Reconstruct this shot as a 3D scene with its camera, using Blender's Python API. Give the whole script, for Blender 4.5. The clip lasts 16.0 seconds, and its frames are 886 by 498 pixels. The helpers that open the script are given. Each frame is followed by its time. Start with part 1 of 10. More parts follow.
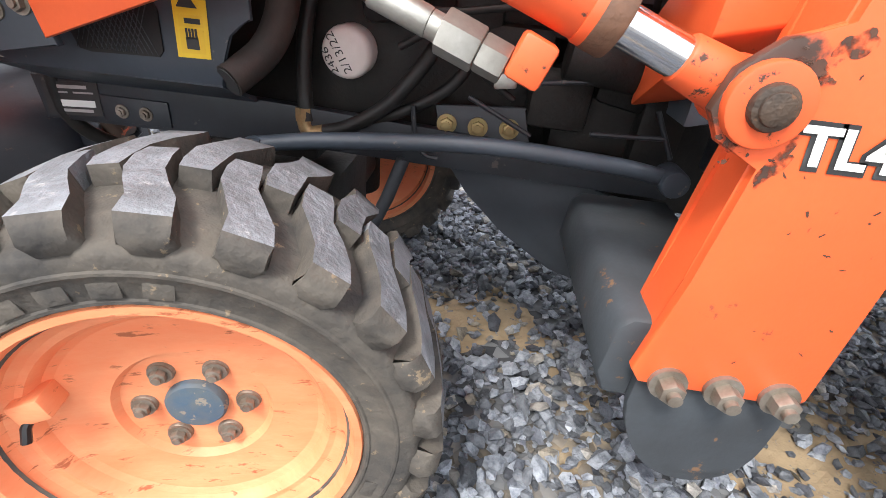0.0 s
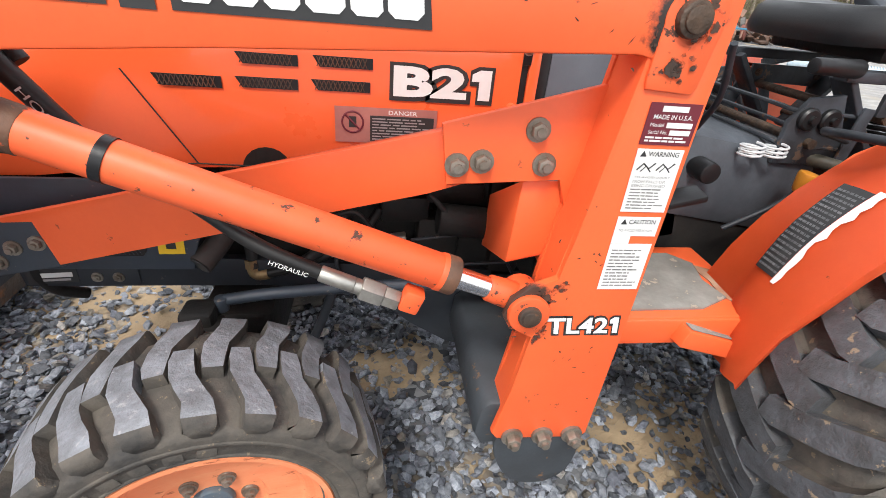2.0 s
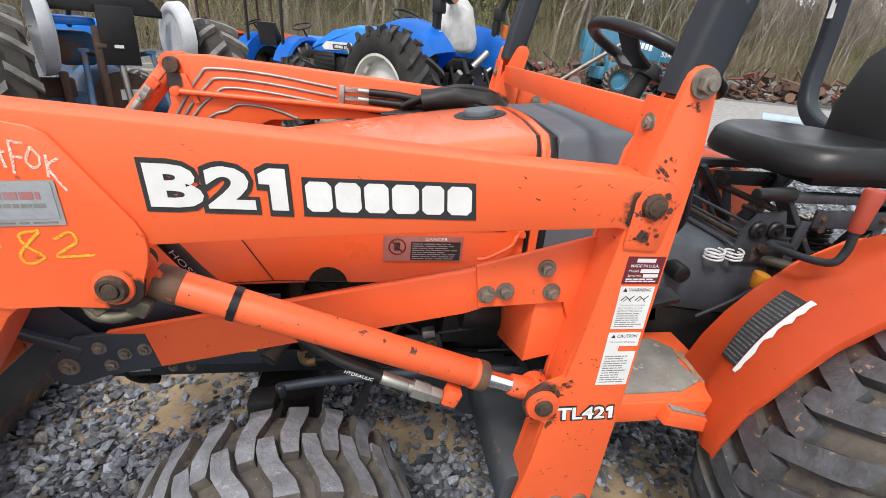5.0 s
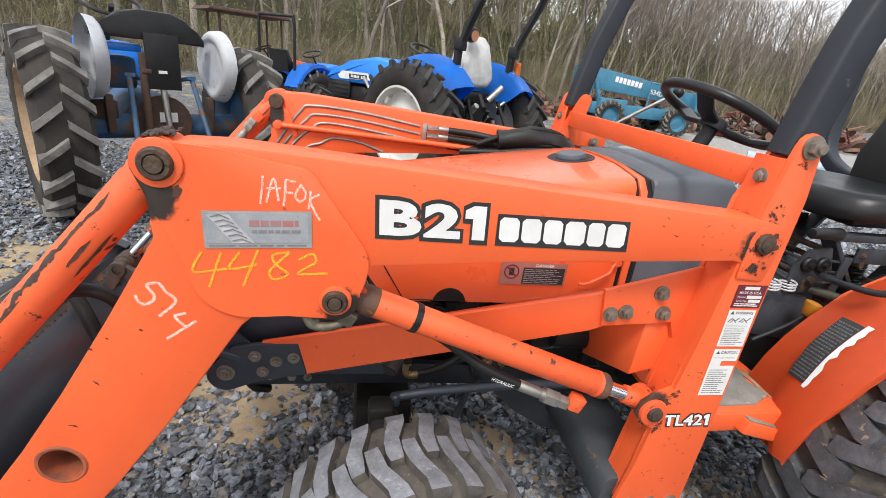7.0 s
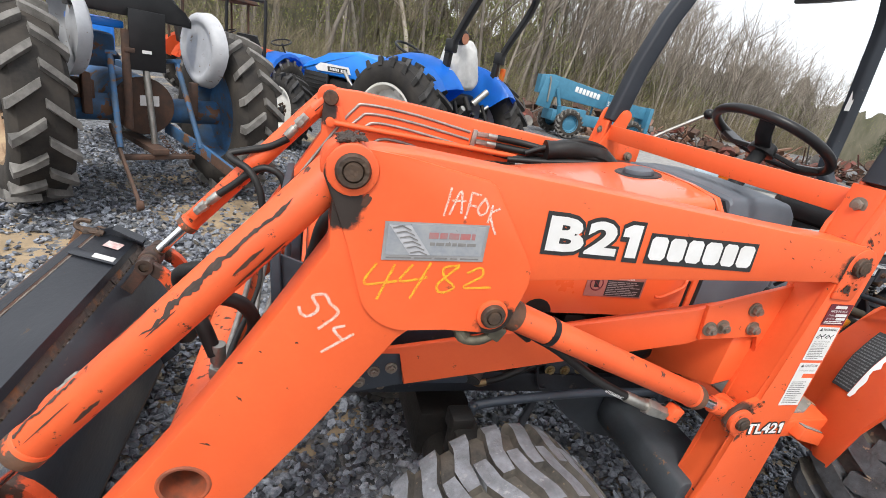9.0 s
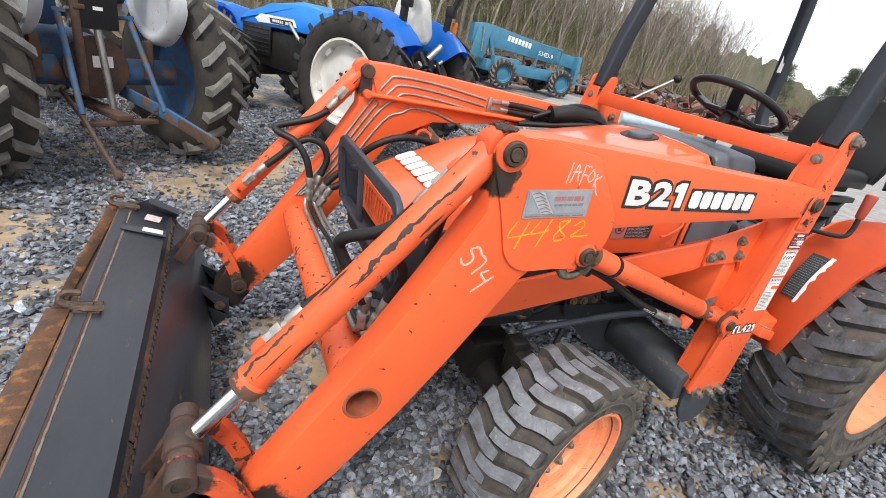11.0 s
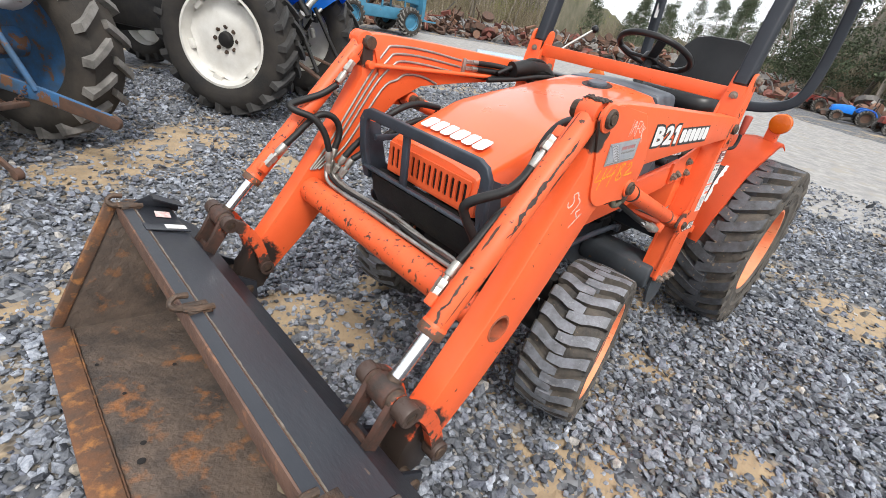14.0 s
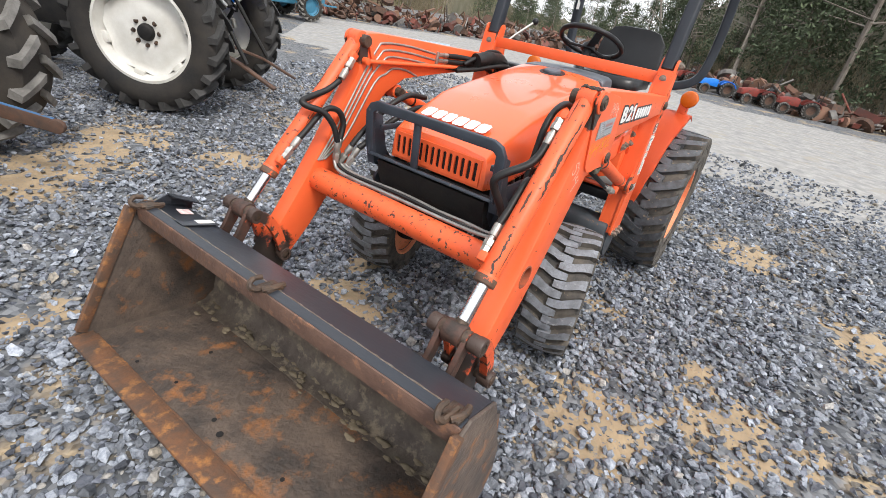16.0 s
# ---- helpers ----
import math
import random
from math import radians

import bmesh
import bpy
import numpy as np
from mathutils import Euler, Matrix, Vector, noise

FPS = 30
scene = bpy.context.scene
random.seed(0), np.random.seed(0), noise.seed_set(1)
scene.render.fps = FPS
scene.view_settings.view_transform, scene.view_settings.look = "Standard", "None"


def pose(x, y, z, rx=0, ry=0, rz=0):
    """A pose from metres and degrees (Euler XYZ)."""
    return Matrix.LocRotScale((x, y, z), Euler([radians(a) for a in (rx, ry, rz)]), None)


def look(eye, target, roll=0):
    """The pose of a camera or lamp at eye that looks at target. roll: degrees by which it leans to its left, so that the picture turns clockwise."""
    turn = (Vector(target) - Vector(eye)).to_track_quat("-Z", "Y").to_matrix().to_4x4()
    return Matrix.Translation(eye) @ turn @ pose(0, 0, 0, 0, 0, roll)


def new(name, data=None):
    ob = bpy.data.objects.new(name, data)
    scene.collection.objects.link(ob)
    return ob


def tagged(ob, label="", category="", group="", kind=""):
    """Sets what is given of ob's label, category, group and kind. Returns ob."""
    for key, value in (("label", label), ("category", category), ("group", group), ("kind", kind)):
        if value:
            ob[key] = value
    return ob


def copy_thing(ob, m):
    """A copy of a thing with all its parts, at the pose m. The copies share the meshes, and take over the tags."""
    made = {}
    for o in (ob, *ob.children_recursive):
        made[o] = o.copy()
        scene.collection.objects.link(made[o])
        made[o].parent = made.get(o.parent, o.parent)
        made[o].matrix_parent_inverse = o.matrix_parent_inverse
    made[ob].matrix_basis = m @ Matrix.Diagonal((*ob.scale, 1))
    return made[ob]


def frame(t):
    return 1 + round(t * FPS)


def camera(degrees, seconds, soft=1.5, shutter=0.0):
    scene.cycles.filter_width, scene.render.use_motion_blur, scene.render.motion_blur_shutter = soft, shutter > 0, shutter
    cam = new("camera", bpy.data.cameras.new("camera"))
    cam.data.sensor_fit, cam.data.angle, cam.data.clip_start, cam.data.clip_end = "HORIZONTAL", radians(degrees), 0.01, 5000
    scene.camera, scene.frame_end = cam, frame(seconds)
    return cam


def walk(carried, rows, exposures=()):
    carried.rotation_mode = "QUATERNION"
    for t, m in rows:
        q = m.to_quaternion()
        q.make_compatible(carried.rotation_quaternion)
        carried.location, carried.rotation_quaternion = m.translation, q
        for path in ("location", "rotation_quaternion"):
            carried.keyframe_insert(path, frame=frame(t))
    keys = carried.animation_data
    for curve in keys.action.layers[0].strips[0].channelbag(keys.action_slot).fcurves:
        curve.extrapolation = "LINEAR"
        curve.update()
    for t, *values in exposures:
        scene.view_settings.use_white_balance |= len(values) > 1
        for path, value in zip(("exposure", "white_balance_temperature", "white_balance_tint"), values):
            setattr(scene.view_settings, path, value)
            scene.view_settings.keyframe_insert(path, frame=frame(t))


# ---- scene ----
cam = camera(86.9, 16.0, soft=0.2)
PATH = [
    (0, (0.319, -0.854, 0.733), (0.235, 0.88, -0.261), 6.2),
    (0.5, (0.34, -0.887, 0.82), (0.37, 0.84, -0.189), 6.5),
    (1, (0.33, -0.926, 0.909), (0.482, 0.79, -0.108), 6.2),
    (1.5, (0.303, -0.967, 0.999), (0.531, 0.742, -0.014), 6.2),
    (2, (0.3, -1.003, 1.07), (0.588, 0.707, 0.074), 5.4),
    (2.5, (0.304, -1.031, 1.107), (0.634, 0.686, 0.136), 4.9),
    (3, (0.313, -1.057, 1.14), (0.648, 0.678, 0.204), 4.4),
    (3.2, (0.318, -1.065, 1.154), (0.639, 0.677, 0.225), 4.3),
    (5.3, (0.161, -1.117, 1.261), (0.48, 0.686, 0.456), 5.2),
    (5.5, (0.13, -1.123, 1.261), (0.451, 0.686, 0.469), 5.4),
    (6, (0.053, -1.152, 1.277), (0.389, 0.665, 0.511), 5.9),
    (6.5, (-0.026, -1.182, 1.288), (0.325, 0.639, 0.54), 6.1),
    (7, (-0.104, -1.187, 1.284), (0.273, 0.64, 0.561), 7.0),
    (7.5, (-0.181, -1.174, 1.275), (0.238, 0.655, 0.582), 8.4),
    (8, (-0.258, -1.152, 1.27), (0.221, 0.668, 0.592), 9.4),
    (8.5, (-0.346, -1.124, 1.269), (0.189, 0.681, 0.595), 10.3),
    (9, (-0.423, -1.109, 1.257), (0.163, 0.672, 0.561), 11.2),
    (9.2, (-0.454, -1.109, 1.25), (0.152, 0.66, 0.539), 11.6),
    (11.3, (-0.862, -1.183, 1.283), (0.041, 0.388, 0.436), 11.8),
    (11.5, (-0.89, -1.173, 1.272), (0.042, 0.372, 0.41), 11.9),
    (12, (-0.994, -1.145, 1.249), (0.024, 0.329, 0.359), 11.9),
    (12.5, (-1.072, -1.11, 1.251), (0.031, 0.278, 0.327), 11.7),
    (13, (-1.161, -1.074, 1.269), (0.021, 0.24, 0.332), 11.1),
    (13.5, (-1.272, -1.044, 1.284), (-0.028, 0.207, 0.343), 10.9),
    (14, (-1.392, -1.034, 1.293), (-0.089, 0.167, 0.367), 10.8),
    (14.5, (-1.511, -1.035, 1.296), (-0.153, 0.099, 0.363), 10.5),
    (15, (-1.63, -1.029, 1.314), (-0.216, 0.034, 0.381), 10.6),
    (15.5, (-1.705, -1.0, 1.313), (-0.236, -0.007, 0.389), 11.2),
    (16, (-1.799, -0.934, 1.3), (-0.274, -0.023, 0.381), 10.8),
]
walk(cam, [(t, look(eye, target, roll)) for t, eye, target, roll in PATH], exposures=((0, 1.25), (0.5, 1.2), (1, 1.06), (1.5, 0.88), (2, 0.7), (2.5, 0.55), (3, 0.48), (5.5, 0.4), (16, 0.5)))

# ---- light: a bright hazy overcast with a weak, wide sun ----
world = bpy.data.worlds.new("overcast")
scene.world = world
world.use_nodes = True
wn, wl = world.node_tree.nodes, world.node_tree.links
sky = wn.new("ShaderNodeTexSky")
sky.sky_type = "NISHITA"
sky.sun_disc = False
sky.sun_elevation, sky.sun_rotation = radians(48), radians(215)
sky.dust_density = 4.0
veil = wn.new("ShaderNodeMix")
veil.data_type = "RGBA"
veil.inputs[0].default_value = 0.8
veil.inputs[7].default_value = (9.6, 9.9, 10.4, 1)
wl.new(sky.outputs[0], veil.inputs[6])
wl.new(veil.outputs[2], wn["Background"].inputs[0])
wn["Background"].inputs[1].default_value = 0.122
sun_data = bpy.data.lights.new("sun", "SUN")
sun_data.energy, sun_data.angle, sun_data.color = 2.0, radians(14), (1.0, 0.97, 0.92)
sun = new("sun", sun_data)
sun.matrix_world = look((-3, -6, 9), (0, 0, 0))

# ---- materials ----
MATS = {}


def surf(name, base, second, rough=0.5, metal=0.0, scale=8.0, bump=0.1, fine=120.0, wear=None, wear_at=0.62, wear_scale=18.0, rough2=None, island=0.0, coat=0.0, stretch=(1, 1, 1), soft_edge=0.03, spec=0.5):
    """A two-scale surface: base and second colour mixed by broad noise, a fine relief, and chips of a wear colour."""
    m = bpy.data.materials.new(name)
    m.use_nodes = True
    n, l = m.node_tree.nodes, m.node_tree.links
    b = n["Principled BSDF"]
    tc = n.new("ShaderNodeTexCoord")
    mp = n.new("ShaderNodeMapping")
    mp.inputs["Scale"].default_value = stretch
    l.new(tc.outputs["Object"], mp.inputs["Vector"])

    def noi(sc, det=5.0, ro=0.6):
        x = n.new("ShaderNodeTexNoise")
        x.inputs["Scale"].default_value, x.inputs["Detail"].default_value, x.inputs["Roughness"].default_value = sc, det, ro
        l.new(mp.outputs[0], x.inputs["Vector"])
        return x.outputs["Fac"]

    def ramp(src, lo, hi):
        r = n.new("ShaderNodeMapRange")
        r.inputs[1].default_value, r.inputs[2].default_value = lo, hi
        l.new(src, r.inputs[0])
        return r.outputs[0]

    def mix(fac, c1, c2):
        x = n.new("ShaderNodeMix")
        x.data_type = "RGBA"
        for i, c in ((6, c1), (7, c2)):
            if isinstance(c, tuple):
                x.inputs[i].default_value = (*c, 1)
            else:
                l.new(c, x.inputs[i])
        if isinstance(fac, float):
            x.inputs[0].default_value = fac
        else:
            l.new(fac, x.inputs[0])
        return x.outputs[2]

    broad = ramp(noi(scale), 0.35, 0.65)
    col = mix(broad, base, second)
    grain = noi(fine, 3.0)
    col = mix(ramp(grain, 0.25, 1.6), col, second)
    if island:
        g = n.new("ShaderNodeNewGeometry")
        tint = n.new("ShaderNodeHueSaturation")
        v = n.new("ShaderNodeMapRange")
        v.inputs[3].default_value, v.inputs[4].default_value = 1 - island, 1 + island
        l.new(g.outputs["Random Per Island"], v.inputs[0])
        l.new(v.outputs[0], tint.inputs["Value"])
        l.new(col, tint.inputs["Color"])
        col = tint.outputs[0]
    rg = n.new("ShaderNodeMapRange")
    rg.inputs[3].default_value, rg.inputs[4].default_value = rough, rough2 if rough2 is not None else min(1, rough + 0.15)
    l.new(noi(scale * 3), rg.inputs[0])
    rv = rg.outputs[0]
    if wear:
        w = ramp(noi(wear_scale, 8.0, 0.65), wear_at, wear_at + soft_edge)
        col = mix(w, col, wear)
        mx = n.new("ShaderNodeMath")
        mx.operation = "MAXIMUM"
        sc = n.new("ShaderNodeMath")
        sc.operation = "MULTIPLY"
        sc.inputs[1].default_value = 0.8
        l.new(w, sc.inputs[0])
        l.new(rv, mx.inputs[0])
        l.new(sc.outputs[0], mx.inputs[1])
        rv = mx.outputs[0]
    l.new(col, b.inputs["Base Color"])
    l.new(rv, b.inputs["Roughness"])
    b.inputs["Metallic"].default_value = metal
    b.inputs["Coat Weight"].default_value = coat
    b.inputs["Specular IOR Level"].default_value = spec
    if bump:
        bp = n.new("ShaderNodeBump")
        bp.inputs["Strength"].default_value, bp.inputs["Distance"].default_value = bump, 0.004
        l.new(grain, bp.inputs["Height"])
        l.new(bp.outputs[0], b.inputs["Normal"])
    MATS[name] = m
    return m


ORANGE = surf("orange_paint", (0.85, 0.134, 0.038), (0.79, 0.114, 0.031), 0.33, 0, 5, 0.03, 160, wear=(0.36, 0.07, 0.03), wear_at=0.67, wear_scale=38)
ORANGE_WORN = surf("worn_orange_paint", (0.83, 0.130, 0.037), (0.72, 0.098, 0.027), 0.42, 0, 6, 0.05, 140, wear=(0.07, 0.034, 0.022), wear_at=0.615, wear_scale=42)
HOOD = surf("glossy_orange_paint", (0.85, 0.134, 0.038), (0.80, 0.118, 0.032), 0.22, 0, 3, 0.01, 200, coat=0.6)
RIM = surf("faded_orange_rim_paint", (0.80, 0.325, 0.160), (0.76, 0.215, 0.092), 0.5, 0, 6, 0.12, 90, wear=(0.36, 0.105, 0.045), wear_at=0.605, wear_scale=26, stretch=(1, 1, 3.2), soft_edge=0.05)
DARKSTEEL = surf("dark_grey_painted_steel", (0.024, 0.029, 0.037), (0.014, 0.016, 0.020), 0.42, 0, 9, 0.06, 140, wear=(0.10, 0.09, 0.08), wear_at=0.64, wear_scale=30)
GREYBLUE = surf("blue_grey_paint", (0.042, 0.053, 0.070), (0.027, 0.034, 0.045), 0.38, 0, 9, 0.05, 140, wear=(0.14, 0.12, 0.10), wear_at=0.65, wear_scale=30)
ROLLPAINT = surf("dark_satin_frame_paint", (0.024, 0.030, 0.040), (0.017, 0.021, 0.028), 0.42, 0, 7, 0.06, 140, wear=(0.09, 0.08, 0.075), wear_at=0.68, wear_scale=30, spec=0.4)
COWL = surf("grey_plastic_cowl", (0.115, 0.130, 0.152), (0.088, 0.100, 0.118), 0.42, 0, 6, 0.06, 260)
BLACKENGINE = surf("oily_black_engine_iron", (0.008, 0.008, 0.009), (0.020, 0.018, 0.016), 0.5, 0.1, 14, 0.35, 90, spec=0.35)
BLACKPLASTIC = surf("black_plastic", (0.009, 0.009, 0.010), (0.016, 0.016, 0.017), 0.30, 0, 12, 0.05, 200, spec=0.35)
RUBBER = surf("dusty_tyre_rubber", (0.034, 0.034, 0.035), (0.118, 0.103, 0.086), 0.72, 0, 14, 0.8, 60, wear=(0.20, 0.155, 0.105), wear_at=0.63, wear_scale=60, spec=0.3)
LUG_REAR = surf("dark_lug_rubber", (0.110, 0.117, 0.132), (0.055, 0.055, 0.057), 0.42, 0, 24, 0.6, 110, wear=(0.26, 0.20, 0.14), wear_at=0.62, wear_scale=40, rough2=0.7, spec=0.4)
# front lug tops: sky reflection mixed into the scuffed rubber as pale blue-grey
LUGRUBBER = surf("scuffed_sky_sheen_lug_rubber", (0.240, 0.254, 0.282), (0.120, 0.124, 0.134), 0.36, 0, 24, 0.7, 110, wear=(0.30, 0.30, 0.305), wear_at=0.60, wear_scale=60, rough2=0.65, soft_edge=0.08)
HOSE = surf("black_rubber_hose", (0.008, 0.008, 0.009), (0.018, 0.017, 0.016), 0.42, 0, 20, 0.1, 200, spec=0.35)
CHROME = surf("chrome_rod", (0.80, 0.81, 0.83), (0.70, 0.71, 0.74), 0.08, 1.0, 8, 0.0, 200, rough2=0.2)
ZINC = surf("zinc_fitting", (0.47, 0.46, 0.43), (0.33, 0.315, 0.28), 0.36, 0.85, 20, 0.1, 160)
PIN = surf("greasy_pin_steel", (0.042, 0.034, 0.029), (0.105, 0.066, 0.043), 0.5, 0.35, 40, 0.9, 70, wear=(0.16, 0.085, 0.05), wear_at=0.62, wear_scale=60)
BOLT = surf("dirty_bolt_steel", (0.33, 0.30, 0.26), (0.19, 0.155, 0.12), 0.42, 0.6, 30, 0.2, 160)
RUST = surf("rusty_bucket_steel", (0.042, 0.036, 0.033), (0.135, 0.100, 0.078), 0.40, 0.1, 9, 1.4, 55, wear=(0.29, 0.125, 0.050), wear_at=0.54, wear_scale=10, soft_edge=0.12, rough2=0.75)
MUDBACK = surf("mud_filmed_steel", (0.15, 0.122, 0.092), (0.070, 0.053, 0.043), 0.6, 0.05, 14, 0.9, 60, wear=(0.25, 0.20, 0.14), wear_at=0.52, wear_scale=18, soft_edge=0.14)
RUSTEDGE = surf("rusty_cutting_edge", (0.19, 0.082, 0.036), (0.085, 0.055, 0.040), 0.7, 0.1, 14, 0.8, 60, wear=(0.34, 0.15, 0.05), wear_at=0.52, wear_scale=22, soft_edge=0.14)
BUCKETBLACK = surf("black_worn_bucket_paint", (0.015, 0.018, 0.025), (0.031, 0.034, 0.041), 0.27, 0.05, 5, 0.2, 90, wear=(0.10, 0.075, 0.06), wear_at=0.66, wear_scale=48, stretch=(1, 0.35, 1), spec=0.55)
VINYL = surf("black_vinyl", (0.007, 0.007, 0.008), (0.013, 0.013, 0.014), 0.30, 0, 9, 0.08, 260, spec=0.4)
WHITE = surf("white_decal_film", (0.80, 0.80, 0.79), (0.68, 0.67, 0.65), 0.4, 0, 14, 0.0, 200)
WHITEPAINT = surf("chalky_white_paint", (0.66, 0.67, 0.67), (0.50, 0.51, 0.52), 0.45, 0, 7, 0.08, 120, wear=(0.28, 0.24, 0.20), wear_at=0.68, wear_scale=20)
BLACKFILM = surf("black_decal_film", (0.018, 0.018, 0.02), (0.03, 0.03, 0.03), 0.4, 0, 14, 0.0, 200)
MAROON = surf("maroon_decal_film", (0.16, 0.018, 0.03), (0.13, 0.015, 0.025), 0.4, 0, 14, 0.0, 200)
YELLOW = surf("yellow_decal_film", (0.80, 0.55, 0.02), (0.72, 0.47, 0.02), 0.4, 0, 14, 0.0, 200)
SILVER = surf("scuffed_silver_plate", (0.48, 0.47, 0.47), (0.36, 0.35, 0.35), 0.4, 0.5, 30, 0.1, 160, wear=(0.05, 0.045, 0.04), wear_at=0.66, wear_scale=40)
CHALKWHITE = surf("white_chalk", (0.80, 0.76, 0.73), (0.88, 0.45, 0.30), 0.9, 0, 160, 0.2, 300)
CHALKYELLOW = surf("yellow_chalk", (0.88, 0.50, 0.03), (0.88, 0.30, 0.03), 0.9, 0, 160, 0.2, 300)


def grainy(m, scale, lo, hi):
    """Dry chalk that misses the hollows of the paint."""
    n, l = m.node_tree.nodes, m.node_tree.links
    tc, x, r = n.new("ShaderNodeTexCoord"), n.new("ShaderNodeTexNoise"), n.new("ShaderNodeMapRange")
    x.inputs["Scale"].default_value, x.inputs["Detail"].default_value = scale, 3.0
    r.inputs[1].default_value, r.inputs[2].default_value = lo, hi
    l.new(tc.outputs["Object"], x.inputs["Vector"])
    l.new(x.outputs["Fac"], r.inputs[0])
    l.new(r.outputs[0], n["Principled BSDF"].inputs["Alpha"])


grainy(CHALKWHITE, 620, 0.40, 0.50)
grainy(CHALKYELLOW, 620, 0.38, 0.48)
def greasy(m, spots, dark=(0.030, 0.021, 0.017)):
    """Grease and rust worked into the paint round the joints at (x, z, reach)."""
    n, l = m.node_tree.nodes, m.node_tree.links
    bs = n["Principled BSDF"]
    tc, mp, no = n.new("ShaderNodeTexCoord"), n.new("ShaderNodeMapping"), n.new("ShaderNodeTexNoise")
    mp.inputs["Scale"].default_value = (1, 0, 1)
    l.new(tc.outputs["Object"], mp.inputs["Vector"])
    l.new(tc.outputs["Object"], no.inputs["Vector"])
    no.inputs["Scale"].default_value, no.inputs["Detail"].default_value, no.inputs["Roughness"].default_value = 26, 7, 0.7
    for x, z, reach in spots:
        dist, mr, ad, mr2, mx = n.new("ShaderNodeVectorMath"), n.new("ShaderNodeMapRange"), n.new("ShaderNodeMath"), n.new("ShaderNodeMapRange"), n.new("ShaderNodeMix")
        dist.operation = "DISTANCE"
        dist.inputs[1].default_value = (x, 0, z)
        l.new(mp.outputs[0], dist.inputs[0])
        mr.inputs[1].default_value, mr.inputs[2].default_value, mr.inputs[3].default_value, mr.inputs[4].default_value = 0.3 * reach, 1.25 * reach, 0.75, 0.0
        l.new(dist.outputs["Value"], mr.inputs[0])
        ad.operation = "ADD"
        l.new(mr.outputs[0], ad.inputs[0])
        l.new(no.outputs["Fac"], ad.inputs[1])
        mr2.inputs[1].default_value, mr2.inputs[2].default_value = 0.76, 0.92
        l.new(ad.outputs[0], mr2.inputs[0])
        mx.data_type = "RGBA"
        mx.inputs[7].default_value = (*dark, 1)
        l.new(mr2.outputs[0], mx.inputs[0])
        l.new(bs.inputs["Base Color"].links[0].from_socket, mx.inputs[6])
        l.new(mx.outputs[2], bs.inputs["Base Color"])
    return m


ARMPAINT = greasy(surf("greasy_arm_paint", (0.85, 0.134, 0.038), (0.79, 0.114, 0.031), 0.33, 0, 5, 0.03, 160, wear=(0.36, 0.07, 0.03), wear_at=0.67, wear_scale=38),
                  ((-0.815, 0.270, 0.120), (-0.755, 0.350, 0.075), (-0.385, 1.085, 0.050), (-0.115, 0.905, 0.040), (0.612, 1.050, 0.045)))
POSTPAINT = greasy(surf("greasy_post_paint", (0.85, 0.134, 0.038), (0.79, 0.114, 0.031), 0.35, 0, 5, 0.04, 160, wear=(0.36, 0.07, 0.03), wear_at=0.66, wear_scale=38),
                   ((0.500, 0.690, 0.046), (0.612, 1.060, 0.050)), (0.060, 0.033, 0.024))
FAINTPRINT = surf("faint_grey_print", (0.17, 0.175, 0.18), (0.09, 0.09, 0.095), 0.5, 0, 60, 0, 120)
SMEAR = surf("rubbed_in_grease", (0.026, 0.019, 0.016), (0.075, 0.040, 0.026), 0.6, 0, 24, 0.2, 90)
grainy(SMEAR, 85, 0.36, 0.60)
RUBBED = surf("paint_rubbed_to_rust", (0.120, 0.052, 0.031), (0.055, 0.030, 0.022), 0.65, 0.1, 40, 0.2, 100)
grainy(RUBBED, 95, 0.40, 0.58)
AMBER = surf("amber_lens", (0.66, 0.135, 0.007), (0.52, 0.09, 0.005), 0.18, 0, 9, 0.05, 300)
MAT = surf("worn_floor_mat", (0.26, 0.25, 0.225), (0.15, 0.14, 0.125), 0.8, 0, 12, 0.3, 90, wear=(0.34, 0.28, 0.22), wear_at=0.60, wear_scale=24)
BLUE = surf("bright_blue_paint", (0.016, 0.235, 0.84), (0.012, 0.19, 0.70), 0.26, 0, 5, 0.02, 160)
OLDBLUE = surf("faded_blue_paint", (0.03, 0.13, 0.30), (0.05, 0.08, 0.12), 0.6, 0, 10, 0.2, 90, wear=(0.15, 0.075, 0.04), wear_at=0.56, wear_scale=9)
TEAL = surf("teal_blue_paint", (0.055, 0.215, 0.33), (0.04, 0.16, 0.25), 0.5, 0, 4, 0.05, 90, wear=(0.20, 0.13, 0.10), wear_at=0.66, wear_scale=6)
RUSTIRON = surf("rusty_iron", (0.13, 0.065, 0.04), (0.065, 0.045, 0.036), 0.8, 0.1, 12, 0.4, 80)
GREASE = surf("black_grease_and_grime", (0.022, 0.017, 0.014), (0.06, 0.035, 0.024), 0.6, 0, 24, 0.4, 90)
BARK = surf("grey_bark", (0.36, 0.325, 0.28), (0.215, 0.18, 0.145), 0.9, 0, 2, 0.3, 20, island=0.5)
BRUSH = surf("bare_brush_twigs", (0.31, 0.26, 0.175), (0.20, 0.17, 0.11), 0.95, 0, 1.2, 0.0, 10, island=0.4)
LEAF = surf("spring_leaves", (0.265, 0.28, 0.080), (0.165, 0.19, 0.060), 0.8, 0, 0.8, 0.0, 10, island=0.5)
NEEDLE = surf("pine_needles", (0.095, 0.120, 0.062), (0.055, 0.075, 0.040), 0.8, 0, 0.9, 0.0, 10, island=0.5)
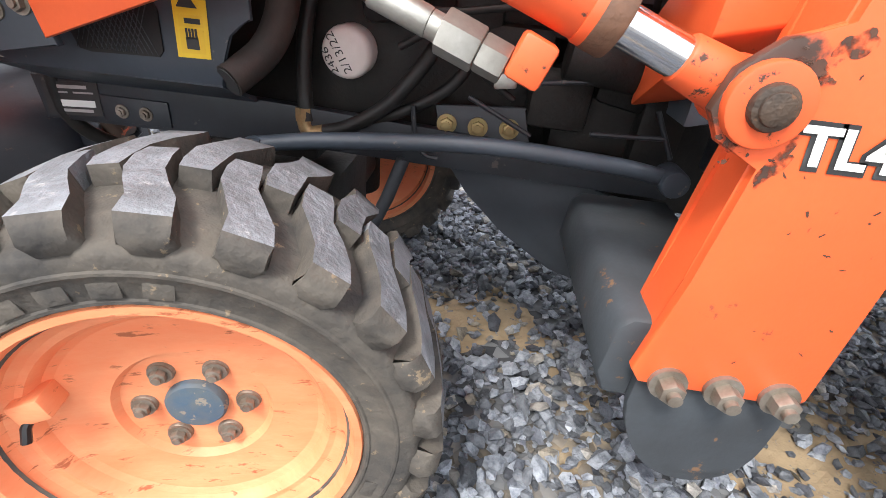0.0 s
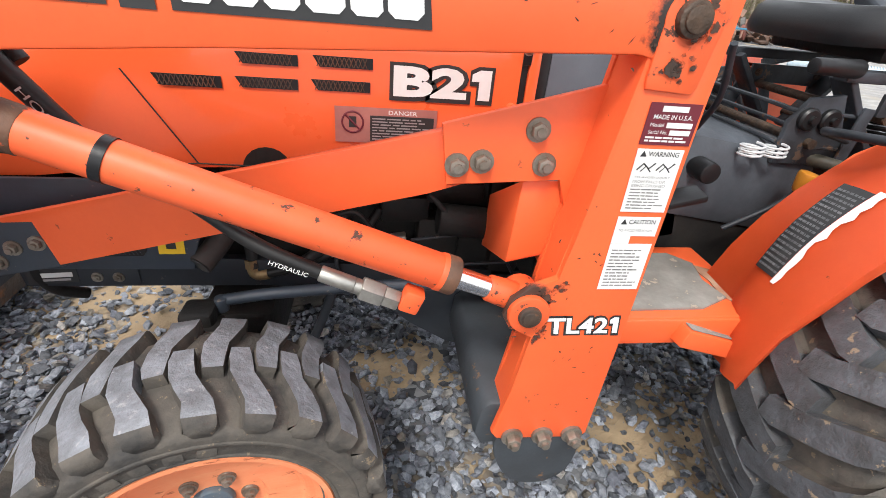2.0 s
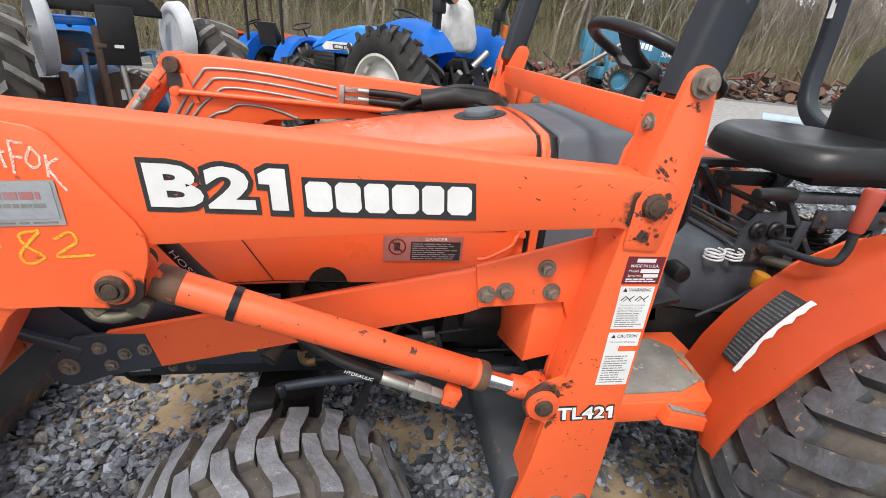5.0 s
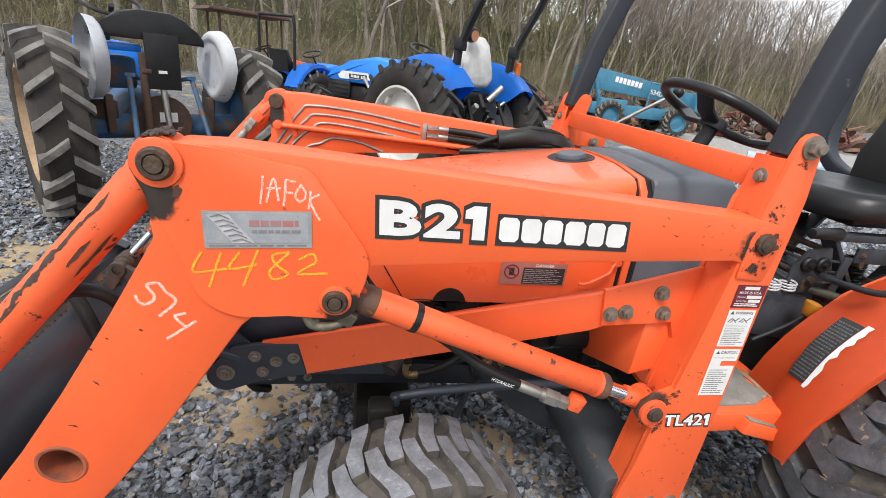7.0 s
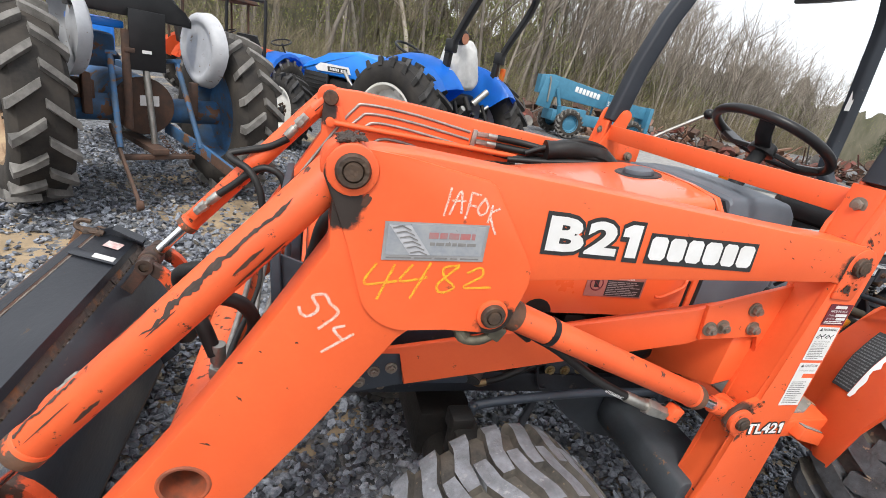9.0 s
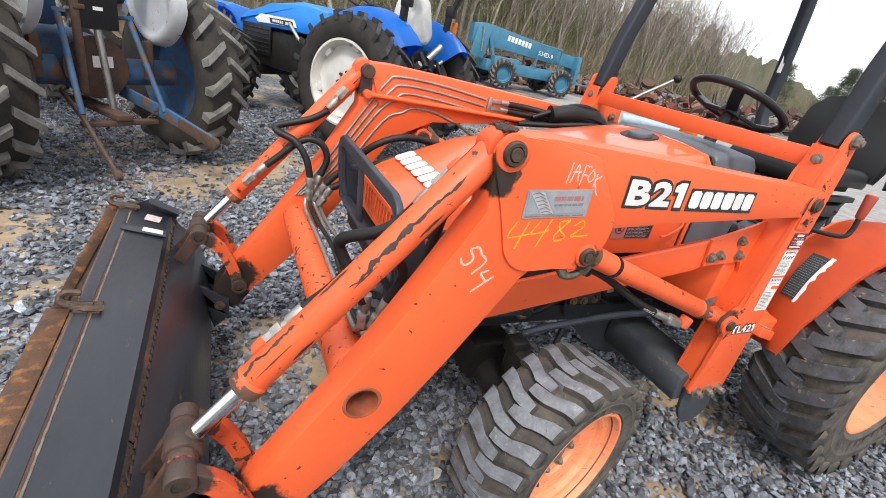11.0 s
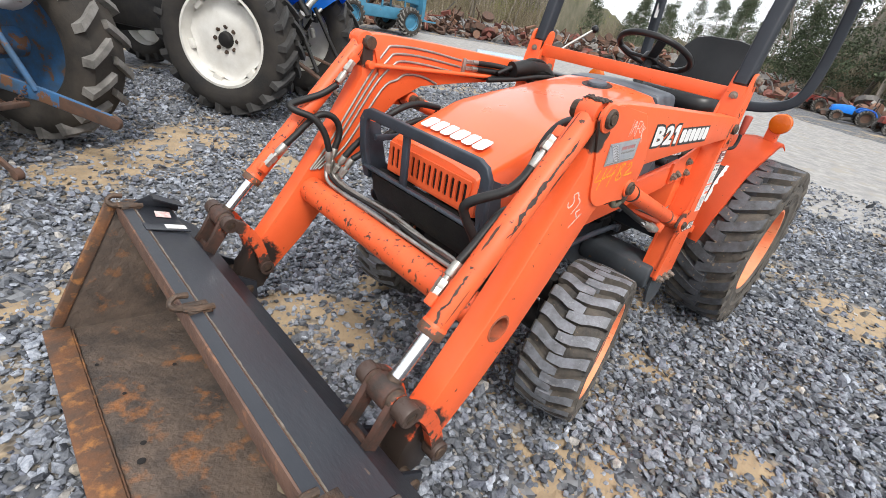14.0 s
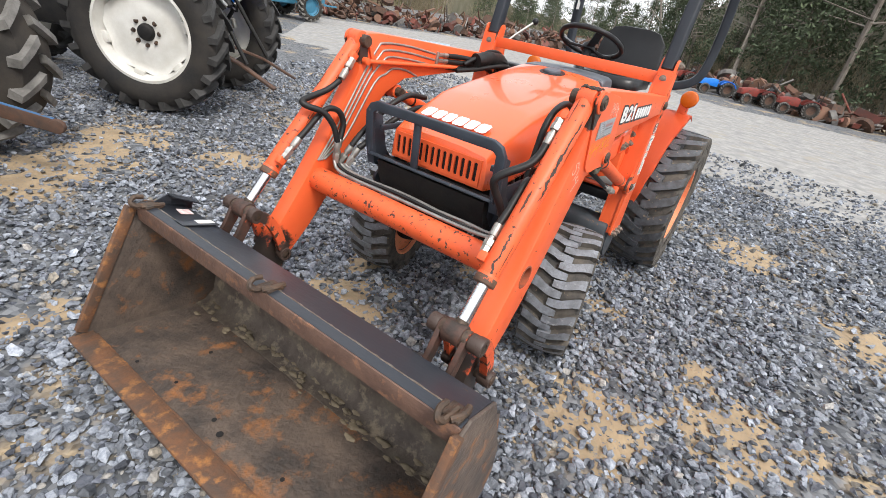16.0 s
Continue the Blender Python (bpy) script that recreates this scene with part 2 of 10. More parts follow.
REDPAINT = surf("red_paint", (0.30, 0.035, 0.025), (0.15, 0.035, 0.025), 0.5, 0, 4, 0.05, 60, wear=(0.10, 0.05, 0.035), wear_at=0.58, wear_scale=5)


# ---- building tools ----
def part(name, bm, material, parent, label="", smooth=40):
    """Links a bmesh as one mesh under a thing or a part."""
    me = bpy.data.meshes.new(name)
    bmesh.ops.recalc_face_normals(bm, faces=bm.faces)
    bm.to_mesh(me)
    bm.free()
    me.materials.append(material)
    if smooth:
        me.polygons.foreach_set("use_smooth", [True] * len(me.polygons))
        me.set_sharp_from_angle(angle=radians(smooth))
    ob = new(name, me)
    ob.parent = parent
    return tagged(ob, label)


def raw_part(name, verts, faces, material, parent, label="", smooth=0):
    me = bpy.data.meshes.new(name)
    me.from_pydata(verts, [], faces)
    me.materials.append(material)
    if smooth:
        me.polygons.foreach_set("use_smooth", [True] * len(me.polygons))
        me.set_sharp_from_angle(angle=radians(smooth))
    ob = new(name, me)
    ob.parent = parent
    return tagged(ob, label)


def thing(name, label, category, group="", m=None):
    e = new(name)
    e.empty_display_size = 0.1
    if m is not None:
        e.matrix_world = m
    return tagged(e, label, category, group)


def box(bm, c, s, m=None, bevel=0.004):
    g = bmesh.ops.create_cube(bm, size=1.0)
    mm = Matrix.Translation(c) @ (m if m is not None else Matrix()) @ Matrix.Diagonal((*s, 1))
    bmesh.ops.transform(bm, matrix=mm, verts=g["verts"])
    if bevel:
        es = list({e for v in g["verts"] for e in v.link_edges})
        bmesh.ops.bevel(bm, geom=es, offset=min(bevel, min(s) * 0.3), segments=2, affect="EDGES", profile=0.5)
    return bm


def prism(bm, prof, y0, y1, bevel=0.003, axis="y"):
    """A plate: an outline in (x, z) carried from y0 to y1 (or another pair of axes)."""
    def at(a, b, c):
        return {"y": (a, c, b), "x": (c, a, b), "z": (a, b, c)}[axis]
    v0 = [bm.verts.new(at(a, b, y0)) for a, b in prof]
    v1 = [bm.verts.new(at(a, b, y1)) for a, b in prof]
    k = len(prof)
    fs = [bm.faces.new(v0), bm.faces.new(v1[::-1])]
    for i in range(k):
        fs.append(bm.faces.new((v0[i], v1[i], v1[(i + 1) % k], v0[(i + 1) % k])))
    if bevel:
        es = list({e for f in fs[:2] for e in f.edges})
        bmesh.ops.bevel(bm, geom=es, offset=bevel, segments=2, affect="EDGES", profile=0.5)
    return bm


def cyl(bm, p0, p1, r, r2=None, seg=20, cap=True, bevel=0.0):
    p0, p1 = Vector(p0), Vector(p1)
    d = p1 - p0
    g = bmesh.ops.create_cone(bm, cap_ends=cap, segments=seg, radius1=r, radius2=r if r2 is None else r2, depth=d.length)
    bmesh.ops.transform(bm, matrix=Matrix.Translation((p0 + p1) / 2) @ d.to_track_quat("Z", "Y").to_matrix().to_4x4(), verts=g["verts"])
    if bevel:
        vs = set(g["verts"])
        es = [e for e in {e for v in vs for e in v.link_edges} if any(len(f.verts) > 4 for f in e.link_faces)]
        bmesh.ops.bevel(bm, geom=es, offset=bevel, segments=2, affect="EDGES", profile=0.5)
    return bm


def spline(pts, n=6):
    """Points smoothed through the given ones."""
    p = [Vector(q) for q in pts]
    p = [2 * p[0] - p[1]] + p + [2 * p[-1] - p[-2]]
    out = []
    for i in range(1, len(p) - 2):
        for k in range(n):
            t = k / n
            a, b, c, d = p[i - 1:i + 3]
            out.append(0.5 * ((2 * b) + (c - a) * t + (2 * a - 5 * b + 4 * c - d) * t * t + (3 * b - a - 3 * c + d) * t ** 3))
    out.append(p[-2])
    return out


def tube(bm, pts, r, seg=10, flat=None, closed=False):
    """A round (or flat = (half width, half height) boxy) bar swept along points."""
    pts = [Vector(p) for p in pts]
    rings, k = [], len(pts)
    up = None
    for i, p in enumerate(pts):
        d = (pts[(i + 1) % k] - pts[i - 1]) if closed else (pts[min(i + 1, k - 1)] - pts[max(i - 1, 0)])
        d.normalize()
        if up is None:
            up = Vector((0, 0, 1)) if abs(d.z) < 0.9 else Vector((0, 1, 0))
        s = d.cross(up).normalized()
        up = s.cross(d).normalized()
        rr = r[i] if isinstance(r, (list, tuple)) else r
        if flat:
            w, h = flat
            b = min(w, h) * 0.42
            sec = [(cx * (w - b) + b * math.cos(radians(q)), cz * (h - b) + b * math.sin(radians(q))) for cx, cz, q0 in ((1, 1, 0), (-1, 1, 90), (-1, -1, 180), (1, -1, 270)) for q in (q0, q0 + 30, q0 + 60, q0 + 90)]
            ring = [bm.verts.new(p + s * a + up * c) for a, c in sec]
        else:
            ring = [bm.verts.new(p + s * (rr * math.cos(2 * math.pi * j / seg)) + up * (rr * math.sin(2 * math.pi * j / seg))) for j in range(seg)]
        rings.append(ring)
    n = len(rings[0])
    for i in range(k if closed else k - 1):
        a, b = rings[i], rings[(i + 1) % k]
        for j in range(n):
            bm.faces.new((a[j], a[(j + 1) % n], b[(j + 1) % n], b[j]))
    if not closed:
        bm.faces.new(rings[0])
        bm.faces.new(rings[-1][::-1])
    return bm


def lathe(bm, prof, c=(0, 0, 0), seg=40):
    """A profile of (radius, y) turned round the y axis through c."""
    c = Vector(c)
    rings = []
    for r, y in prof:
        if r < 1e-5:
            rings.append([bm.verts.new(c + Vector((0, y, 0)))])
        else:
            rings.append([bm.verts.new(c + Vector((r * math.cos(2 * math.pi * j / seg), y, r * math.sin(2 * math.pi * j / seg)))) for j in range(seg)])
    for a, b in zip(rings, rings[1:]):
        for j in range(seg):
            q = [a[j % len(a)], a[(j + 1) % len(a)], b[(j + 1) % len(b)], b[j % len(b)]]
            q = [v for i, v in enumerate(q) if v not in q[:i]]
            if len(q) > 2:
                bm.faces.new(q)
    return bm


def hexbolt(bm, c, r, h, axis=(0, -1, 0), washer=True):
    a = Vector(axis).normalized()
    c = Vector(c)
    if washer:
        cyl(bm, c, c + a * h * 0.2, r * 1.45, seg=16)
    cyl(bm, c + a * h * 0.15, c + a * h * 0.75, r, seg=6, bevel=r * 0.12)
    cyl(bm, c + a * h * 0.6, c + a * h, r * 0.55, seg=10)
    return bm


def arc(cx, cz, r, a0, a1, n=8):
    return [(cx + r * math.cos(radians(a0 + (a1 - a0) * i / n)), cz + r * math.sin(radians(a0 + (a1 - a0) * i / n))) for i in range(n + 1)]


def B():
    return bmesh.new()

# ---- ground ----
ground_mat = bpy.data.materials.new("gravelly_sand")
ground_mat.use_nodes = True
gn, gl = ground_mat.node_tree.nodes, ground_mat.node_tree.links
gtc = gn.new("ShaderNodeTexCoord")


def gnode(kind, **sets):
    x = gn.new(kind)
    for key, v in sets.items():
        x.inputs[key.replace("_", " ")].default_value = v
    if kind in ("ShaderNodeTexNoise", "ShaderNodeTexVoronoi"):
        gl.new(gtc.outputs["Object"], x.inputs["Vector"])
    return x


def gmap(src, lo, hi, a=0.0, b=1.0):
    r = gn.new("ShaderNodeMapRange")
    for i, v in ((1, lo), (2, hi), (3, a), (4, b)):
        r.inputs[i].default_value = v
    gl.new(src, r.inputs[0])
    return r.outputs[0]


def gmix(fac, c1, c2):
    x = gn.new("ShaderNodeMix")
    x.data_type = "RGBA"
    for i, c in ((6, c1), (7, c2)):
        if isinstance(c, tuple):
            x.inputs[i].default_value = (*c, 1)
        else:
            gl.new(c, x.inputs[i])
    gl.new(fac, x.inputs[0])
    return x.outputs[2]


vor = gnode("ShaderNodeTexVoronoi", Scale=34.0)
patch = gnode("ShaderNodeTexNoise", Scale=1.1, Detail=6.0, Roughness=0.65)
speck = gnode("ShaderNodeTexNoise", Scale=60.0, Detail=4.0)
vsep = gn.new("ShaderNodeSeparateColor")
gl.new(vor.outputs["Color"], vsep.inputs[0])
stone = gmix(gmap(vsep.outputs[0], 0, 1), (0.038, 0.041, 0.047), (0.195, 0.201, 0.210))
sand = gmix(gmap(speck.outputs["Fac"], 0.3, 0.7), (0.26, 0.185, 0.105), (0.46, 0.36, 0.23))
keep = gn.new("ShaderNodeMath")
keep.operation = "MULTIPLY"
gl.new(gmap(patch.outputs["Fac"], 0.53, 0.62), keep.inputs[0])
gl.new(gmap(vsep.outputs[1], 0.15, 0.5, 0.55, 1.0), keep.inputs[1])
gsep = gn.new("ShaderNodeSeparateXYZ")
gl.new(gtc.outputs["Object"], gsep.inputs[0])
col = gmix(keep.outputs[0], stone, sand)
gb = gn["Principled BSDF"]
gl.new(col, gb.inputs["Base Color"])
gb.inputs["Roughness"].default_value = 0.9
gbump = gn.new("ShaderNodeBump")
gbump.inputs["Strength"].default_value, gbump.inputs["Distance"].default_value = 0.7, 0.012
gl.new(vor.outputs["Distance"], gbump.inputs["Height"])
gbump.invert = True
gl.new(gbump.outputs[0], gb.inputs["Normal"])
STONE = surf("crushed_bluestone", (0.090, 0.102, 0.125), (0.258, 0.275, 0.306), 0.50, 0, 60, 0.7, 240, island=0.66, spec=0.4)


def mixed_stones(m):
    """A share of tan and of pale stones among the blue-grey ones."""
    n, l = m.node_tree.nodes, m.node_tree.links
    bs = n["Principled BSDF"]
    was = bs.inputs["Base Color"].links[0].from_socket
    geo, ramp_, mul = n.new("ShaderNodeNewGeometry"), n.new("ShaderNodeValToRGB"), n.new("ShaderNodeMix")
    wn = n.new("ShaderNodeTexWhiteNoise")
    wn.noise_dimensions = "1D"
    l.new(geo.outputs["Random Per Island"], wn.inputs["W"])
    ramp_.color_ramp.interpolation = "CONSTANT"
    for i, (at, c) in enumerate(((0.0, (1, 1, 1, 1)), (0.70, (0.62, 0.62, 0.66, 1)), (0.84, (1.25, 1.10, 0.90, 1)), (0.90, (1.05, 0.86, 0.62, 1)), (0.945, (1.38, 1.38, 1.38, 1)))):
        e = ramp_.color_ramp.elements[i] if i < 2 else ramp_.color_ramp.elements.new(at)
        e.position, e.color = at, c
    l.new(wn.outputs["Value"], ramp_.inputs[0])
    mul.data_type, mul.blend_type = "RGBA", "MULTIPLY"
    mul.inputs[0].default_value = 1.0
    l.new(was, mul.inputs[6])
    l.new(ramp_.outputs[0], mul.inputs[7])
    l.new(mul.outputs[2], bs.inputs["Base Color"])


mixed_stones(STONE)


# tan sandy patches, as (x, y, radius)
SAND = [(-0.27, -0.85, 0.34), (0.06, -1.31, 0.33), (0.36, -1.12, 0.16), (0.58, -0.59, 0.14), (-0.42, 0.36, 0.30), (-0.62, 0.52, 0.22), (-0.16, 0.50, 0.16), (-0.70, 2.60, 0.50), (-0.25, 3.0, 0.42), (-1.05, 2.42, 0.36),
        (1.08, -0.20, 0.24), (0.40, 0.12, 0.20), (-1.46, 1.02, 0.20), (2.3, -1.2, 0.35), (1.9, -0.2, 0.25), (-1.9, 1.7, 0.4), (0.2, 2.2, 0.35), (-2.2, 0.4, 0.3), (1.5, -1.9, 0.3)]


def make_ground():
    xs = [-400, -120, -40, -15, -6, 6, 15, 40, 120, 400]
    verts = [(x, y, -0.012) for y in xs for x in xs]
    k = len(xs)
    faces = [(j * k + i, j * k + i + 1, (j + 1) * k + i + 1, (j + 1) * k + i) for j in range(k - 1) for i in range(k - 1)]
    me = bpy.data.meshes.new("ground")
    me.from_pydata(verts, [], faces)
    me.materials.append(ground_mat)
    tagged(new("ground", me), "grey crushed-stone yard with tan sandy patches", "ground", kind="structure")


make_ground()


def make_sand():
    """Thin tan skins of packed sand with ragged edges."""
    sand_mat = surf("packed_tan_sand", (0.40, 0.30, 0.185), (0.27, 0.20, 0.125), 0.95, 0, 6, 0.6, 130, wear=(0.17, 0.165, 0.165), wear_at=0.60, wear_scale=55)
    r = random.Random(6)
    for x, y, rad in SAND:
        bm = bmesh.new()
        n = max(18, int(rad * 150))
        grid = []
        for j in range(n + 1):
            row = []
            for i in range(n + 1):
                u, v = 2.6 * i / n - 1.3, 2.6 * j / n - 1.3
                px, py = x + u * rad, y + v * rad * 0.8
                fade = 1 - math.hypot(u, v)
                rough = noise.fractal(Vector((px * 6, py * 6, 2.0)), 0.7, 2.1, 7) + 0.35 * noise.noise(Vector((px * 42, py * 42, 5.0)))
                row.append(bm.verts.new((px, py, -0.0135 + 0.010 * min(0.9, max(-0.6, fade * 0.8 + rough * 0.85)))))
            grid.append(row)
        for j in range(n):
            for i in range(n):
                bm.faces.new((grid[j][i], grid[j][i + 1], grid[j + 1][i + 1], grid[j + 1][i]))
        me = bpy.data.meshes.new("sand_patch")
        bm.to_mesh(me)
        bm.free()
        me.materials.append(sand_mat)
        tagged(new("sand_patch", me), "tan packed sand showing through the gravel", "sand", kind="stuff")
    # pale compacted drive beyond the gravel
    edge = [(3.0, -9.0), (3.4, -4.0), (3.86, -2.24), (4.27, -1.46), (5.0, -0.5), (5.6, 0.5), (5.9, 2.0), (5.8, 4.0), (5.6, 7.0), (6.2, 9.5)]
    far = [(15.0, -9.0), (15.0, -5.0), (15.2, -3.0), (15.0, -1.5), (15.0, 0.5), (16.0, 2.5), (19.0, 5.0), (23.0, 8.0), (19.0, 12.5), (11.0, 15.0)]
    bm = bmesh.new()
    cols = []
    fine = []
    for (e0, f0), (e1, f1) in zip(zip(edge, far), zip(edge[1:], far[1:])):
        for k in range(12):
            w = k / 12
            jit = 0.55 * noise.fractal(Vector((e0[0] + w, e0[1] * 1.7 + 3 * w, 4.0)), 1.0, 2.0, 4)
            fine.append(((e0[0] + (e1[0] - e0[0]) * w + jit, e0[1] + (e1[1] - e0[1]) * w), (f0[0] + (f1[0] - f0[0]) * w, f0[1] + (f1[1] - f0[1]) * w)))
    for (a, b), (c_, d) in fine:
        cols.append([bm.verts.new((a + (c_ - a) * t + (r.uniform(-0.15, 0.15) if t in (0, 1) else 0), b + (d - b) * t, -0.011 + (0.004 if 0 < t < 1 else 0))) for t in (0, 0.05, 0.3, 0.7, 1)])
    for p, q in zip(cols, cols[1:]):
        for j in range(4):
            bm.faces.new((p[j], p[j + 1], q[j + 1], q[j]))
    me = bpy.data.meshes.new("road")
    bm.to_mesh(me)
    bm.free()
    me.materials.append(surf("pale_compacted_drive", (0.38, 0.365, 0.34), (0.21, 0.207, 0.205), 0.95, 0, 5, 1.0, 34, wear=(0.30, 0.275, 0.235), wear_at=0.54, wear_scale=2.5, soft_edge=0.1))
    tagged(new("road", me), "pale compacted gravel drive", "road", kind="structure")


make_sand()


def make_gravel():
    """Loose angular stones, densest where the camera passes nearest; thinned over the sandy patches."""
    rng = np.random.RandomState(3)
    # chunky broken stones: hulls of nine scattered points
    shapes = []
    for i in range(96):
        bm = bmesh.new()
        k = 10 if i < 32 else 9 if i < 64 else 7
        p = rng.normal(size=(k, 3))
        for _ in range(12):
            q = p / np.linalg.norm(p, axis=1)[:, None]
            d = q[:, None] - q[None]
            p = q + 0.08 * (d / (np.sum(d * d, 2) + 0.05)[..., None]).sum(1)
        p = p / np.linalg.norm(p, axis=1)[:, None] * rng.uniform(0.84, 1.10, (k, 1))
        p = p * np.array([rng.uniform(1.0, 1.45), rng.uniform(0.80, 1.05), rng.uniform(0.50, 0.80)])
        for q in p:
            bm.verts.new(q)
        bmesh.ops.convex_hull(bm, input=bm.verts)
        bmesh.ops.triangulate(bm, faces=bm.faces)
        bm.verts.index_update()
        shapes.append((np.array([v.co[:] for v in bm.verts]), np.array([[v.index for v in f.verts] for f in bm.faces])))
        bm.free()
    zones = [(-1.5, 1.9, -1.5, 1.0, 4300, 0.0106), (-2.6, -1.5, -1.5, 1.2, 2900, 0.0112), (-1.5, 1.9, 1.0, 2.6, 2100, 0.0118), (-2.6, -1.5, 1.2, 2.6, 1700, 0.0125), (-2.6, 3.2, 2.6, 5.6, 1050, 0.0124), (1.9, 4.6, -2.8, 2.6, 1080, 0.0134), (-4.4, -2.6, -1.2, 5.0, 700, 0.0145), (3.2, 7.0, 2.6, 6.0, 260, 0.019), (-1.5, 2.6, -3.4, -1.5, 1250, 0.0130), (2.6, 5.6, -5.0, -2.8, 340, 0.017), (4.6, 6.4, -2.8, 2.6, 260, 0.017)]
    allv, allf, count = [], [], 0
    for zi, (x0, x1, y0, y1, dens, rad) in enumerate(zones):
        n = int((x1 - x0) * (y1 - y0) * dens)
        p = np.stack([rng.uniform(x0, x1, n), rng.uniform(y0, y1, n)], 1)
        keepers = []
        for q in p:
            v = 0.22 * noise.fractal(Vector((q[0] * 3.1, q[1] * 3.1, 3.0)), 1.0, 2.0, 3)
            s = max([1 - math.hypot(q[0] - a, q[1] - b) / c for a, b, c in SAND])
            if s + v < 0.12 or rng.rand() < (0.60 if s + v < 0.4 else 0.30):
                keepers.append(q)
        p = np.array(keepers)
        m = len(p)
        size = rad * np.clip(np.exp(rng.normal(0, 0.36, m)), 0.4, 2.2)
        ang = rng.uniform(0, 2 * np.pi, m)
        tx, ty = rng.normal(0, 0.32, m), rng.normal(0, 0.32, m)
        which = rng.randint(0, 32, m) + (0 if zi < 1 else 32 if zi < 4 else 64)
        for k, (s, tri) in enumerate(shapes):
            ids = np.where(which == k)[0]
            if not len(ids):
                continue
            v = s[None] * size[ids][:, None, None]
            c, sn = np.cos(ang[ids])[:, None], np.sin(ang[ids])[:, None]
            x, y, z = v[..., 0], v[..., 1], v[..., 2]
            z = z + x * tx[ids][:, None] + y * ty[ids][:, None]
            w = np.stack([x * c - y * sn + p[ids, 0][:, None], x * sn + y * c + p[ids, 1][:, None], z + (size[ids] * rng.uniform(-0.2, 1.25, len(ids)))[:, None] - 0.012], 2)
            allv.append(w.reshape(-1, 3))
            f = tri[None] + (count + np.arange(len(ids)) * len(s))[:, None, None]
            allf.append(f.reshape(-1, 3))
            count += len(ids) * len(s)
    v, f = np.concatenate(allv), np.concatenate(allf)
    me = bpy.data.meshes.new("gravel")
    me.vertices.add(len(v))
    me.vertices.foreach_set("co", v.ravel())
    me.loops.add(f.size)
    me.loops.foreach_set("vertex_index", f.ravel().astype(np.int32))
    me.polygons.add(len(f))
    me.polygons.foreach_set("loop_start", np.arange(0, f.size, 3, dtype=np.int32))
    me.update(calc_edges=True)
    me.validate()
    me.shade_flat()
    me.materials.append(STONE)
    tagged(new("gravel", me), "loose angular blue-grey crushed stones scattered over the yard", "gravel", kind="stuff")


make_gravel()

V3 = Vector
# ---- the orange compact tractor with its front loader ----
tractor = thing("compact_tractor", "orange compact tractor with front loader, scuffed paint, parked on gravel", "tractor")


def group_part(name, parent, m=None, label=""):
    e = new(name)
    e.parent = parent
    e.empty_display_size = 0.05
    if m is not None:
        e.matrix_local = m
    return tagged(e, label)


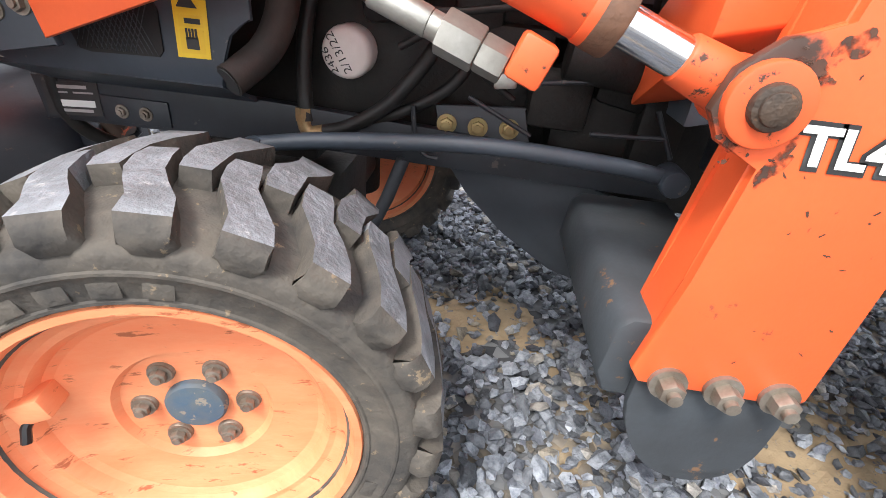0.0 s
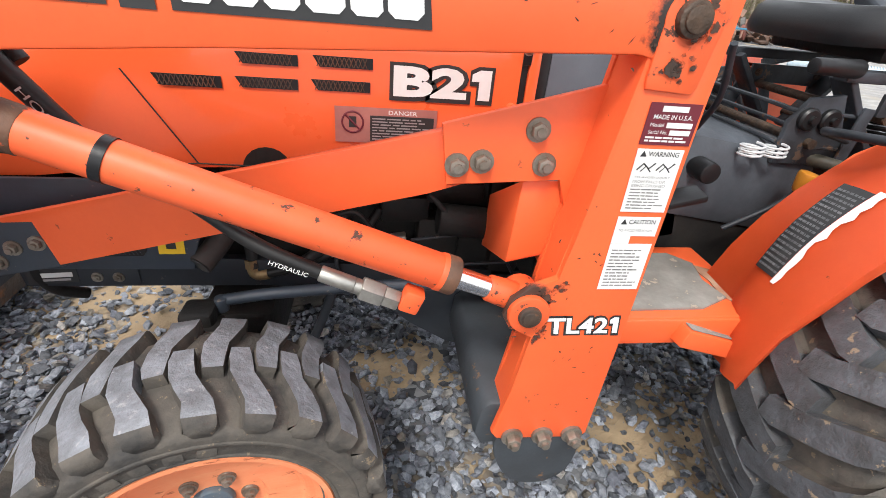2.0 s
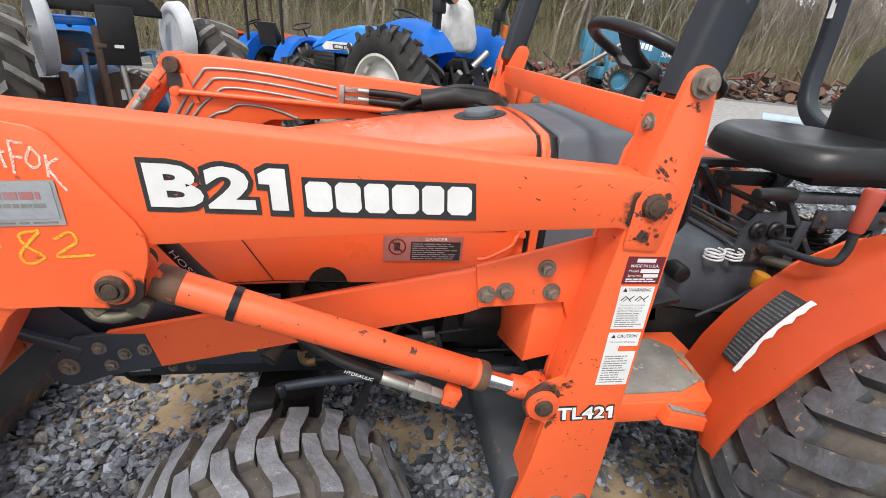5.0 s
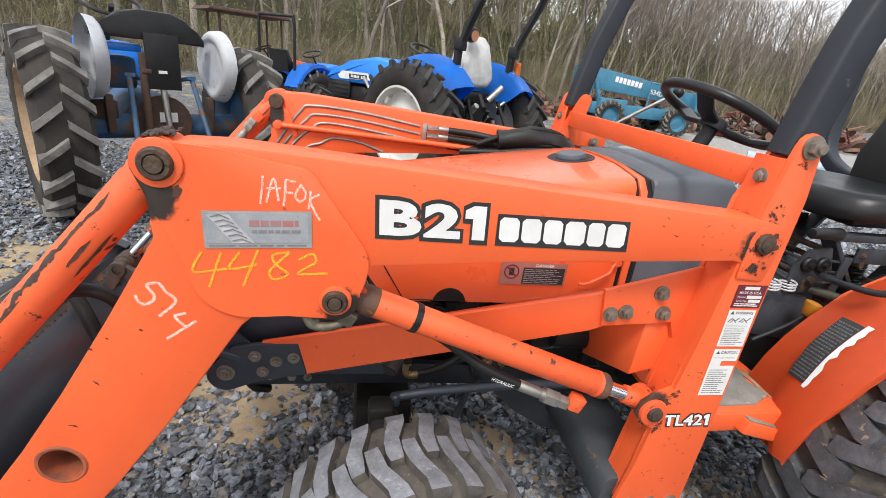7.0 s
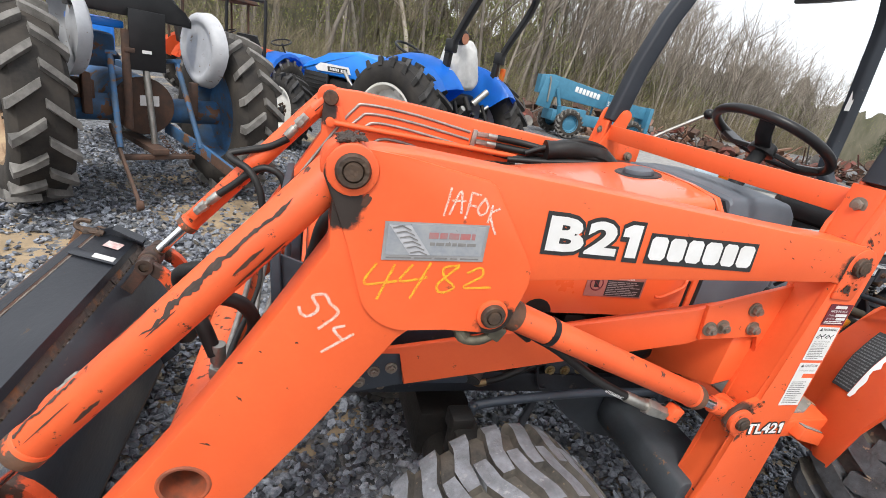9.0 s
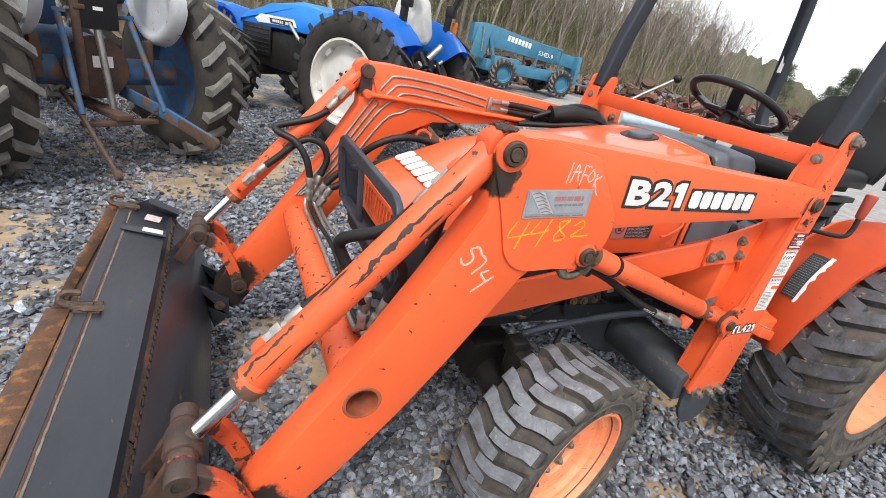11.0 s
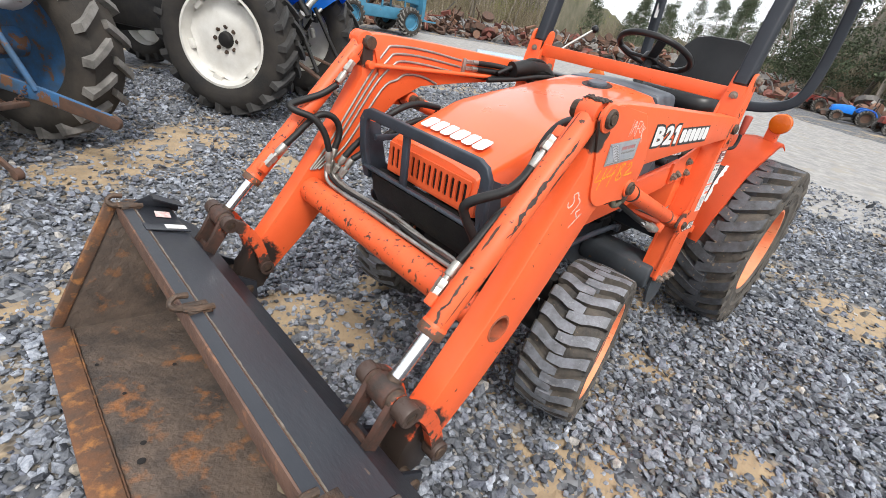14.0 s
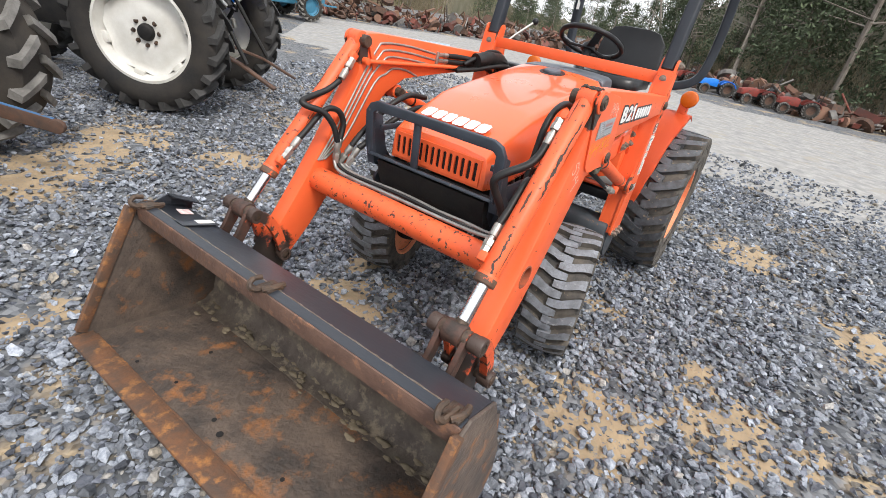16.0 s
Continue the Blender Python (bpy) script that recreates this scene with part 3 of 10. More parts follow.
def tyre_parts(w, R, W, rim_r, n, lug_h, shift, half, lean, seed=1, skirt=0.056, round_=0.006, stations=(-0.10, 0.0, 0.14, 0.25, 0.36, 0.47, 0.503, 0.507, 0.504), lug_mat=None):
    """Carcass and tread lugs of a traction tyre, its axle along y, outer face towards -y.
    shift: how far each station of a lug runs round the tyre; half: its half widths; lean: the way the chevrons point;
    skirt: how far down the sidewall the lugs and the recesses between them reach."""
    rc = R - lug_h
    h = W / 2
    rs = R - skirt
    g = rs - rim_r
    bm = B()
    prof = [(rim_r - 0.012, -h * 0.74), (rim_r + 0.006, -h * 0.88), (rim_r + 0.14 * g, -h * 0.93), (rim_r + 0.17 * g, -h * 0.955), (rim_r + 0.22 * g, -h * 0.955), (rim_r + 0.25 * g, -h * 0.94), (rim_r + 0.66 * g, -h * 0.985),
            (rim_r + 0.69 * g, -h * 1.005), (rim_r + 0.74 * g, -h * 1.005), (rim_r + 0.77 * g, -h * 0.99), (rs - 0.003, -h), (rs + 0.003, -h * 0.985), (rs + 0.008, -h * 0.93), (rc - 0.012, -h * 0.87), (rc - 0.002, -h * 0.74), (rc + 0.001, -h * 0.4), (rc + 0.002, 0)]
    prof = prof + [(r, -y) for r, y in prof[-2::-1]]
    lathe(bm, prof, seg=80)
    part("tyre", bm, RUBBER, w, "dusty black rubber tyre")
    bm = B()
    vs = stations
    rng = random.Random(seed)
    for s in (-1, 1):
        for k in range(n):
            a0 = 2 * math.pi * (k + (0.5 if s > 0 else 0)) / n + rng.uniform(-0.014, 0.014)
            rows = []
            worn = rng.uniform(-0.002, 0.001)
            for i, v in enumerate(vs):
                y = s * v * W
                last = len(vs) - 1
                rtop = R + worn - 0.010 * (abs(v) / 0.5) ** 2 + rng.uniform(-0.0008, 0.0008) if i < last - 2 else (R - 0.018, rs + 0.014, rs + 0.002)[i - last + 2]
                rbot = rc - 0.012 - 0.014 * (abs(v) / 0.5) ** 3 if i < last - 2 else (rs + 0.002, rs + 0.001, rs - 0.003)[i - last + 2]
                a = a0 + lean * (shift[i] + rng.uniform(-0.001, 0.001)) / R
                hw = half[i] * rng.uniform(0.95, 1.04) / R
                top = [Vector((rtop * math.cos(a + d), y, rtop * math.sin(a + d))) for d in (-hw * 0.90, hw * 0.90)]
                bot = [Vector((rbot * math.cos(a + d), y - s * (0.002 if i < last - 2 else 0.012), rbot * math.sin(a + d))) for d in (-hw * 1.14, hw * 1.14)]
                rows.append([bm.verts.new(p) for p in (bot[0], top[0], top[1], bot[1])])
            for a, b in zip(rows, rows[1:]):
                for j in range(3):
                    bm.faces.new((a[j], a[j + 1], b[j + 1], b[j]))
            bm.faces.new(rows[0])
            bm.faces.new(rows[-1][::-1])
    es = [e for e in bm.edges if e.is_manifold and e.calc_face_angle(0) > 0.5]
    bmesh.ops.bevel(bm, geom=es, offset=round_, segments=2, affect="EDGES", profile=0.5)
    # default lug tops are coloured with the sky's sheen; flanks take dusty rubber
    tread = part("tread", bm, lug_mat or LUGRUBBER, w, "scuffed grey tread lugs, tops tinted paler than their flanks", smooth=55)
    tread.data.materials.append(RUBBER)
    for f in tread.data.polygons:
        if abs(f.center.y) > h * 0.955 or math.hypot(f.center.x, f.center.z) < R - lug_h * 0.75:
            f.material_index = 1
    # moulded marks on the outer sidewall, as plain raised blocks
    rm = rim_r + 0.46 * g
    for k0 in (20, 200):
        for k in range(8):
            a = radians(k0 + k * 11)
            bm = B()
            box(bm, (rm, -h * 0.966, 0), (0.34 * g, 0.0018, rm * 0.115), None, 0.001)
            bmesh.ops.rotate(bm, verts=bm.verts, cent=(0, 0, 0), matrix=Matrix.Rotation(a, 3, "Y"))
            part("moulded_mark", bm, RUBBER, w)


def front_wheel(c, turn, flip):
    w = group_part("front_wheel", tractor, pose(*c, 0, 0, turn + (180 if flip else 0)))
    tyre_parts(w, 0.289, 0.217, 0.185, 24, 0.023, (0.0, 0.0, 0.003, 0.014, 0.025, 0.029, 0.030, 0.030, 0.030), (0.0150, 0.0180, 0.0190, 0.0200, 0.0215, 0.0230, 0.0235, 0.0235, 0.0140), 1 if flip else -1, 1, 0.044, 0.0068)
    bm = B()
    lathe(bm, [(0.188, -0.080), (0.193, -0.094), (0.190, -0.101), (0.182, -0.101), (0.179, -0.095), (0.176, -0.082), (0.170, -0.071), (0.161, -0.066), (0.154, -0.066), (0.150, -0.062), (0.146, -0.052),
               (0.138, -0.047), (0.118, -0.046), (0.112, -0.043), (0.086, -0.041), (0.080, -0.032), (0.045, -0.029), (0, -0.029)], seg=56)
    lathe(bm, [(0.188, 0.08), (0.193, 0.101), (0.180, 0.101), (0.172, 0.06), (0.13, 0.04), (0.10, 0.02), (0, 0.01)], seg=40)
    rim = part("rim", bm, RIM, w, "faded orange steel rim with scratches", smooth=24)
    bm = B()
    lathe(bm, [(0.034, -0.025), (0.034, -0.035), (0.031, -0.039), (0.012, -0.041), (0, -0.041)], seg=28)
    part("hub_cap", bm, surf("chipped_blue_hub_paint", (0.05, 0.10, 0.16), (0.10, 0.12, 0.13), 0.55, 0, 40, 0.3, 120, wear=(0.25, 0.22, 0.18), wear_at=0.6, wear_scale=70) if "chipped_blue_hub_paint" not in MATS else MATS["chipped_blue_hub_paint"], rim, "chipped blue hub centre")
    for i in range(6):
        a = radians(60 * i + 2)
        bm = B()
        hexbolt(bm, (0.057 * math.cos(a), -0.033, 0.057 * math.sin(a)), 0.0090, 0.014)
        nut = part("lug_nut", bm, BOLT, rim)
        bm = B()
        lathe(bm, [(0.004, -0.0335), (0.0135, -0.0335), (0.0145, -0.032), (0.0145, -0.028)], (0.057 * math.cos(a), 0, 0.057 * math.sin(a)), 20)
        part("washer", bm, BOLT, nut, "dished steel washer")
    bm = B()
    box(bm, (-0.137, -0.062, 0.040), (0.036, 0.034, 0.028), pose(0, 0, 0, 0, -20, 0), 0.004)
    part("valve_guard", bm, RIM, rim, "orange valve guard block")
    bm = B()
    tube(bm, [(-0.140, -0.060, 0.036), (-0.143, -0.080, 0.022), (-0.143, -0.086, 0.008)], 0.005, 8)
    part("valve_stem", bm, BLACKPLASTIC, rim, "black rubber valve stem")
    return w


front_wheel((0.03, -0.468, 0.283), 13, False)
front_wheel((0.0, 0.468, 0.283), 13, True)


def rear_wheel(c, flip):
    w = group_part("rear_wheel", tractor, pose(*c, 0, 0, 180 if flip else 0))
    tyre_parts(w, 0.438, 0.285, 0.226, 25, 0.032, (0.0, 0.003, 0.022, 0.044, 0.064, 0.084, 0.088, 0.089, 0.089), (0.0230, 0.0270, 0.0290, 0.0300, 0.0310, 0.0325, 0.034, 0.034, 0.020), 1 if flip else -1, 2, 0.080, 0.009, (-0.10, 0.0, 0.15, 0.30, 0.42, 0.485, 0.503, 0.507, 0.504), LUG_REAR)
    bm = B()
    lathe(bm, [(0.224, -0.105), (0.231, -0.118), (0.228, -0.127), (0.219, -0.126), (0.213, -0.11), (0.206, -0.085), (0.198, -0.06), (0.185, -0.02), (0.17, 0.0), (0.10, 0.008), (0, 0.008)], seg=48)
    rim = part("rim", bm, RIM, w, "faded orange steel rim")
    bm = B()
    lathe(bm, [(0.06, 0.006), (0.06, -0.02), (0.05, -0.03), (0, -0.03)], seg=28)
    part("hub_cap", bm, DARKSTEEL, rim)
    for i in range(6):
        a = radians(60 * i)
        bm = B()
        hexbolt(bm, (0.09 * math.cos(a), 0.006, 0.09 * math.sin(a)), 0.011, 0.024)
        part("lug_nut", bm, BOLT, rim)


REAR_X = 1.395
rear_wheel((REAR_X, -0.545, 0.434), False)
rear_wheel((REAR_X, 0.545, 0.434), True)

# hood: rounded sections along x
bm = B()
secs = [(-0.408, 0.745, 0.845, 0.205, 0.02), (-0.402, 0.742, 0.872, 0.213, 0.03), (-0.36, 0.74, 0.898, 0.218, 0.04), (-0.24, 0.745, 0.948, 0.224, 0.045), (-0.13, 0.76, 0.992, 0.228, 0.045), (-0.09, 0.765, 1.003, 0.229, 0.05),
        (0.05, 0.772, 1.030, 0.230, 0.055), (0.30, 0.775, 1.073, 0.231, 0.06), (0.53, 0.775, 1.108, 0.231, 0.06)]
rings = []
for x, zb, zt, w, rr in secs:
    pts = [(-w, zb), (-w, zt - 0.090)] + [(-w + 0.006 + 0.6 * rr * (1 - math.cos(a)), zt - 0.012 - 0.6 * rr * (1 - math.sin(a))) for a in [0.0, 0.4, 0.8, 1.2, 1.57]] + [(-w * 0.45, zt - 0.002)]
    pts = pts + [(0, zt)] + [(-y, z) for y, z in pts[::-1]]
    rings.append([bm.verts.new((x, y, z)) for y, z in pts])
for a, b in zip(rings, rings[1:]):
    for j in range(len(a) - 1):
        bm.faces.new((a[j], a[j + 1], b[j + 1], b[j]))
bm.faces.new(rings[0])
hood = part("hood", bm, HOOD, tractor, "glossy orange engine hood", smooth=35)

# grille: orange plate pierced by upright rounded slots, dark behind
bm = B()
box(bm, (-0.4065, 0, 0.803), (0.004, 0.385, 0.088), None, 0)
part("grille_back", bm, BLACKPLASTIC, hood, "dark opening behind the grille")
bm = B()
loops = [[(-0.196, 0.756), (0.196, 0.756), (0.196, 0.850), (-0.196, 0.850)]]
for i in range(14):
    y = -0.175 + 0.35 * i / 13
    loops.append([(y + 0.0078 * math.cos(a), 0.803 + (0.027 if a < math.pi else -0.027) + 0.0078 * math.sin(a)) for a in [math.pi * (j + (0.001 if j < 7 else -0.999)) / 6 for j in range(14)]])
es = []
for lp in loops:
    vs = [bm.verts.new((-0.416, y, z)) for y, z in lp]
    es += [bm.edges.new((vs[i], vs[(i + 1) % len(vs)])) for i in range(len(vs))]
fs = [f for f in bmesh.ops.triangle_fill(bm, edges=es, use_beauty=True, use_dissolve=False, normal=(-1, 0, 0))["geom"] if isinstance(f, bmesh.types.BMFace)]
ex = bmesh.ops.extrude_face_region(bm, geom=fs, use_keep_orig=True)["geom"]
bmesh.ops.translate(bm, vec=(0.0068, 0, 0), verts=[v for v in ex if isinstance(v, bmesh.types.BMVert)])
part("grille", bm, ORANGE, hood, "orange grille plate with upright rounded slots", smooth=20)

# bull bar in front of the grille
bm = B()
g = 0.287
tube(bm, [(-0.33, -g, 0.66), (-0.43, -g, 0.70), (-0.455, -g, 0.80), (-0.463, -g, 0.90)] + [(-0.463, -g + 0.012, 0.918), (-0.463, -g + 0.035, 0.928)] + [(-0.463, g - 0.035, 0.928), (-0.463, g - 0.012, 0.918), (-0.463, g, 0.90), (-0.455, g, 0.80), (-0.43, g, 0.70), (-0.33, g, 0.66)], 0.012, flat=(0.018, 0.009))
bull_bar = part("bull_bar", bm, GREYBLUE, tractor, "dark grey steel bull bar")
bm = B()
box(bm, (-0.440, 0, 0.735), (0.040, 0.56, 0.012), pose(0, 0, 0, 0, 20, 0), 0.003)
part("cross_plate", bm, GREYBLUE, bull_bar)
bm = B()
box(bm, (-0.452, 0.065, 0.83), (0.012, 0.030, 0.19), pose(0, 0, 0, 0, -3, 0), 0.003)
part("upright", bm, GREYBLUE, bull_bar)
bm = B()
box(bm, (-0.38, 0.25, 0.845), (0.12, 0.014, 0.02), None, 0.003)
part("stay", bm, GREYBLUE, bull_bar)
bm = B()
box(bm, (-0.38, -0.25, 0.845), (0.12, 0.014, 0.02), None, 0.003)
part("stay", bm, GREYBLUE, bull_bar)
for s in (-1, 1):
    bm = B()
    prism(bm, [(-0.46, 0.74), (-0.30, 0.62), (-0.28, 0.66), (-0.36, 0.74), (-0.40, 0.88), (-0.455, 0.90)], s * 0.285 - 0.004, s * 0.285 + 0.004, 0.001)
    part("gusset", bm, GREYBLUE, bull_bar)
bm = B()
prism(bm, [(-0.44, 0.72), (-0.40, 0.735), (-0.34, 0.70), (-0.33, 0.600), (-0.37, 0.592), (-0.40, 0.605), (-0.43, 0.66)], -0.25, 0.25, 0.004)
part("front_bumper", bm, BLACKENGINE, tractor, "dull black front bumper plate")

# cowl and dash behind the hood
bm = B()
secs = [(0.578, 0.60, 1.102, 0.228, 0.030), (0.584, 0.60, 1.110, 0.228, 0.030), (0.66, 0.62, 1.118, 0.221, 0.030), (0.74, 0.70, 1.119, 0.211, 0.030), (0.815, 0.80, 1.108, 0.199, 0.030), (0.845, 0.84, 1.088, 0.191, 0.030), (0.862, 0.86, 1.05, 0.184, 0.030), (0.868, 0.88, 1.00, 0.180, 0.030)]
rings = []
for x, zb, zt, w, rr in secs:
    pts = [(-w, zb), (-w, zt - 0.055 - rr)] + [(-w + 0.010 + 0.7 * rr * (1 - math.cos(a)), zt - 0.008 - 0.7 * rr * (1 - math.sin(a))) for a in [0.0, 0.4, 0.8, 1.2, 1.57]] + [(-w * 0.45, zt - 0.002)]
    pts = pts + [(0, zt)] + [(-y, z) for y, z in pts[::-1]]
    rings.append([bm.verts.new((x, y, z)) for y, z in pts])
for a, b in zip(rings, rings[1:]):
    for j in range(len(a) - 1):
        bm.faces.new((a[j], a[j + 1], b[j + 1], b[j]))
bm.faces.new(rings[-1][::-1])
bm.faces.new(rings[0])
part("cowl", bm, COWL, tractor, "grey plastic dash cowl", smooth=28)
for x, t, grow, mat_, nm, lb in ((0.5365, 0.0055, -0.004, BLACKPLASTIC, "hood_seal", "black rubber hood seal"), (0.551, 0.009, 0.0, HOOD, "rear_band", "orange band behind the hood"), (0.570, 0.009, -0.006, BLACKPLASTIC, "cowl_gap", "dark gap before the cowl")):
    bm = B()
    prism(bm, [(-0.233 - grow, 0.775), (-0.233 - grow, 1.02), (-0.224 - grow, 1.068 + grow), (-0.197, 1.096 + grow), (-0.10, 1.106 + grow), (0, 1.109 + grow), (0.10, 1.106 + grow), (0.197, 1.096 + grow), (0.224 + grow, 1.068 + grow), (0.233 + grow, 1.02), (0.233 + grow, 0.775)], x - t, x + t, 0.002, axis="x")
    part(nm, bm, mat_, hood, lb)
for s in (-1, 1):
    bm = B()
    box(bm, (0.5365, s * 0.2335, 1.00), (0.014, 0.004, 0.075), None, 0.001)
    strap = part("hood_latch", bm, BLACKPLASTIC, hood, "black rubber hood latch strap")
    bm = B()
    hexbolt(bm, (0.5365, s * 0.2355, 0.985), 0.006, 0.005, axis=(0, s, 0))
    part("bolt", bm, BOLT, strap)
bm = B()
wm = Matrix.Translation((0.459, 0.0, 1.0965)) @ pose(0, 0, 0, 0, -8.6, 0)
lathe_pts = [(0.052, 0.0015), (0.057, 0.0035), (0.062, 0.0015), (0.064, -0.004)]
rings = [[bm.verts.new(wm @ V3((r_ * math.cos(2 * math.pi * j / 32), r_ * math.sin(2 * math.pi * j / 32), h_))) for j in range(32)] for r_, h_ in lathe_pts]
bm.faces.new(rings[0])
for a, b in zip(rings, rings[1:]):
    for j in range(32):
        bm.faces.new((a[j], a[(j + 1) % 32], b[(j + 1) % 32], b[j]))
part("filler_well", bm, BLACKPLASTIC, hood, "dark filler well in the hood")
bm = B()
cyl(bm, wm @ V3((0, 0, -0.004)), wm @ V3((0, 0, 0.014)), 0.041, 0.039, 10, bevel=0.003)
part("fuel_cap", bm, COWL, hood, "grey faceted fuel cap")

# steering wheel
ste = Matrix.Translation((0.865, 0.0, 1.248)) @ pose(0, 0, 0, 0, 24, 0)
bm = B()
tube(bm, [ste @ Vector((0.165 * math.cos(a), 0.165 * math.sin(a), 0)) for a in [2 * math.pi * i / 40 for i in range(40)]], 0.0135, 12, closed=True)
for a in (90, 210, 330):
    a = radians(a)
    tube(bm, [ste @ Vector((0.02 * math.cos(a), 0.02 * math.sin(a), -0.03)), ste @ Vector((0.10 * math.cos(a), 0.10 * math.sin(a), -0.025)), ste @ Vector((0.162 * math.cos(a), 0.162 * math.sin(a), 0))], 0.01, flat=(0.020, 0.007))
cyl(bm, ste @ Vector((0, 0, -0.045)), ste @ Vector((0, 0, -0.012)), 0.04, 0.032, 24, bevel=0.004)
wheel_ob = part("steering_wheel", bm, BLACKPLASTIC, tractor, "black plastic steering wheel")
bm = B()
cyl(bm, ste @ Vector((0, 0, -0.26)), ste @ Vector((0, 0, -0.03)), 0.024, 0.02, 16)
part("steering_column", bm, BLACKPLASTIC, wheel_ob)

# seat
bm = B()
rings = []
for k, z in ((0.0, 1.084), (0.35, 1.086), (0.62, 1.092), (0.80, 1.104), (0.90, 1.105), (0.97, 1.092), (1.0, 1.068), (1.005, 1.050), (0.985, 1.038), (0.0, 1.034)):
    ring = []
    for i in range(48):
        a = 2 * math.pi * i / 48
        ca, sa = math.cos(a), math.sin(a)
        x, y = abs(ca) ** 0.55 * math.copysign(1, ca) * k, abs(sa) ** 0.55 * math.copysign(1, sa) * k
        drop = 0.018 * max(0, -x) ** 2 if z > 1.03 else 0
        ring.append((1.39 + 0.215 * x, 0.225 * y, z - drop - 0.012 * max(0, x)))
    rings.append([bm.verts.new(ring[0])] if k == 0 else [bm.verts.new(p) for p in ring])
for a, b in zip(rings, rings[1:]):
    for i in range(48):
        q = [a[i % len(a)], a[(i + 1) % len(a)], b[(i + 1) % len(b)], b[i % len(b)]]
        q = [v for j, v in enumerate(q) if v not in q[:j]]
        bm.faces.new(q)
part("seat_cushion", bm, VINYL, tractor, "black vinyl seat cushion")
bm = B()
back = [(-0.19, 1.05), (-0.215, 1.16), (-0.20, 1.30), (-0.15, 1.36), (-0.08, 1.375), (0.08, 1.375), (0.15, 1.36), (0.20, 1.30), (0.215, 1.16), (0.19, 1.05)]
prism(bm, back, -0.03, 0.03, 0.014, axis="x")
bmesh.ops.transform(bm, matrix=Matrix.Translation((1.62, 0, 1.05)) @ pose(0, 0, 0, 0, 14, 0) @ Matrix.Translation((0, 0, -1.05)), verts=bm.verts)
part("seat_back", bm, VINYL, tractor, "black vinyl seat back")
bm = B()
box(bm, (1.41, 0, 1.012), (0.30, 0.30, 0.030), None, 0.01)
sb = part("seat_base", bm, BLACKENGINE, tractor, "black seat suspension base")
UNDERSEAT = surf("grimy_blue_grey_steel", (0.048, 0.057, 0.070), (0.022, 0.023, 0.026), 0.5, 0, 18, 0.2, 90, wear=(0.12, 0.075, 0.05), wear_at=0.60, wear_scale=30)
for y in (-0.17, 0.17):
    part("slide_rail", box(B(), (1.37, y, 0.975), (0.40, 0.035, 0.022), None, 0.004), UNDERSEAT, sb, "grimy steel slide rail")
    for x0, x1 in ((1.19, 1.33), (1.52, 1.40)):
        bm = B()
        tube(bm, [(x0, y * 0.92, 0.97), (x1, y * 0.92, 0.80)], 0.012, flat=(0.026, 0.007))
        part("suspension_arm", bm, UNDERSEAT, sb, "steel suspension arm")
    bm = B()
    prism(bm, [(1.10, 0.80), (1.10, 0.885), (1.13, 0.93), (1.20, 0.94), (1.22, 0.88), (1.27, 0.80)], y - 0.006, y + 0.006, 0.002)
    part("side_cheek", bm, UNDERSEAT, sb, "blue-grey steel cheek plate")
    for x in (1.135, 1.182):
        bm = B()
        lathe(bm, [(0.0, -0.022), (0.007, -0.022), (0.008, -0.014), (0.018, -0.014), (0.022, -0.010), (0.022, 0.004), (0, 0.004)], (x, y - 0.004 if y < 0 else y, 0.892), 22)
        part("rubber_roller", bm, BLACKPLASTIC, sb, "black rubber roller")
for x, z in ((1.16, 0.845), (1.42, 0.83), (1.30, 0.90)):
    part("cross_rod", cyl(B(), (x, -0.19, z), (x, 0.19, z), 0.010, seg=12), PIN, sb, "rusty cross rod")
for y in (-0.185, 0.185):
    bm = B()
    prism(bm, [(1.27, 0.905), (1.27, 0.948), (1.49, 0.948), (1.49, 0.915), (1.47, 0.900)], y - 0.004, y + 0.004, 0.001)
    sp_ = part("side_plate", bm, UNDERSEAT, sb, "blue-grey bolted side plate")
    for x in (1.29, 1.465):
        part("bolt", hexbolt(B(), (x, y - 0.004, 0.928), 0.007, 0.009), RUSTIRON, sp_)
    for x in (1.245, 1.475):
        part("upright", box(B(), (x, y, 0.845), (0.026, 0.007, 0.15), pose(0, 0, 0, 0, 6 if x < 1.3 else -8, 0), 0.002), UNDERSEAT, sb, "flat steel upright")
for z, x0 in ((0.905, 1.10), (0.872, 1.115), (0.838, 1.10)):
    bm = B()
    tube(bm, spline([(x0 + 0.14, -0.175, z - 0.004), (x0 + 0.02, -0.165, z), (x0, -0.12, z + 0.004), (x0, 0.12, z + 0.004), (x0 + 0.02, 0.165, z)], 4), 0.0045, 7)
    part("guard_wire", bm, UNDERSEAT, sb, "bent wire guard")
bm = B()
tube(bm, [V3((1.40 + 0.026 * math.cos(t), -0.10 + 0.026 * math.sin(t), 0.80 + 0.0019 * t)) for t in [0.5 * i for i in range(100)]], 0.005, 6)
part("suspension_spring", bm, BLACKPLASTIC, sb, "black suspension coil spring")
part("linkage_tube", cyl(B(), (1.16, -0.15, 0.815), (1.26, -0.21, 0.800), 0.014, seg=14, bevel=0.003), surf("olive_grimy_tube", (0.12, 0.11, 0.075), (0.06, 0.055, 0.045), 0.5, 0.3, 20, 0.2, 90), sb, "grimy olive linkage tube")
part("pedestal", box(B(), (1.36, 0, 0.775), (0.46, 0.30, 0.05), None, 0.01), UNDERSEAT, sb, "grimy steel pedestal")
bm = B()
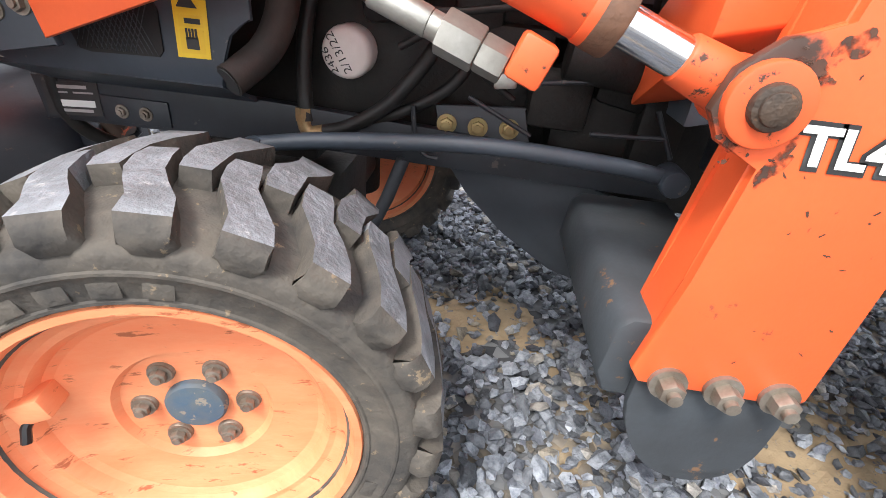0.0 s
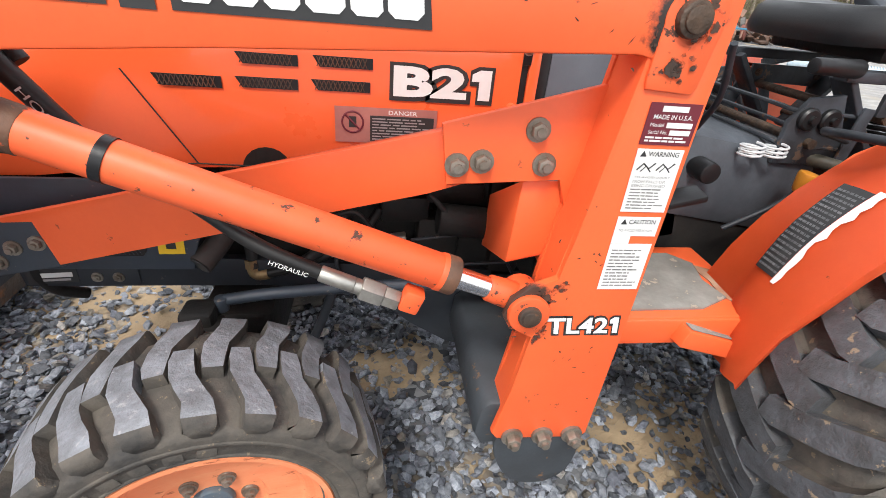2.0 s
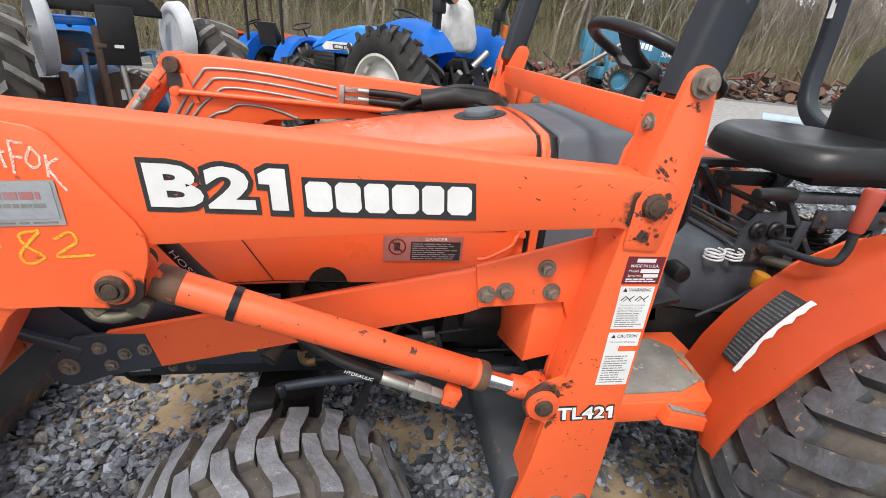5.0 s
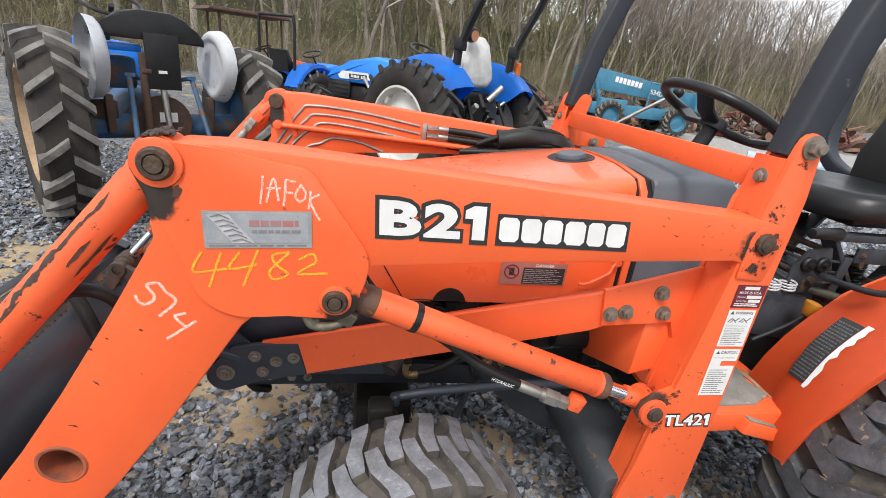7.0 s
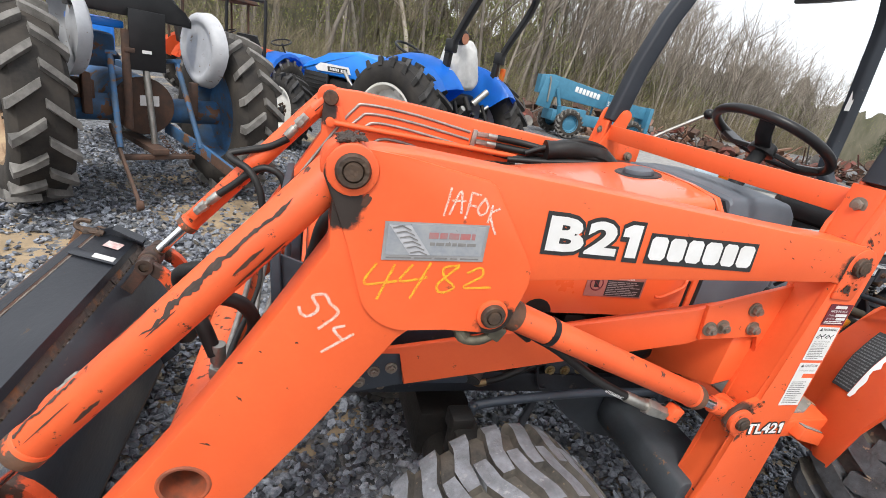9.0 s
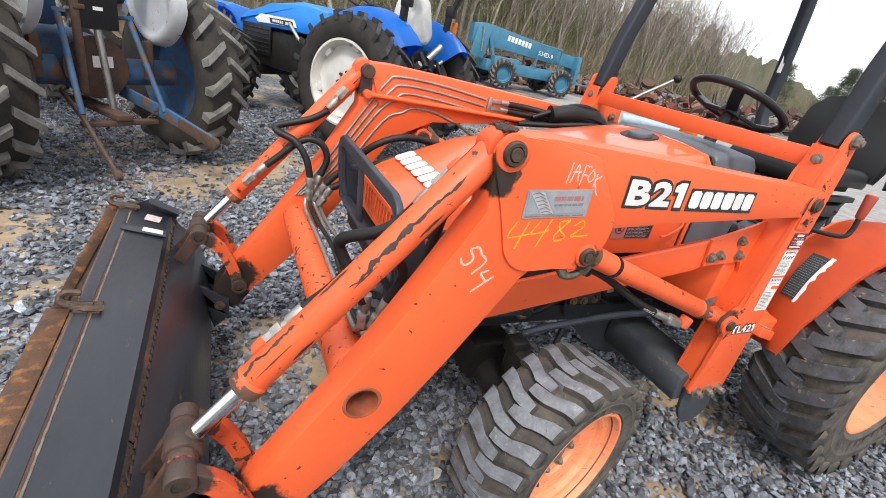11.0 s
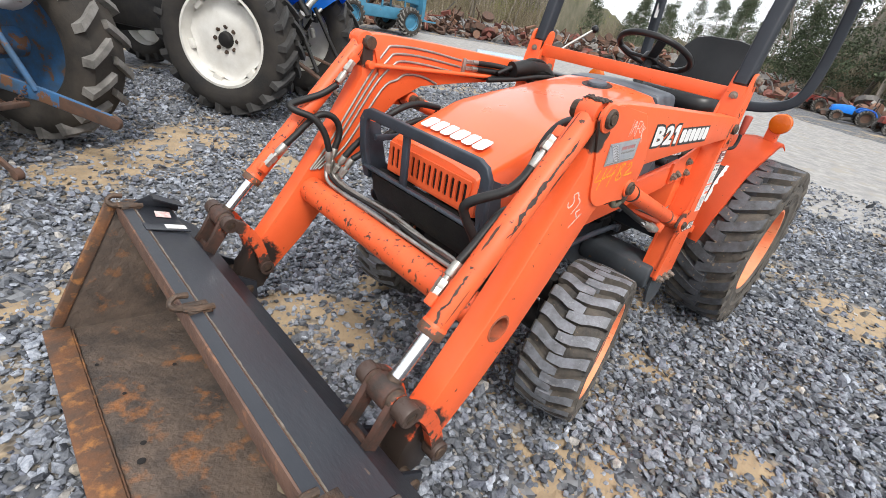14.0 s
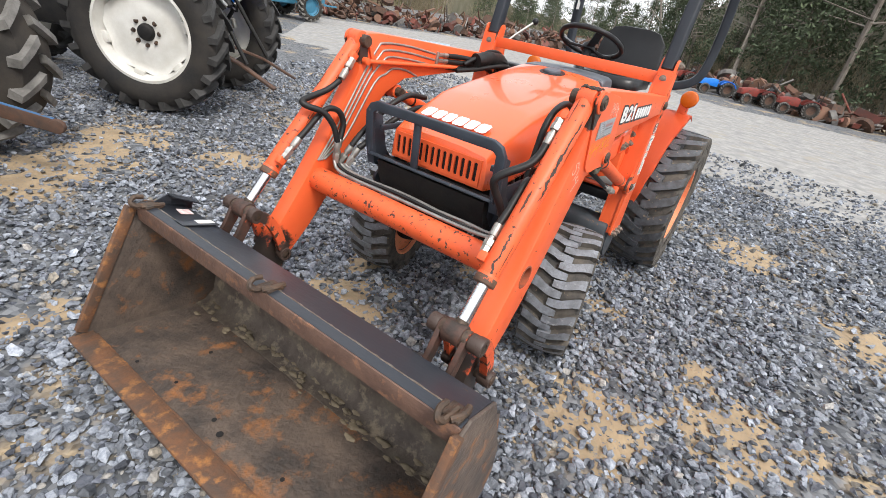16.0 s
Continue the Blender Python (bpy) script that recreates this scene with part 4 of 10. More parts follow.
cyl(bm, (1.06, -0.215, 0.992), (1.17, -0.20, 0.990), 0.014, 0.017, 16, bevel=0.004)
part("slide_handle", bm, BLACKPLASTIC, sb, "black seat slide handle")
for pts in ([(1.355, 0.165, 0.77), (1.36, 0.22, 0.88), (1.37, 0.265, 0.945), (1.45, 0.27, 0.965)], [(1.28, 0.26, 0.92), (1.33, 0.19, 0.77)]):
    bm = B()
    tube(bm, pts, 0.01, flat=(0.013, 0.006))
    part("linkage_bar", bm, UNDERSEAT, tractor, "grey flat steel linkage bar")

# chassis, engine and transmission
for nm, c, sz, bv, lb in (("engine_block", (0.10, 0, 0.60), (0.78, 0.20, 0.24), 0.02, "oily black engine block"), ("clutch_housing", (0.62, 0, 0.58), (0.40, 0.26, 0.30), 0.03, "black clutch housing"),
                          ("transmission", (1.15, 0, 0.55), (0.70, 0.30, 0.34), 0.03, "black transmission case"), ("axle_support", (-0.06, 0, 0.48), (0.22, 0.20, 0.08), 0.01, "black front axle support")):
    part(nm, box(B(), c, sz, None, bv), BLACKENGINE, tractor, lb)
part("rear_axle", cyl(B(), (REAR_X, -0.50, 0.425), (REAR_X, 0.50, 0.425), 0.085, seg=24), BLACKENGINE, tractor, "black rear axle")
bm = B()
cyl(bm, (0, -0.40, 0.287), (0, 0.40, 0.287), 0.055, seg=20)
box(bm, (0, 0, 0.33), (0.16, 0.30, 0.15), None, 0.02)
for s in (-1, 1):
    cyl(bm, (0, s * 0.37, 0.20), (0, s * 0.36, 0.40), 0.06, seg=20, bevel=0.008)
part("front_axle", bm, BLACKENGINE, tractor, "black front drive axle")


# loader arms, posts, cylinders, both sides
def both(name, build, material, label="", parent=None):
    made = []
    for s in (-1, 1):
        bm = B()
        build(bm, s)
        made.append(part(name, bm, material, (parent or tractor) if not isinstance(parent, list) else parent[(s + 1) // 2], label))
    return made


def yy(s, a, b):
    return (-b, -a) if s < 0 else (a, b)


ARM_IN, ARM_OUT = 0.440, 0.509


def prism_bored(bm, prof, c, r, y0, y1):
    """An upright plate of outline prof with one round hole through it."""
    loops = []
    for pts in (prof, [(c[0] + r * math.cos(2 * math.pi * i / 28), c[1] + r * math.sin(2 * math.pi * i / 28)) for i in range(28)]):
        vs = [bm.verts.new((x, y0, z)) for x, z in pts]
        loops += [bm.edges.new((vs[i], vs[(i + 1) % len(vs)])) for i in range(len(vs))]
    fs = [f for f in bmesh.ops.triangle_fill(bm, edges=loops, use_beauty=True, use_dissolve=False)["geom"] if isinstance(f, bmesh.types.BMFace)]
    ex = bmesh.ops.extrude_face_region(bm, geom=fs, use_keep_orig=True)["geom"]
    bmesh.ops.translate(bm, vec=(0, y1 - y0, 0), verts=[v for v in ex if isinstance(v, bmesh.types.BMVert)])
    es = [e for e in bm.edges if len(e.link_faces) == 2 and 0.8 < e.calc_face_angle(0) < 2.4 and abs(e.verts[0].co.y - e.verts[1].co.y) < 1e-6 and (e.verts[0].co.xz - Vector(c)).length > r * 1.3]
    bmesh.ops.bevel(bm, geom=es, offset=0.004, segments=2, affect="EDGES", profile=0.5)


def arm(bm, s):
    y0, y1 = yy(s, ARM_IN, ARM_OUT)
    prof = [(-0.345, 1.150), (-0.28, 1.152), (-0.05, 1.139), (0.42, 1.107), (0.60, 1.098)] + arc(0.612, 1.054, 0.044, 80, -90, 6) + [(0.57, 1.018), (0.14, 0.996), (-0.10, 0.978), (-0.21, 0.925), (-0.270, 0.870), (-0.394, 0.677), (-0.485, 0.548), (-0.60, 0.405), (-0.706, 0.298), (-0.755, 0.225), (-0.80, 0.215), (-0.845, 0.250), (-0.835, 0.32),
            (-0.778, 0.405), (-0.70, 0.510), (-0.62, 0.622), (-0.545, 0.737), (-0.465, 0.870), (-0.385, 1.010), (-0.388, 1.07), (-0.385, 1.138)]
    prism_bored(bm, prof, (-0.565, 0.596), 0.034, y0, y1)


arms = both("loader_arm", arm, ARMPAINT, "orange box-section loader arm, chipped paint")


def knee(bm, s):
    y0, y1 = yy(s, ARM_OUT - 0.001, ARM_OUT + 0.006)
    prof = arc(-0.368, 1.118, 0.034, 190, 80, 6) + [(-0.30, 1.148), (-0.178, 1.130), (-0.163, 1.122), (-0.088, 1.014), (-0.080, 0.998), (-0.078, 0.978), (-0.082, 0.955), (-0.090, 0.935)] + arc(-0.128, 0.922, 0.036, 10, -80, 6) + [(-0.20, 0.892), (-0.255, 0.889)] + arc(-0.262, 0.967, 0.078, -88, -176, 9) + [(-0.362, 1.02)]
    prism(bm, prof, y0, y1, 0.002)


both("knee_plate", knee, ARMPAINT, "orange welded knee plate", arms)


def each(name, items, build, material, parents, label=""):
    """One part for each item, on both sides."""
    for s in (-1, 1):
        for it in items:
            bm = B()
            build(bm, s, *it)
            part(name, bm, material, parents[(s + 1) // 2], label)


def arm_pin(bm, s, x, z, r):
    lathe(bm, [(0, s * (ARM_IN - 0.018)), (r * 0.9, s * (ARM_IN - 0.018)), (r, s * (ARM_IN - 0.014)), (r, s * (ARM_OUT + 0.015)), (r * 0.86, s * (ARM_OUT + 0.019)), (r * 0.62, s * (ARM_OUT + 0.019)), (r * 0.56, s * (ARM_OUT + 0.016)), (r * 0.5, s * (ARM_OUT + 0.021)), (0, s * (ARM_OUT + 0.022))], (x, 0, z), 24)


each("pivot_pin", ((-0.366, 1.122, 0.023), (-0.128, 0.922, 0.020)), arm_pin, PIN, arms, "greasy brown pivot pin")


def arm_boss(bm, s, x, z, r):
    cyl(bm, (x, s * (ARM_OUT), z), (x, s * (ARM_OUT + 0.011), z), r, seg=24, bevel=0.003)


each("pin_boss", ((-0.366, 1.122, 0.034), (-0.128, 0.922, 0.026)), arm_boss, ORANGE_WORN, arms)

# torque tube with open ends
TUBEEND = surf("rust_flecked_orange", (0.50, 0.10, 0.035), (0.16, 0.06, 0.035), 0.6, 0, 22, 0.2, 90)
bm = B()
cyl(bm, (-0.565, -ARM_IN, 0.596), (-0.565, ARM_IN, 0.596), 0.048, seg=28)
part("torque_tube", bm, surf("chipped_tube_paint", (0.83, 0.130, 0.037), (0.70, 0.095, 0.026), 0.42, 0, 6, 0.1, 120, wear=(0.075, 0.036, 0.024), wear_at=0.585, wear_scale=48), tractor, "orange cross tube with chipped paint between the loader arms")


def tube_end(bm, s):
    c = Vector((-0.565, 0, 0.596))
    lathe(bm, [(0.0, s * 0.4415), (0.0325, s * 0.4415), (0.0330, s * (ARM_OUT + 0.0015)), (0.0375, s * (ARM_OUT + 0.0022)), (0.040, s * (ARM_OUT + 0.0004))], c, 28)


both("tube_opening", tube_end, TUBEEND, "rusty open end of the cross tube", arms)


def post(bm, s):
    out = [(0.493, 0.430), (0.503, 0.416), (0.652, 0.410), (0.660, 0.420), (0.664, 0.66), (0.667, 0.95), (0.672, 1.14), (0.665, 1.215)] + arc(0.642, 1.228, 0.023, 0, 180, 6) + [(0.596, 1.12), (0.574, 0.95), (0.555, 0.80), (0.546, 0.733), (0.510, 0.722), (0.485, 0.700), (0.477, 0.672), (0.490, 0.650), (0.526, 0.636), (0.512, 0.53)]
    y0, y1 = yy(s, 0.494, 0.506)
    prism(bm, out, y0, y1, 0.002)
    inn = [(0.505, 0.425), (0.660, 0.420), (0.664, 0.66), (0.667, 0.95), (0.672, 1.14), (0.690, 1.215)] + arc(0.672, 1.228, 0.023, 0, 180, 6) + [(0.596, 1.12), (0.574, 0.95), (0.555, 0.80), (0.53, 0.62)]
    y0, y1 = yy(s, 0.425, 0.435)
    prism(bm, inn, y0, y1, 0.002)
    y0, y1 = yy(s, 0.434, 0.495)
    prism(bm, [(0.503, 0.425), (0.516, 0.425), (0.546, 0.62), (0.565, 0.79), (0.588, 0.965), (0.608, 1.10), (0.616, 1.204), (0.607, 1.204), (0.598, 1.10), (0.578, 0.962), (0.554, 0.79), (0.535, 0.62)], y0, y1, 0.001)


posts = both("loader_post", post, POSTPAINT, "orange loader mounting post with decals")
for s in (-1, 1):
    bm = B()
    hexbolt(bm, (0.605, s * 0.464, 1.166), 0.011, 0.010, axis=(-1, 0, 0))
    part("web_bolt", bm, BOLT, posts[(s + 1) // 2], "dirty steel bolt in the post's web")


def post_pin(bm, s, x, z, r, h):
    cyl(bm, (x, s * 0.495, z), (x, s * (0.506 + h), z), r, seg=22, bevel=0.004)
    cyl(bm, (x, s * (0.506 + h - 0.004), z), (x, s * (0.506 + h + 0.003), z), r * 0.72, seg=18, bevel=0.002)


def post_boss(bm, s, x, z, r, h):
    cyl(bm, (x, s * 0.500, z), (x, s * (0.506 + h), z), r, seg=26, bevel=0.003)


def bearing_plate(bm, s):
    prism(bm, arc(0.622, 1.060, 0.033, 0, 172, 8) + [(0.585, 0.995), (0.587, 0.985), (0.641, 0.982), (0.646, 0.988)], *yy(s, 0.5055, 0.511), 0.002)


both("bearing_plate", bearing_plate, ORANGE_WORN, "orange bearing plate caked with grease", posts)
each("pivot_pin", ((0.616, 1.056, 0.019, 0.014), (0.511, 0.680, 0.0165, 0.016)), post_pin, PIN, posts, "greasy pivot pin")
each("pin_boss", ((0.616, 1.056, 0.029, 0.005), (0.511, 0.680, 0.030, 0.009)), post_boss, ORANGE_WORN, posts)


def side_bolt(bm, s, x, y, z, r, h):
    hexbolt(bm, (x, s * y, z), r, h, (0, s, 0))


each("top_bolt", ((0.643, 0.506, 1.228, 0.014, 0.022),), side_bolt, BOLT, posts)
each("foot_bolt", tuple((x, 0.506, 0.421, 0.0125, 0.026) for x in (0.529, 0.581, 0.633)), side_bolt, BOLT, posts)


def foot_plate(bm, s):
    y0, y1 = yy(s, 0.482, 0.493)
    prism(bm, [(0.508, 0.46), (0.508, 0.375)] + [(p.x, p.z) for p in spline([(0.512, 0, 0.350), (0.532, 0, 0.308), (0.562, 0, 0.278), (0.600, 0, 0.268), (0.636, 0, 0.280), (0.658, 0, 0.315), (0.664, 0, 0.365)], 4)] + [(0.664, 0.46)], y0, y1, 0.002)
    y0, y1 = yy(s, 0.15, 0.480)
    prism(bm, [(0.492, 0.468), (0.478, 0.455), (0.472, 0.395), (0.485, 0.368), (0.62, 0.365), (0.62, 0.468)], y0, y1, 0.010)


both("mounting_bracket", foot_plate, surf("dull_blue_grey_steel", (0.052, 0.061, 0.071), (0.034, 0.038, 0.043), 0.5, 0, 9, 0.1, 120, wear=(0.16, 0.09, 0.05), wear_at=0.64, wear_scale=30), "dark grey steel mounting bracket", posts)


def bracket(bm, s):
    y0, y1 = yy(s, 0.430, 0.440)
    prism(bm, [(0.380, 0.918), (0.579, 0.976), (0.600, 0.97), (0.56, 0.80), (0.545, 0.853), (0.391, 0.838)], y0, y1, 0.002)
    y0, y1 = yy(s, 0.418, 0.430)
    prism(bm, [(0.44, 0.925), (0.37, 0.903), (-0.284, 0.699), (-0.284, 0.693), (-0.207, 0.709), (-0.190, 0.632), (0.37, 0.822), (0.44, 0.845)], y0, y1, 0.002)
    for v in bm.verts:
        if v.co.x < 0.37:
            v.co.y -= s * (0.37 - v.co.x) * 0.205
    # box beam running inwards and down to the chassis
    o_ = [bm.verts.new((x, s * 0.428, z)) for x, z in ((0.492, 0.712), (0.578, 0.735), (0.575, 0.845), (0.497, 0.845))]
    i_ = [bm.verts.new((x, s * 0.200, z)) for x, z in ((0.512, 0.612), (0.592, 0.630), (0.588, 0.725), (0.515, 0.725))]
    bm.faces.new(o_)
    bm.faces.new(i_[::-1])
    sides = [bm.faces.new((o_[k], i_[k], i_[(k + 1) % 4], o_[(k + 1) % 4])) for k in range(4)]
    bmesh.ops.bevel(bm, geom=list({e for f in sides for e in f.edges}), offset=0.004, segments=2, affect="EDGES", profile=0.5)


braces = both("side_brace", bracket, ORANGE, "orange loader side brace")


each("brace_bolt", tuple((x, 0.440, z, 0.0110, 0.018) for x, z in ((0.501, 0.917), (0.517, 0.872), (0.434, 0.873), (0.402, 0.867))), side_bolt, BOLT, braces)


def front_plate(bm, s):
    y0, y1 = yy(s, 0.290, 0.302)
    prism(bm, [(-0.340, 0.690), (-0.298, 0.696), (-0.207, 0.705), (-0.189, 0.622), (-0.296, 0.605), (-0.350, 0.582)] + arc(-0.358, 0.620, 0.040, 270, 170, 5), y0, y1, 0.002)
    y0, y1 = yy(s, 0.20, 0.2985)
    prism(bm, [(-0.350, 0.682), (-0.340, 0.690), (-0.340, 0.610), (-0.350, 0.600)], y0, y1, 0.001)


both("front_mounting_plate", front_plate, GREYBLUE, "blue-grey front mounting plate", braces)


each("plate_bolt", tuple((x, 0.302, z, r, 0.014) for x, z, r in ((-0.358, 0.627, 0.013), (-0.298, 0.669, 0.009), (-0.255, 0.656, 0.009), (-0.219, 0.665, 0.009), (-0.283, 0.630, 0.009))), side_bolt, BOLT, braces)


GLAND = surf("greasy_worn_paint", (0.07, 0.045, 0.032), (0.16, 0.075, 0.042), 0.55, 0.1, 22, 0.4, 90, wear=(0.70, 0.115, 0.034), wear_at=0.56, wear_scale=30, soft_edge=0.04)


def hyd(p0, p1, frac, r, rr, name, label):
    p0, p1 = Vector(p0), Vector(p1)
    d = (p1 - p0)
    bm = B()
    cyl(bm, p0 + d * 0.02, p0 + d * frac, r, seg=28, bevel=0.004)
    cyl(bm, p0 + d * (frac - 0.035), p0 + d * (frac + 0.004), r * 1.06, seg=28, bevel=0.003)
    cyl(bm, p0 - Vector((0, 0.026, 0)), p0 + Vector((0, 0.026, 0)), r * 1.15, seg=24, bevel=0.003)
    c = part(name, bm, ORANGE_WORN, tractor, label)
    part("gland", cyl(B(), p0 + d * (frac - 0.026), p0 + d * (frac + 0.006), r * 1.075, seg=28, bevel=0.003), GLAND, c, "brown gland ring, paint worn off")
    if name == "lift_cylinder":
        part("base_cap", cyl(B(), p0 + d * 0.050, p0 + d * 0.105, r * 1.05, seg=28, bevel=0.003), GLAND, c, "greasy worn base cap")
    bm = B()
    cyl(bm, p0 + d * (frac - 0.02), p0 + d * 0.96, rr, seg=20)
    part("chrome_rod", bm, CHROME, c, "polished chrome piston rod")
    return c, d


for s in (-1, 1):
    c, d = hyd((-0.128, s * 0.474, 0.922), (0.511, s * 0.474, 0.680), 0.835, 0.0255, 0.0155, "lift_cylinder", "orange hydraulic lift cylinder with black clamp band")
    bm = B()
    e = Vector((0.511, s * 0.474, 0.680))
    cyl(bm, e - d * 0.085, e - d * 0.02, 0.019, 0.022, 20, bevel=0.003)
    cyl(bm, e - Vector((0, 0.028, 0)), e + Vector((0, 0.028, 0)), 0.027, seg=20, bevel=0.003)
    part("rod_eye", bm, ORANGE_WORN, c)
    bm = B()
    o = Vector((-0.128, s * 0.474, 0.922))
    cyl(bm, o + d * 0.205, o + d * 0.222, 0.027, seg=28)
    part("clamp_band", bm, BLACKPLASTIC, c, "black clamp band")
    c, d = hyd((-0.372, s * 0.474, 1.122), (-0.880, s * 0.474, 0.526), 0.80, 0.030, 0.017, "tilt_cylinder", "orange hydraulic bucket cylinder, paint flaking to bare rust")
    bm = B()
    e = Vector((-0.880, s * 0.474, 0.526))
    cyl(bm, e - d * 0.05, e, 0.019, seg=18)
    cyl(bm, e - Vector((0, 0.045, 0)), e + Vector((0, 0.045, 0)), 0.026, seg=20, bevel=0.003)
    part("rod_eye", bm, PIN, c, "rusty rod eye")


LX, LZ = -0.880, 0.526


def lever_pair(bm, s):
    """Two tapered plates from the rod eye down to the bucket, tied by two pins."""
    for y in (0.432, 0.513):
        y0, y1 = yy(s, y - 0.008, y + 0.008)
        prism(bm, arc(LX, LZ, 0.026, -40, 140, 6) + [(-0.935, 0.462)] + arc(-0.985, 0.362, 0.028, 150, 320, 6) + [(-0.918, 0.43)], y0, y1, 0.004)
    cyl(bm, (LX, s * 0.405, LZ), (LX, s * 0.540, LZ), 0.020, seg=18, bevel=0.004)
    cyl(bm, (LX, s * 0.442, LZ), (LX, s * 0.503, LZ), 0.033, seg=22, bevel=0.005)
    cyl(bm, (-0.985, s * 0.405, 0.362), (-0.985, s * 0.545, 0.362), 0.021, seg=18, bevel=0.003)
    box(bm, (-0.945, s * 0.473, 0.425), (0.030, 0.066, 0.012), pose(0, 0, 0, 0, -57, 0), 0.003)


LEVERSTEEL = surf("rust_worn_orange_steel", (0.105, 0.046, 0.031), (0.038, 0.028, 0.023), 0.55, 0.1, 20, 0.5, 80, wear=(0.58, 0.100, 0.032), wear_at=0.635, wear_scale=16, soft_edge=0.05)
both("bucket_lever", lever_pair, LEVERSTEEL, "rusty greasy bucket levers")


def link(bm, s):
    """A bowed strap with a round boss at each end, one on each side of the arm."""
    for y0, y1 in ((0.530, 0.556), (0.398, 0.420)):
        a, b = yy(s, y0, y1)
        run = spline([(LX, LZ, 0), (-0.838, 0.506, 0), (-0.800, 0.455, 0), (-0.775, 0.395, 0), (-0.757, 0.330, 0)], 4)
        left, right = [], []
        for i, p in enumerate(run):
            d = (run[min(i + 1, len(run) - 1)] - run[max(i - 1, 0)]).normalized()
            nrm = Vector((-d.y, d.x, 0)) * 0.0185
            left.append((p.x + nrm.x, p.y + nrm.y))
            right.append((p.x - nrm.x, p.y - nrm.y))
        prism(bm, left + right[::-1], a, b, 0.004)
    for x, z in ((LX, LZ), (-0.757, 0.330)):
        for y0, y1 in ((0.524, 0.566), (0.392, 0.424)):
            lathe(bm, [(0.015, s * y0), (0.0255, s * y0), (0.0265, s * (y0 + 0.003)), (0.0265, s * (y1 - 0.003)), (0.0245, s * y1), (0.015, s * y1), (0.015, s * (y1 - 0.006))], (x, 0, z), 22)


links = both("curved_link", link, greasy(surf("chipped_link_paint", (0.80, 0.122, 0.035), (0.50, 0.072, 0.024), 0.42, 0, 8, 0.2, 120, wear=(0.075, 0.038, 0.026), wear_at=0.54, wear_scale=30), ((-0.880, 0.526, 0.060), (-0.757, 0.330, 0.055)), (0.055, 0.034, 0.026)), "curved orange bucket link with round bosses")


def link_pin(bm, s, x, z, r, out):
    cyl(bm, (x, s * 0.396, z), (x, s * out, z), r, seg=18, bevel=0.004)


each("link_pin", ((-0.757, 0.330, 0.0165, 0.570), (LX, LZ, 0.0165, 0.563)), link_pin, PIN, links)

# bucket
bucket = group_part("bucket", tractor, pose(0, 0.017, 0), label="rusty black loader bucket resting on the gravel")
BW = 0.682
bm = B()
inner = [(-1.385, 0.070), (-1.20, 0.055), (-0.98, 0.030), (-0.93, 0.032), (-0.884, 0.065), (-0.870, 0.13), (-0.880, 0.24), (-0.922, 0.378), (-0.984, 0.432), (-1.004, 0.470), (-1.105, 0.500)]
outer = [(-1.105, 0.512), (-0.998, 0.482), (-0.992, 0.474), (-0.972, 0.440), (-0.908, 0.388), (-0.866, 0.25), (-0.856, 0.13), (-0.873, 0.057), (-0.925, 0.022), (-0.98, 0.020), (-1.20, 0.045), (-1.385, 0.060)]
prism(bm, inner + outer, -BW, BW, 0)
part("bucket_shell", bm, RUST, bucket, "rusty steel bucket floor and back", smooth=50)
bm = B()
lining = [(-0.970, 0.0318), (-0.93, 0.0345), (-0.886, 0.0665), (-0.8725, 0.13), (-0.8825, 0.2395), (-0.9235, 0.376), (-0.9265, 0.374), (-0.8860, 0.2385), (-0.8765, 0.13), (-0.889, 0.0690), (-0.9305, 0.0372), (-0.970, 0.0345)]
prism(bm, lining, -BW + 0.003, BW - 0.003, 0)
part("mud_film", bm, MUDBACK, bucket, "tan dried mud film on the back sheet", smooth=50)
bm = B()
prism(bm, [(-1.099, 0.5145), (-0.994, 0.4845), (-0.984, 0.468), (-0.980, 0.470), (-0.988, 0.4905), (-1.098, 0.5205)], -BW + 0.002, BW - 0.002, 0.001)
prism(bm, [(-0.970, 0.4405), (-0.906, 0.3885), (-0.864, 0.25), (-0.854, 0.132), (-0.850, 0.133), (-0.859, 0.252), (-0.901, 0.392), (-0.968, 0.4450)], -BW + 0.002, BW - 0.002, 0.001)
part("bucket_back_skin", bm, BUCKETBLACK, bucket, "worn black painted back of the bucket")
bm = B()
box(bm, (-1.372, 0, 0.077), (0.075, 2 * BW + 0.01, 0.014), pose(0, 0, 0, 0, 4, 0), 0.003)
part("cutting_edge", bm, RUSTEDGE, bucket, "orange-rusted cutting edge")
bm = B()
prism(bm, [(-1.143, 0.510), (-1.139, 0.521), (-1.104, 0.5245), (-1.097, 0.517), (-1.102, 0.506), (-1.116, 0.496), (-1.121, 0.468), (-1.130, 0.461), (-1.141, 0.467)], -BW, BW, 0.005)
part("top_rail", bm, surf("worn_black_rail_paint", (0.085, 0.048, 0.036), (0.15, 0.085, 0.060), 0.5, 0.1, 14, 0.8, 60, wear=(0.24, 0.12, 0.07), wear_at=0.55, wear_scale=24, soft_edge=0.1), bucket, "top rail worn to brown rust")
bm = B()
prism(bm, [(-1.1345, 0.5205), (-1.1340, 0.5228), (-1.105, 0.5258), (-1.1035, 0.5235)], -BW + 0.001, BW - 0.001, 0)
part("rail_top", bm, BUCKETBLACK, bucket, "scratched black paint on the rail's top")
bm = B()
rb0 = random.Random(12)
pts = [(-1.0985, BW - 0.01 - (2 * BW - 0.02) * i / 110, 0.5200 + rb0.uniform(-0.0008, 0.0008)) for i in range(111)]
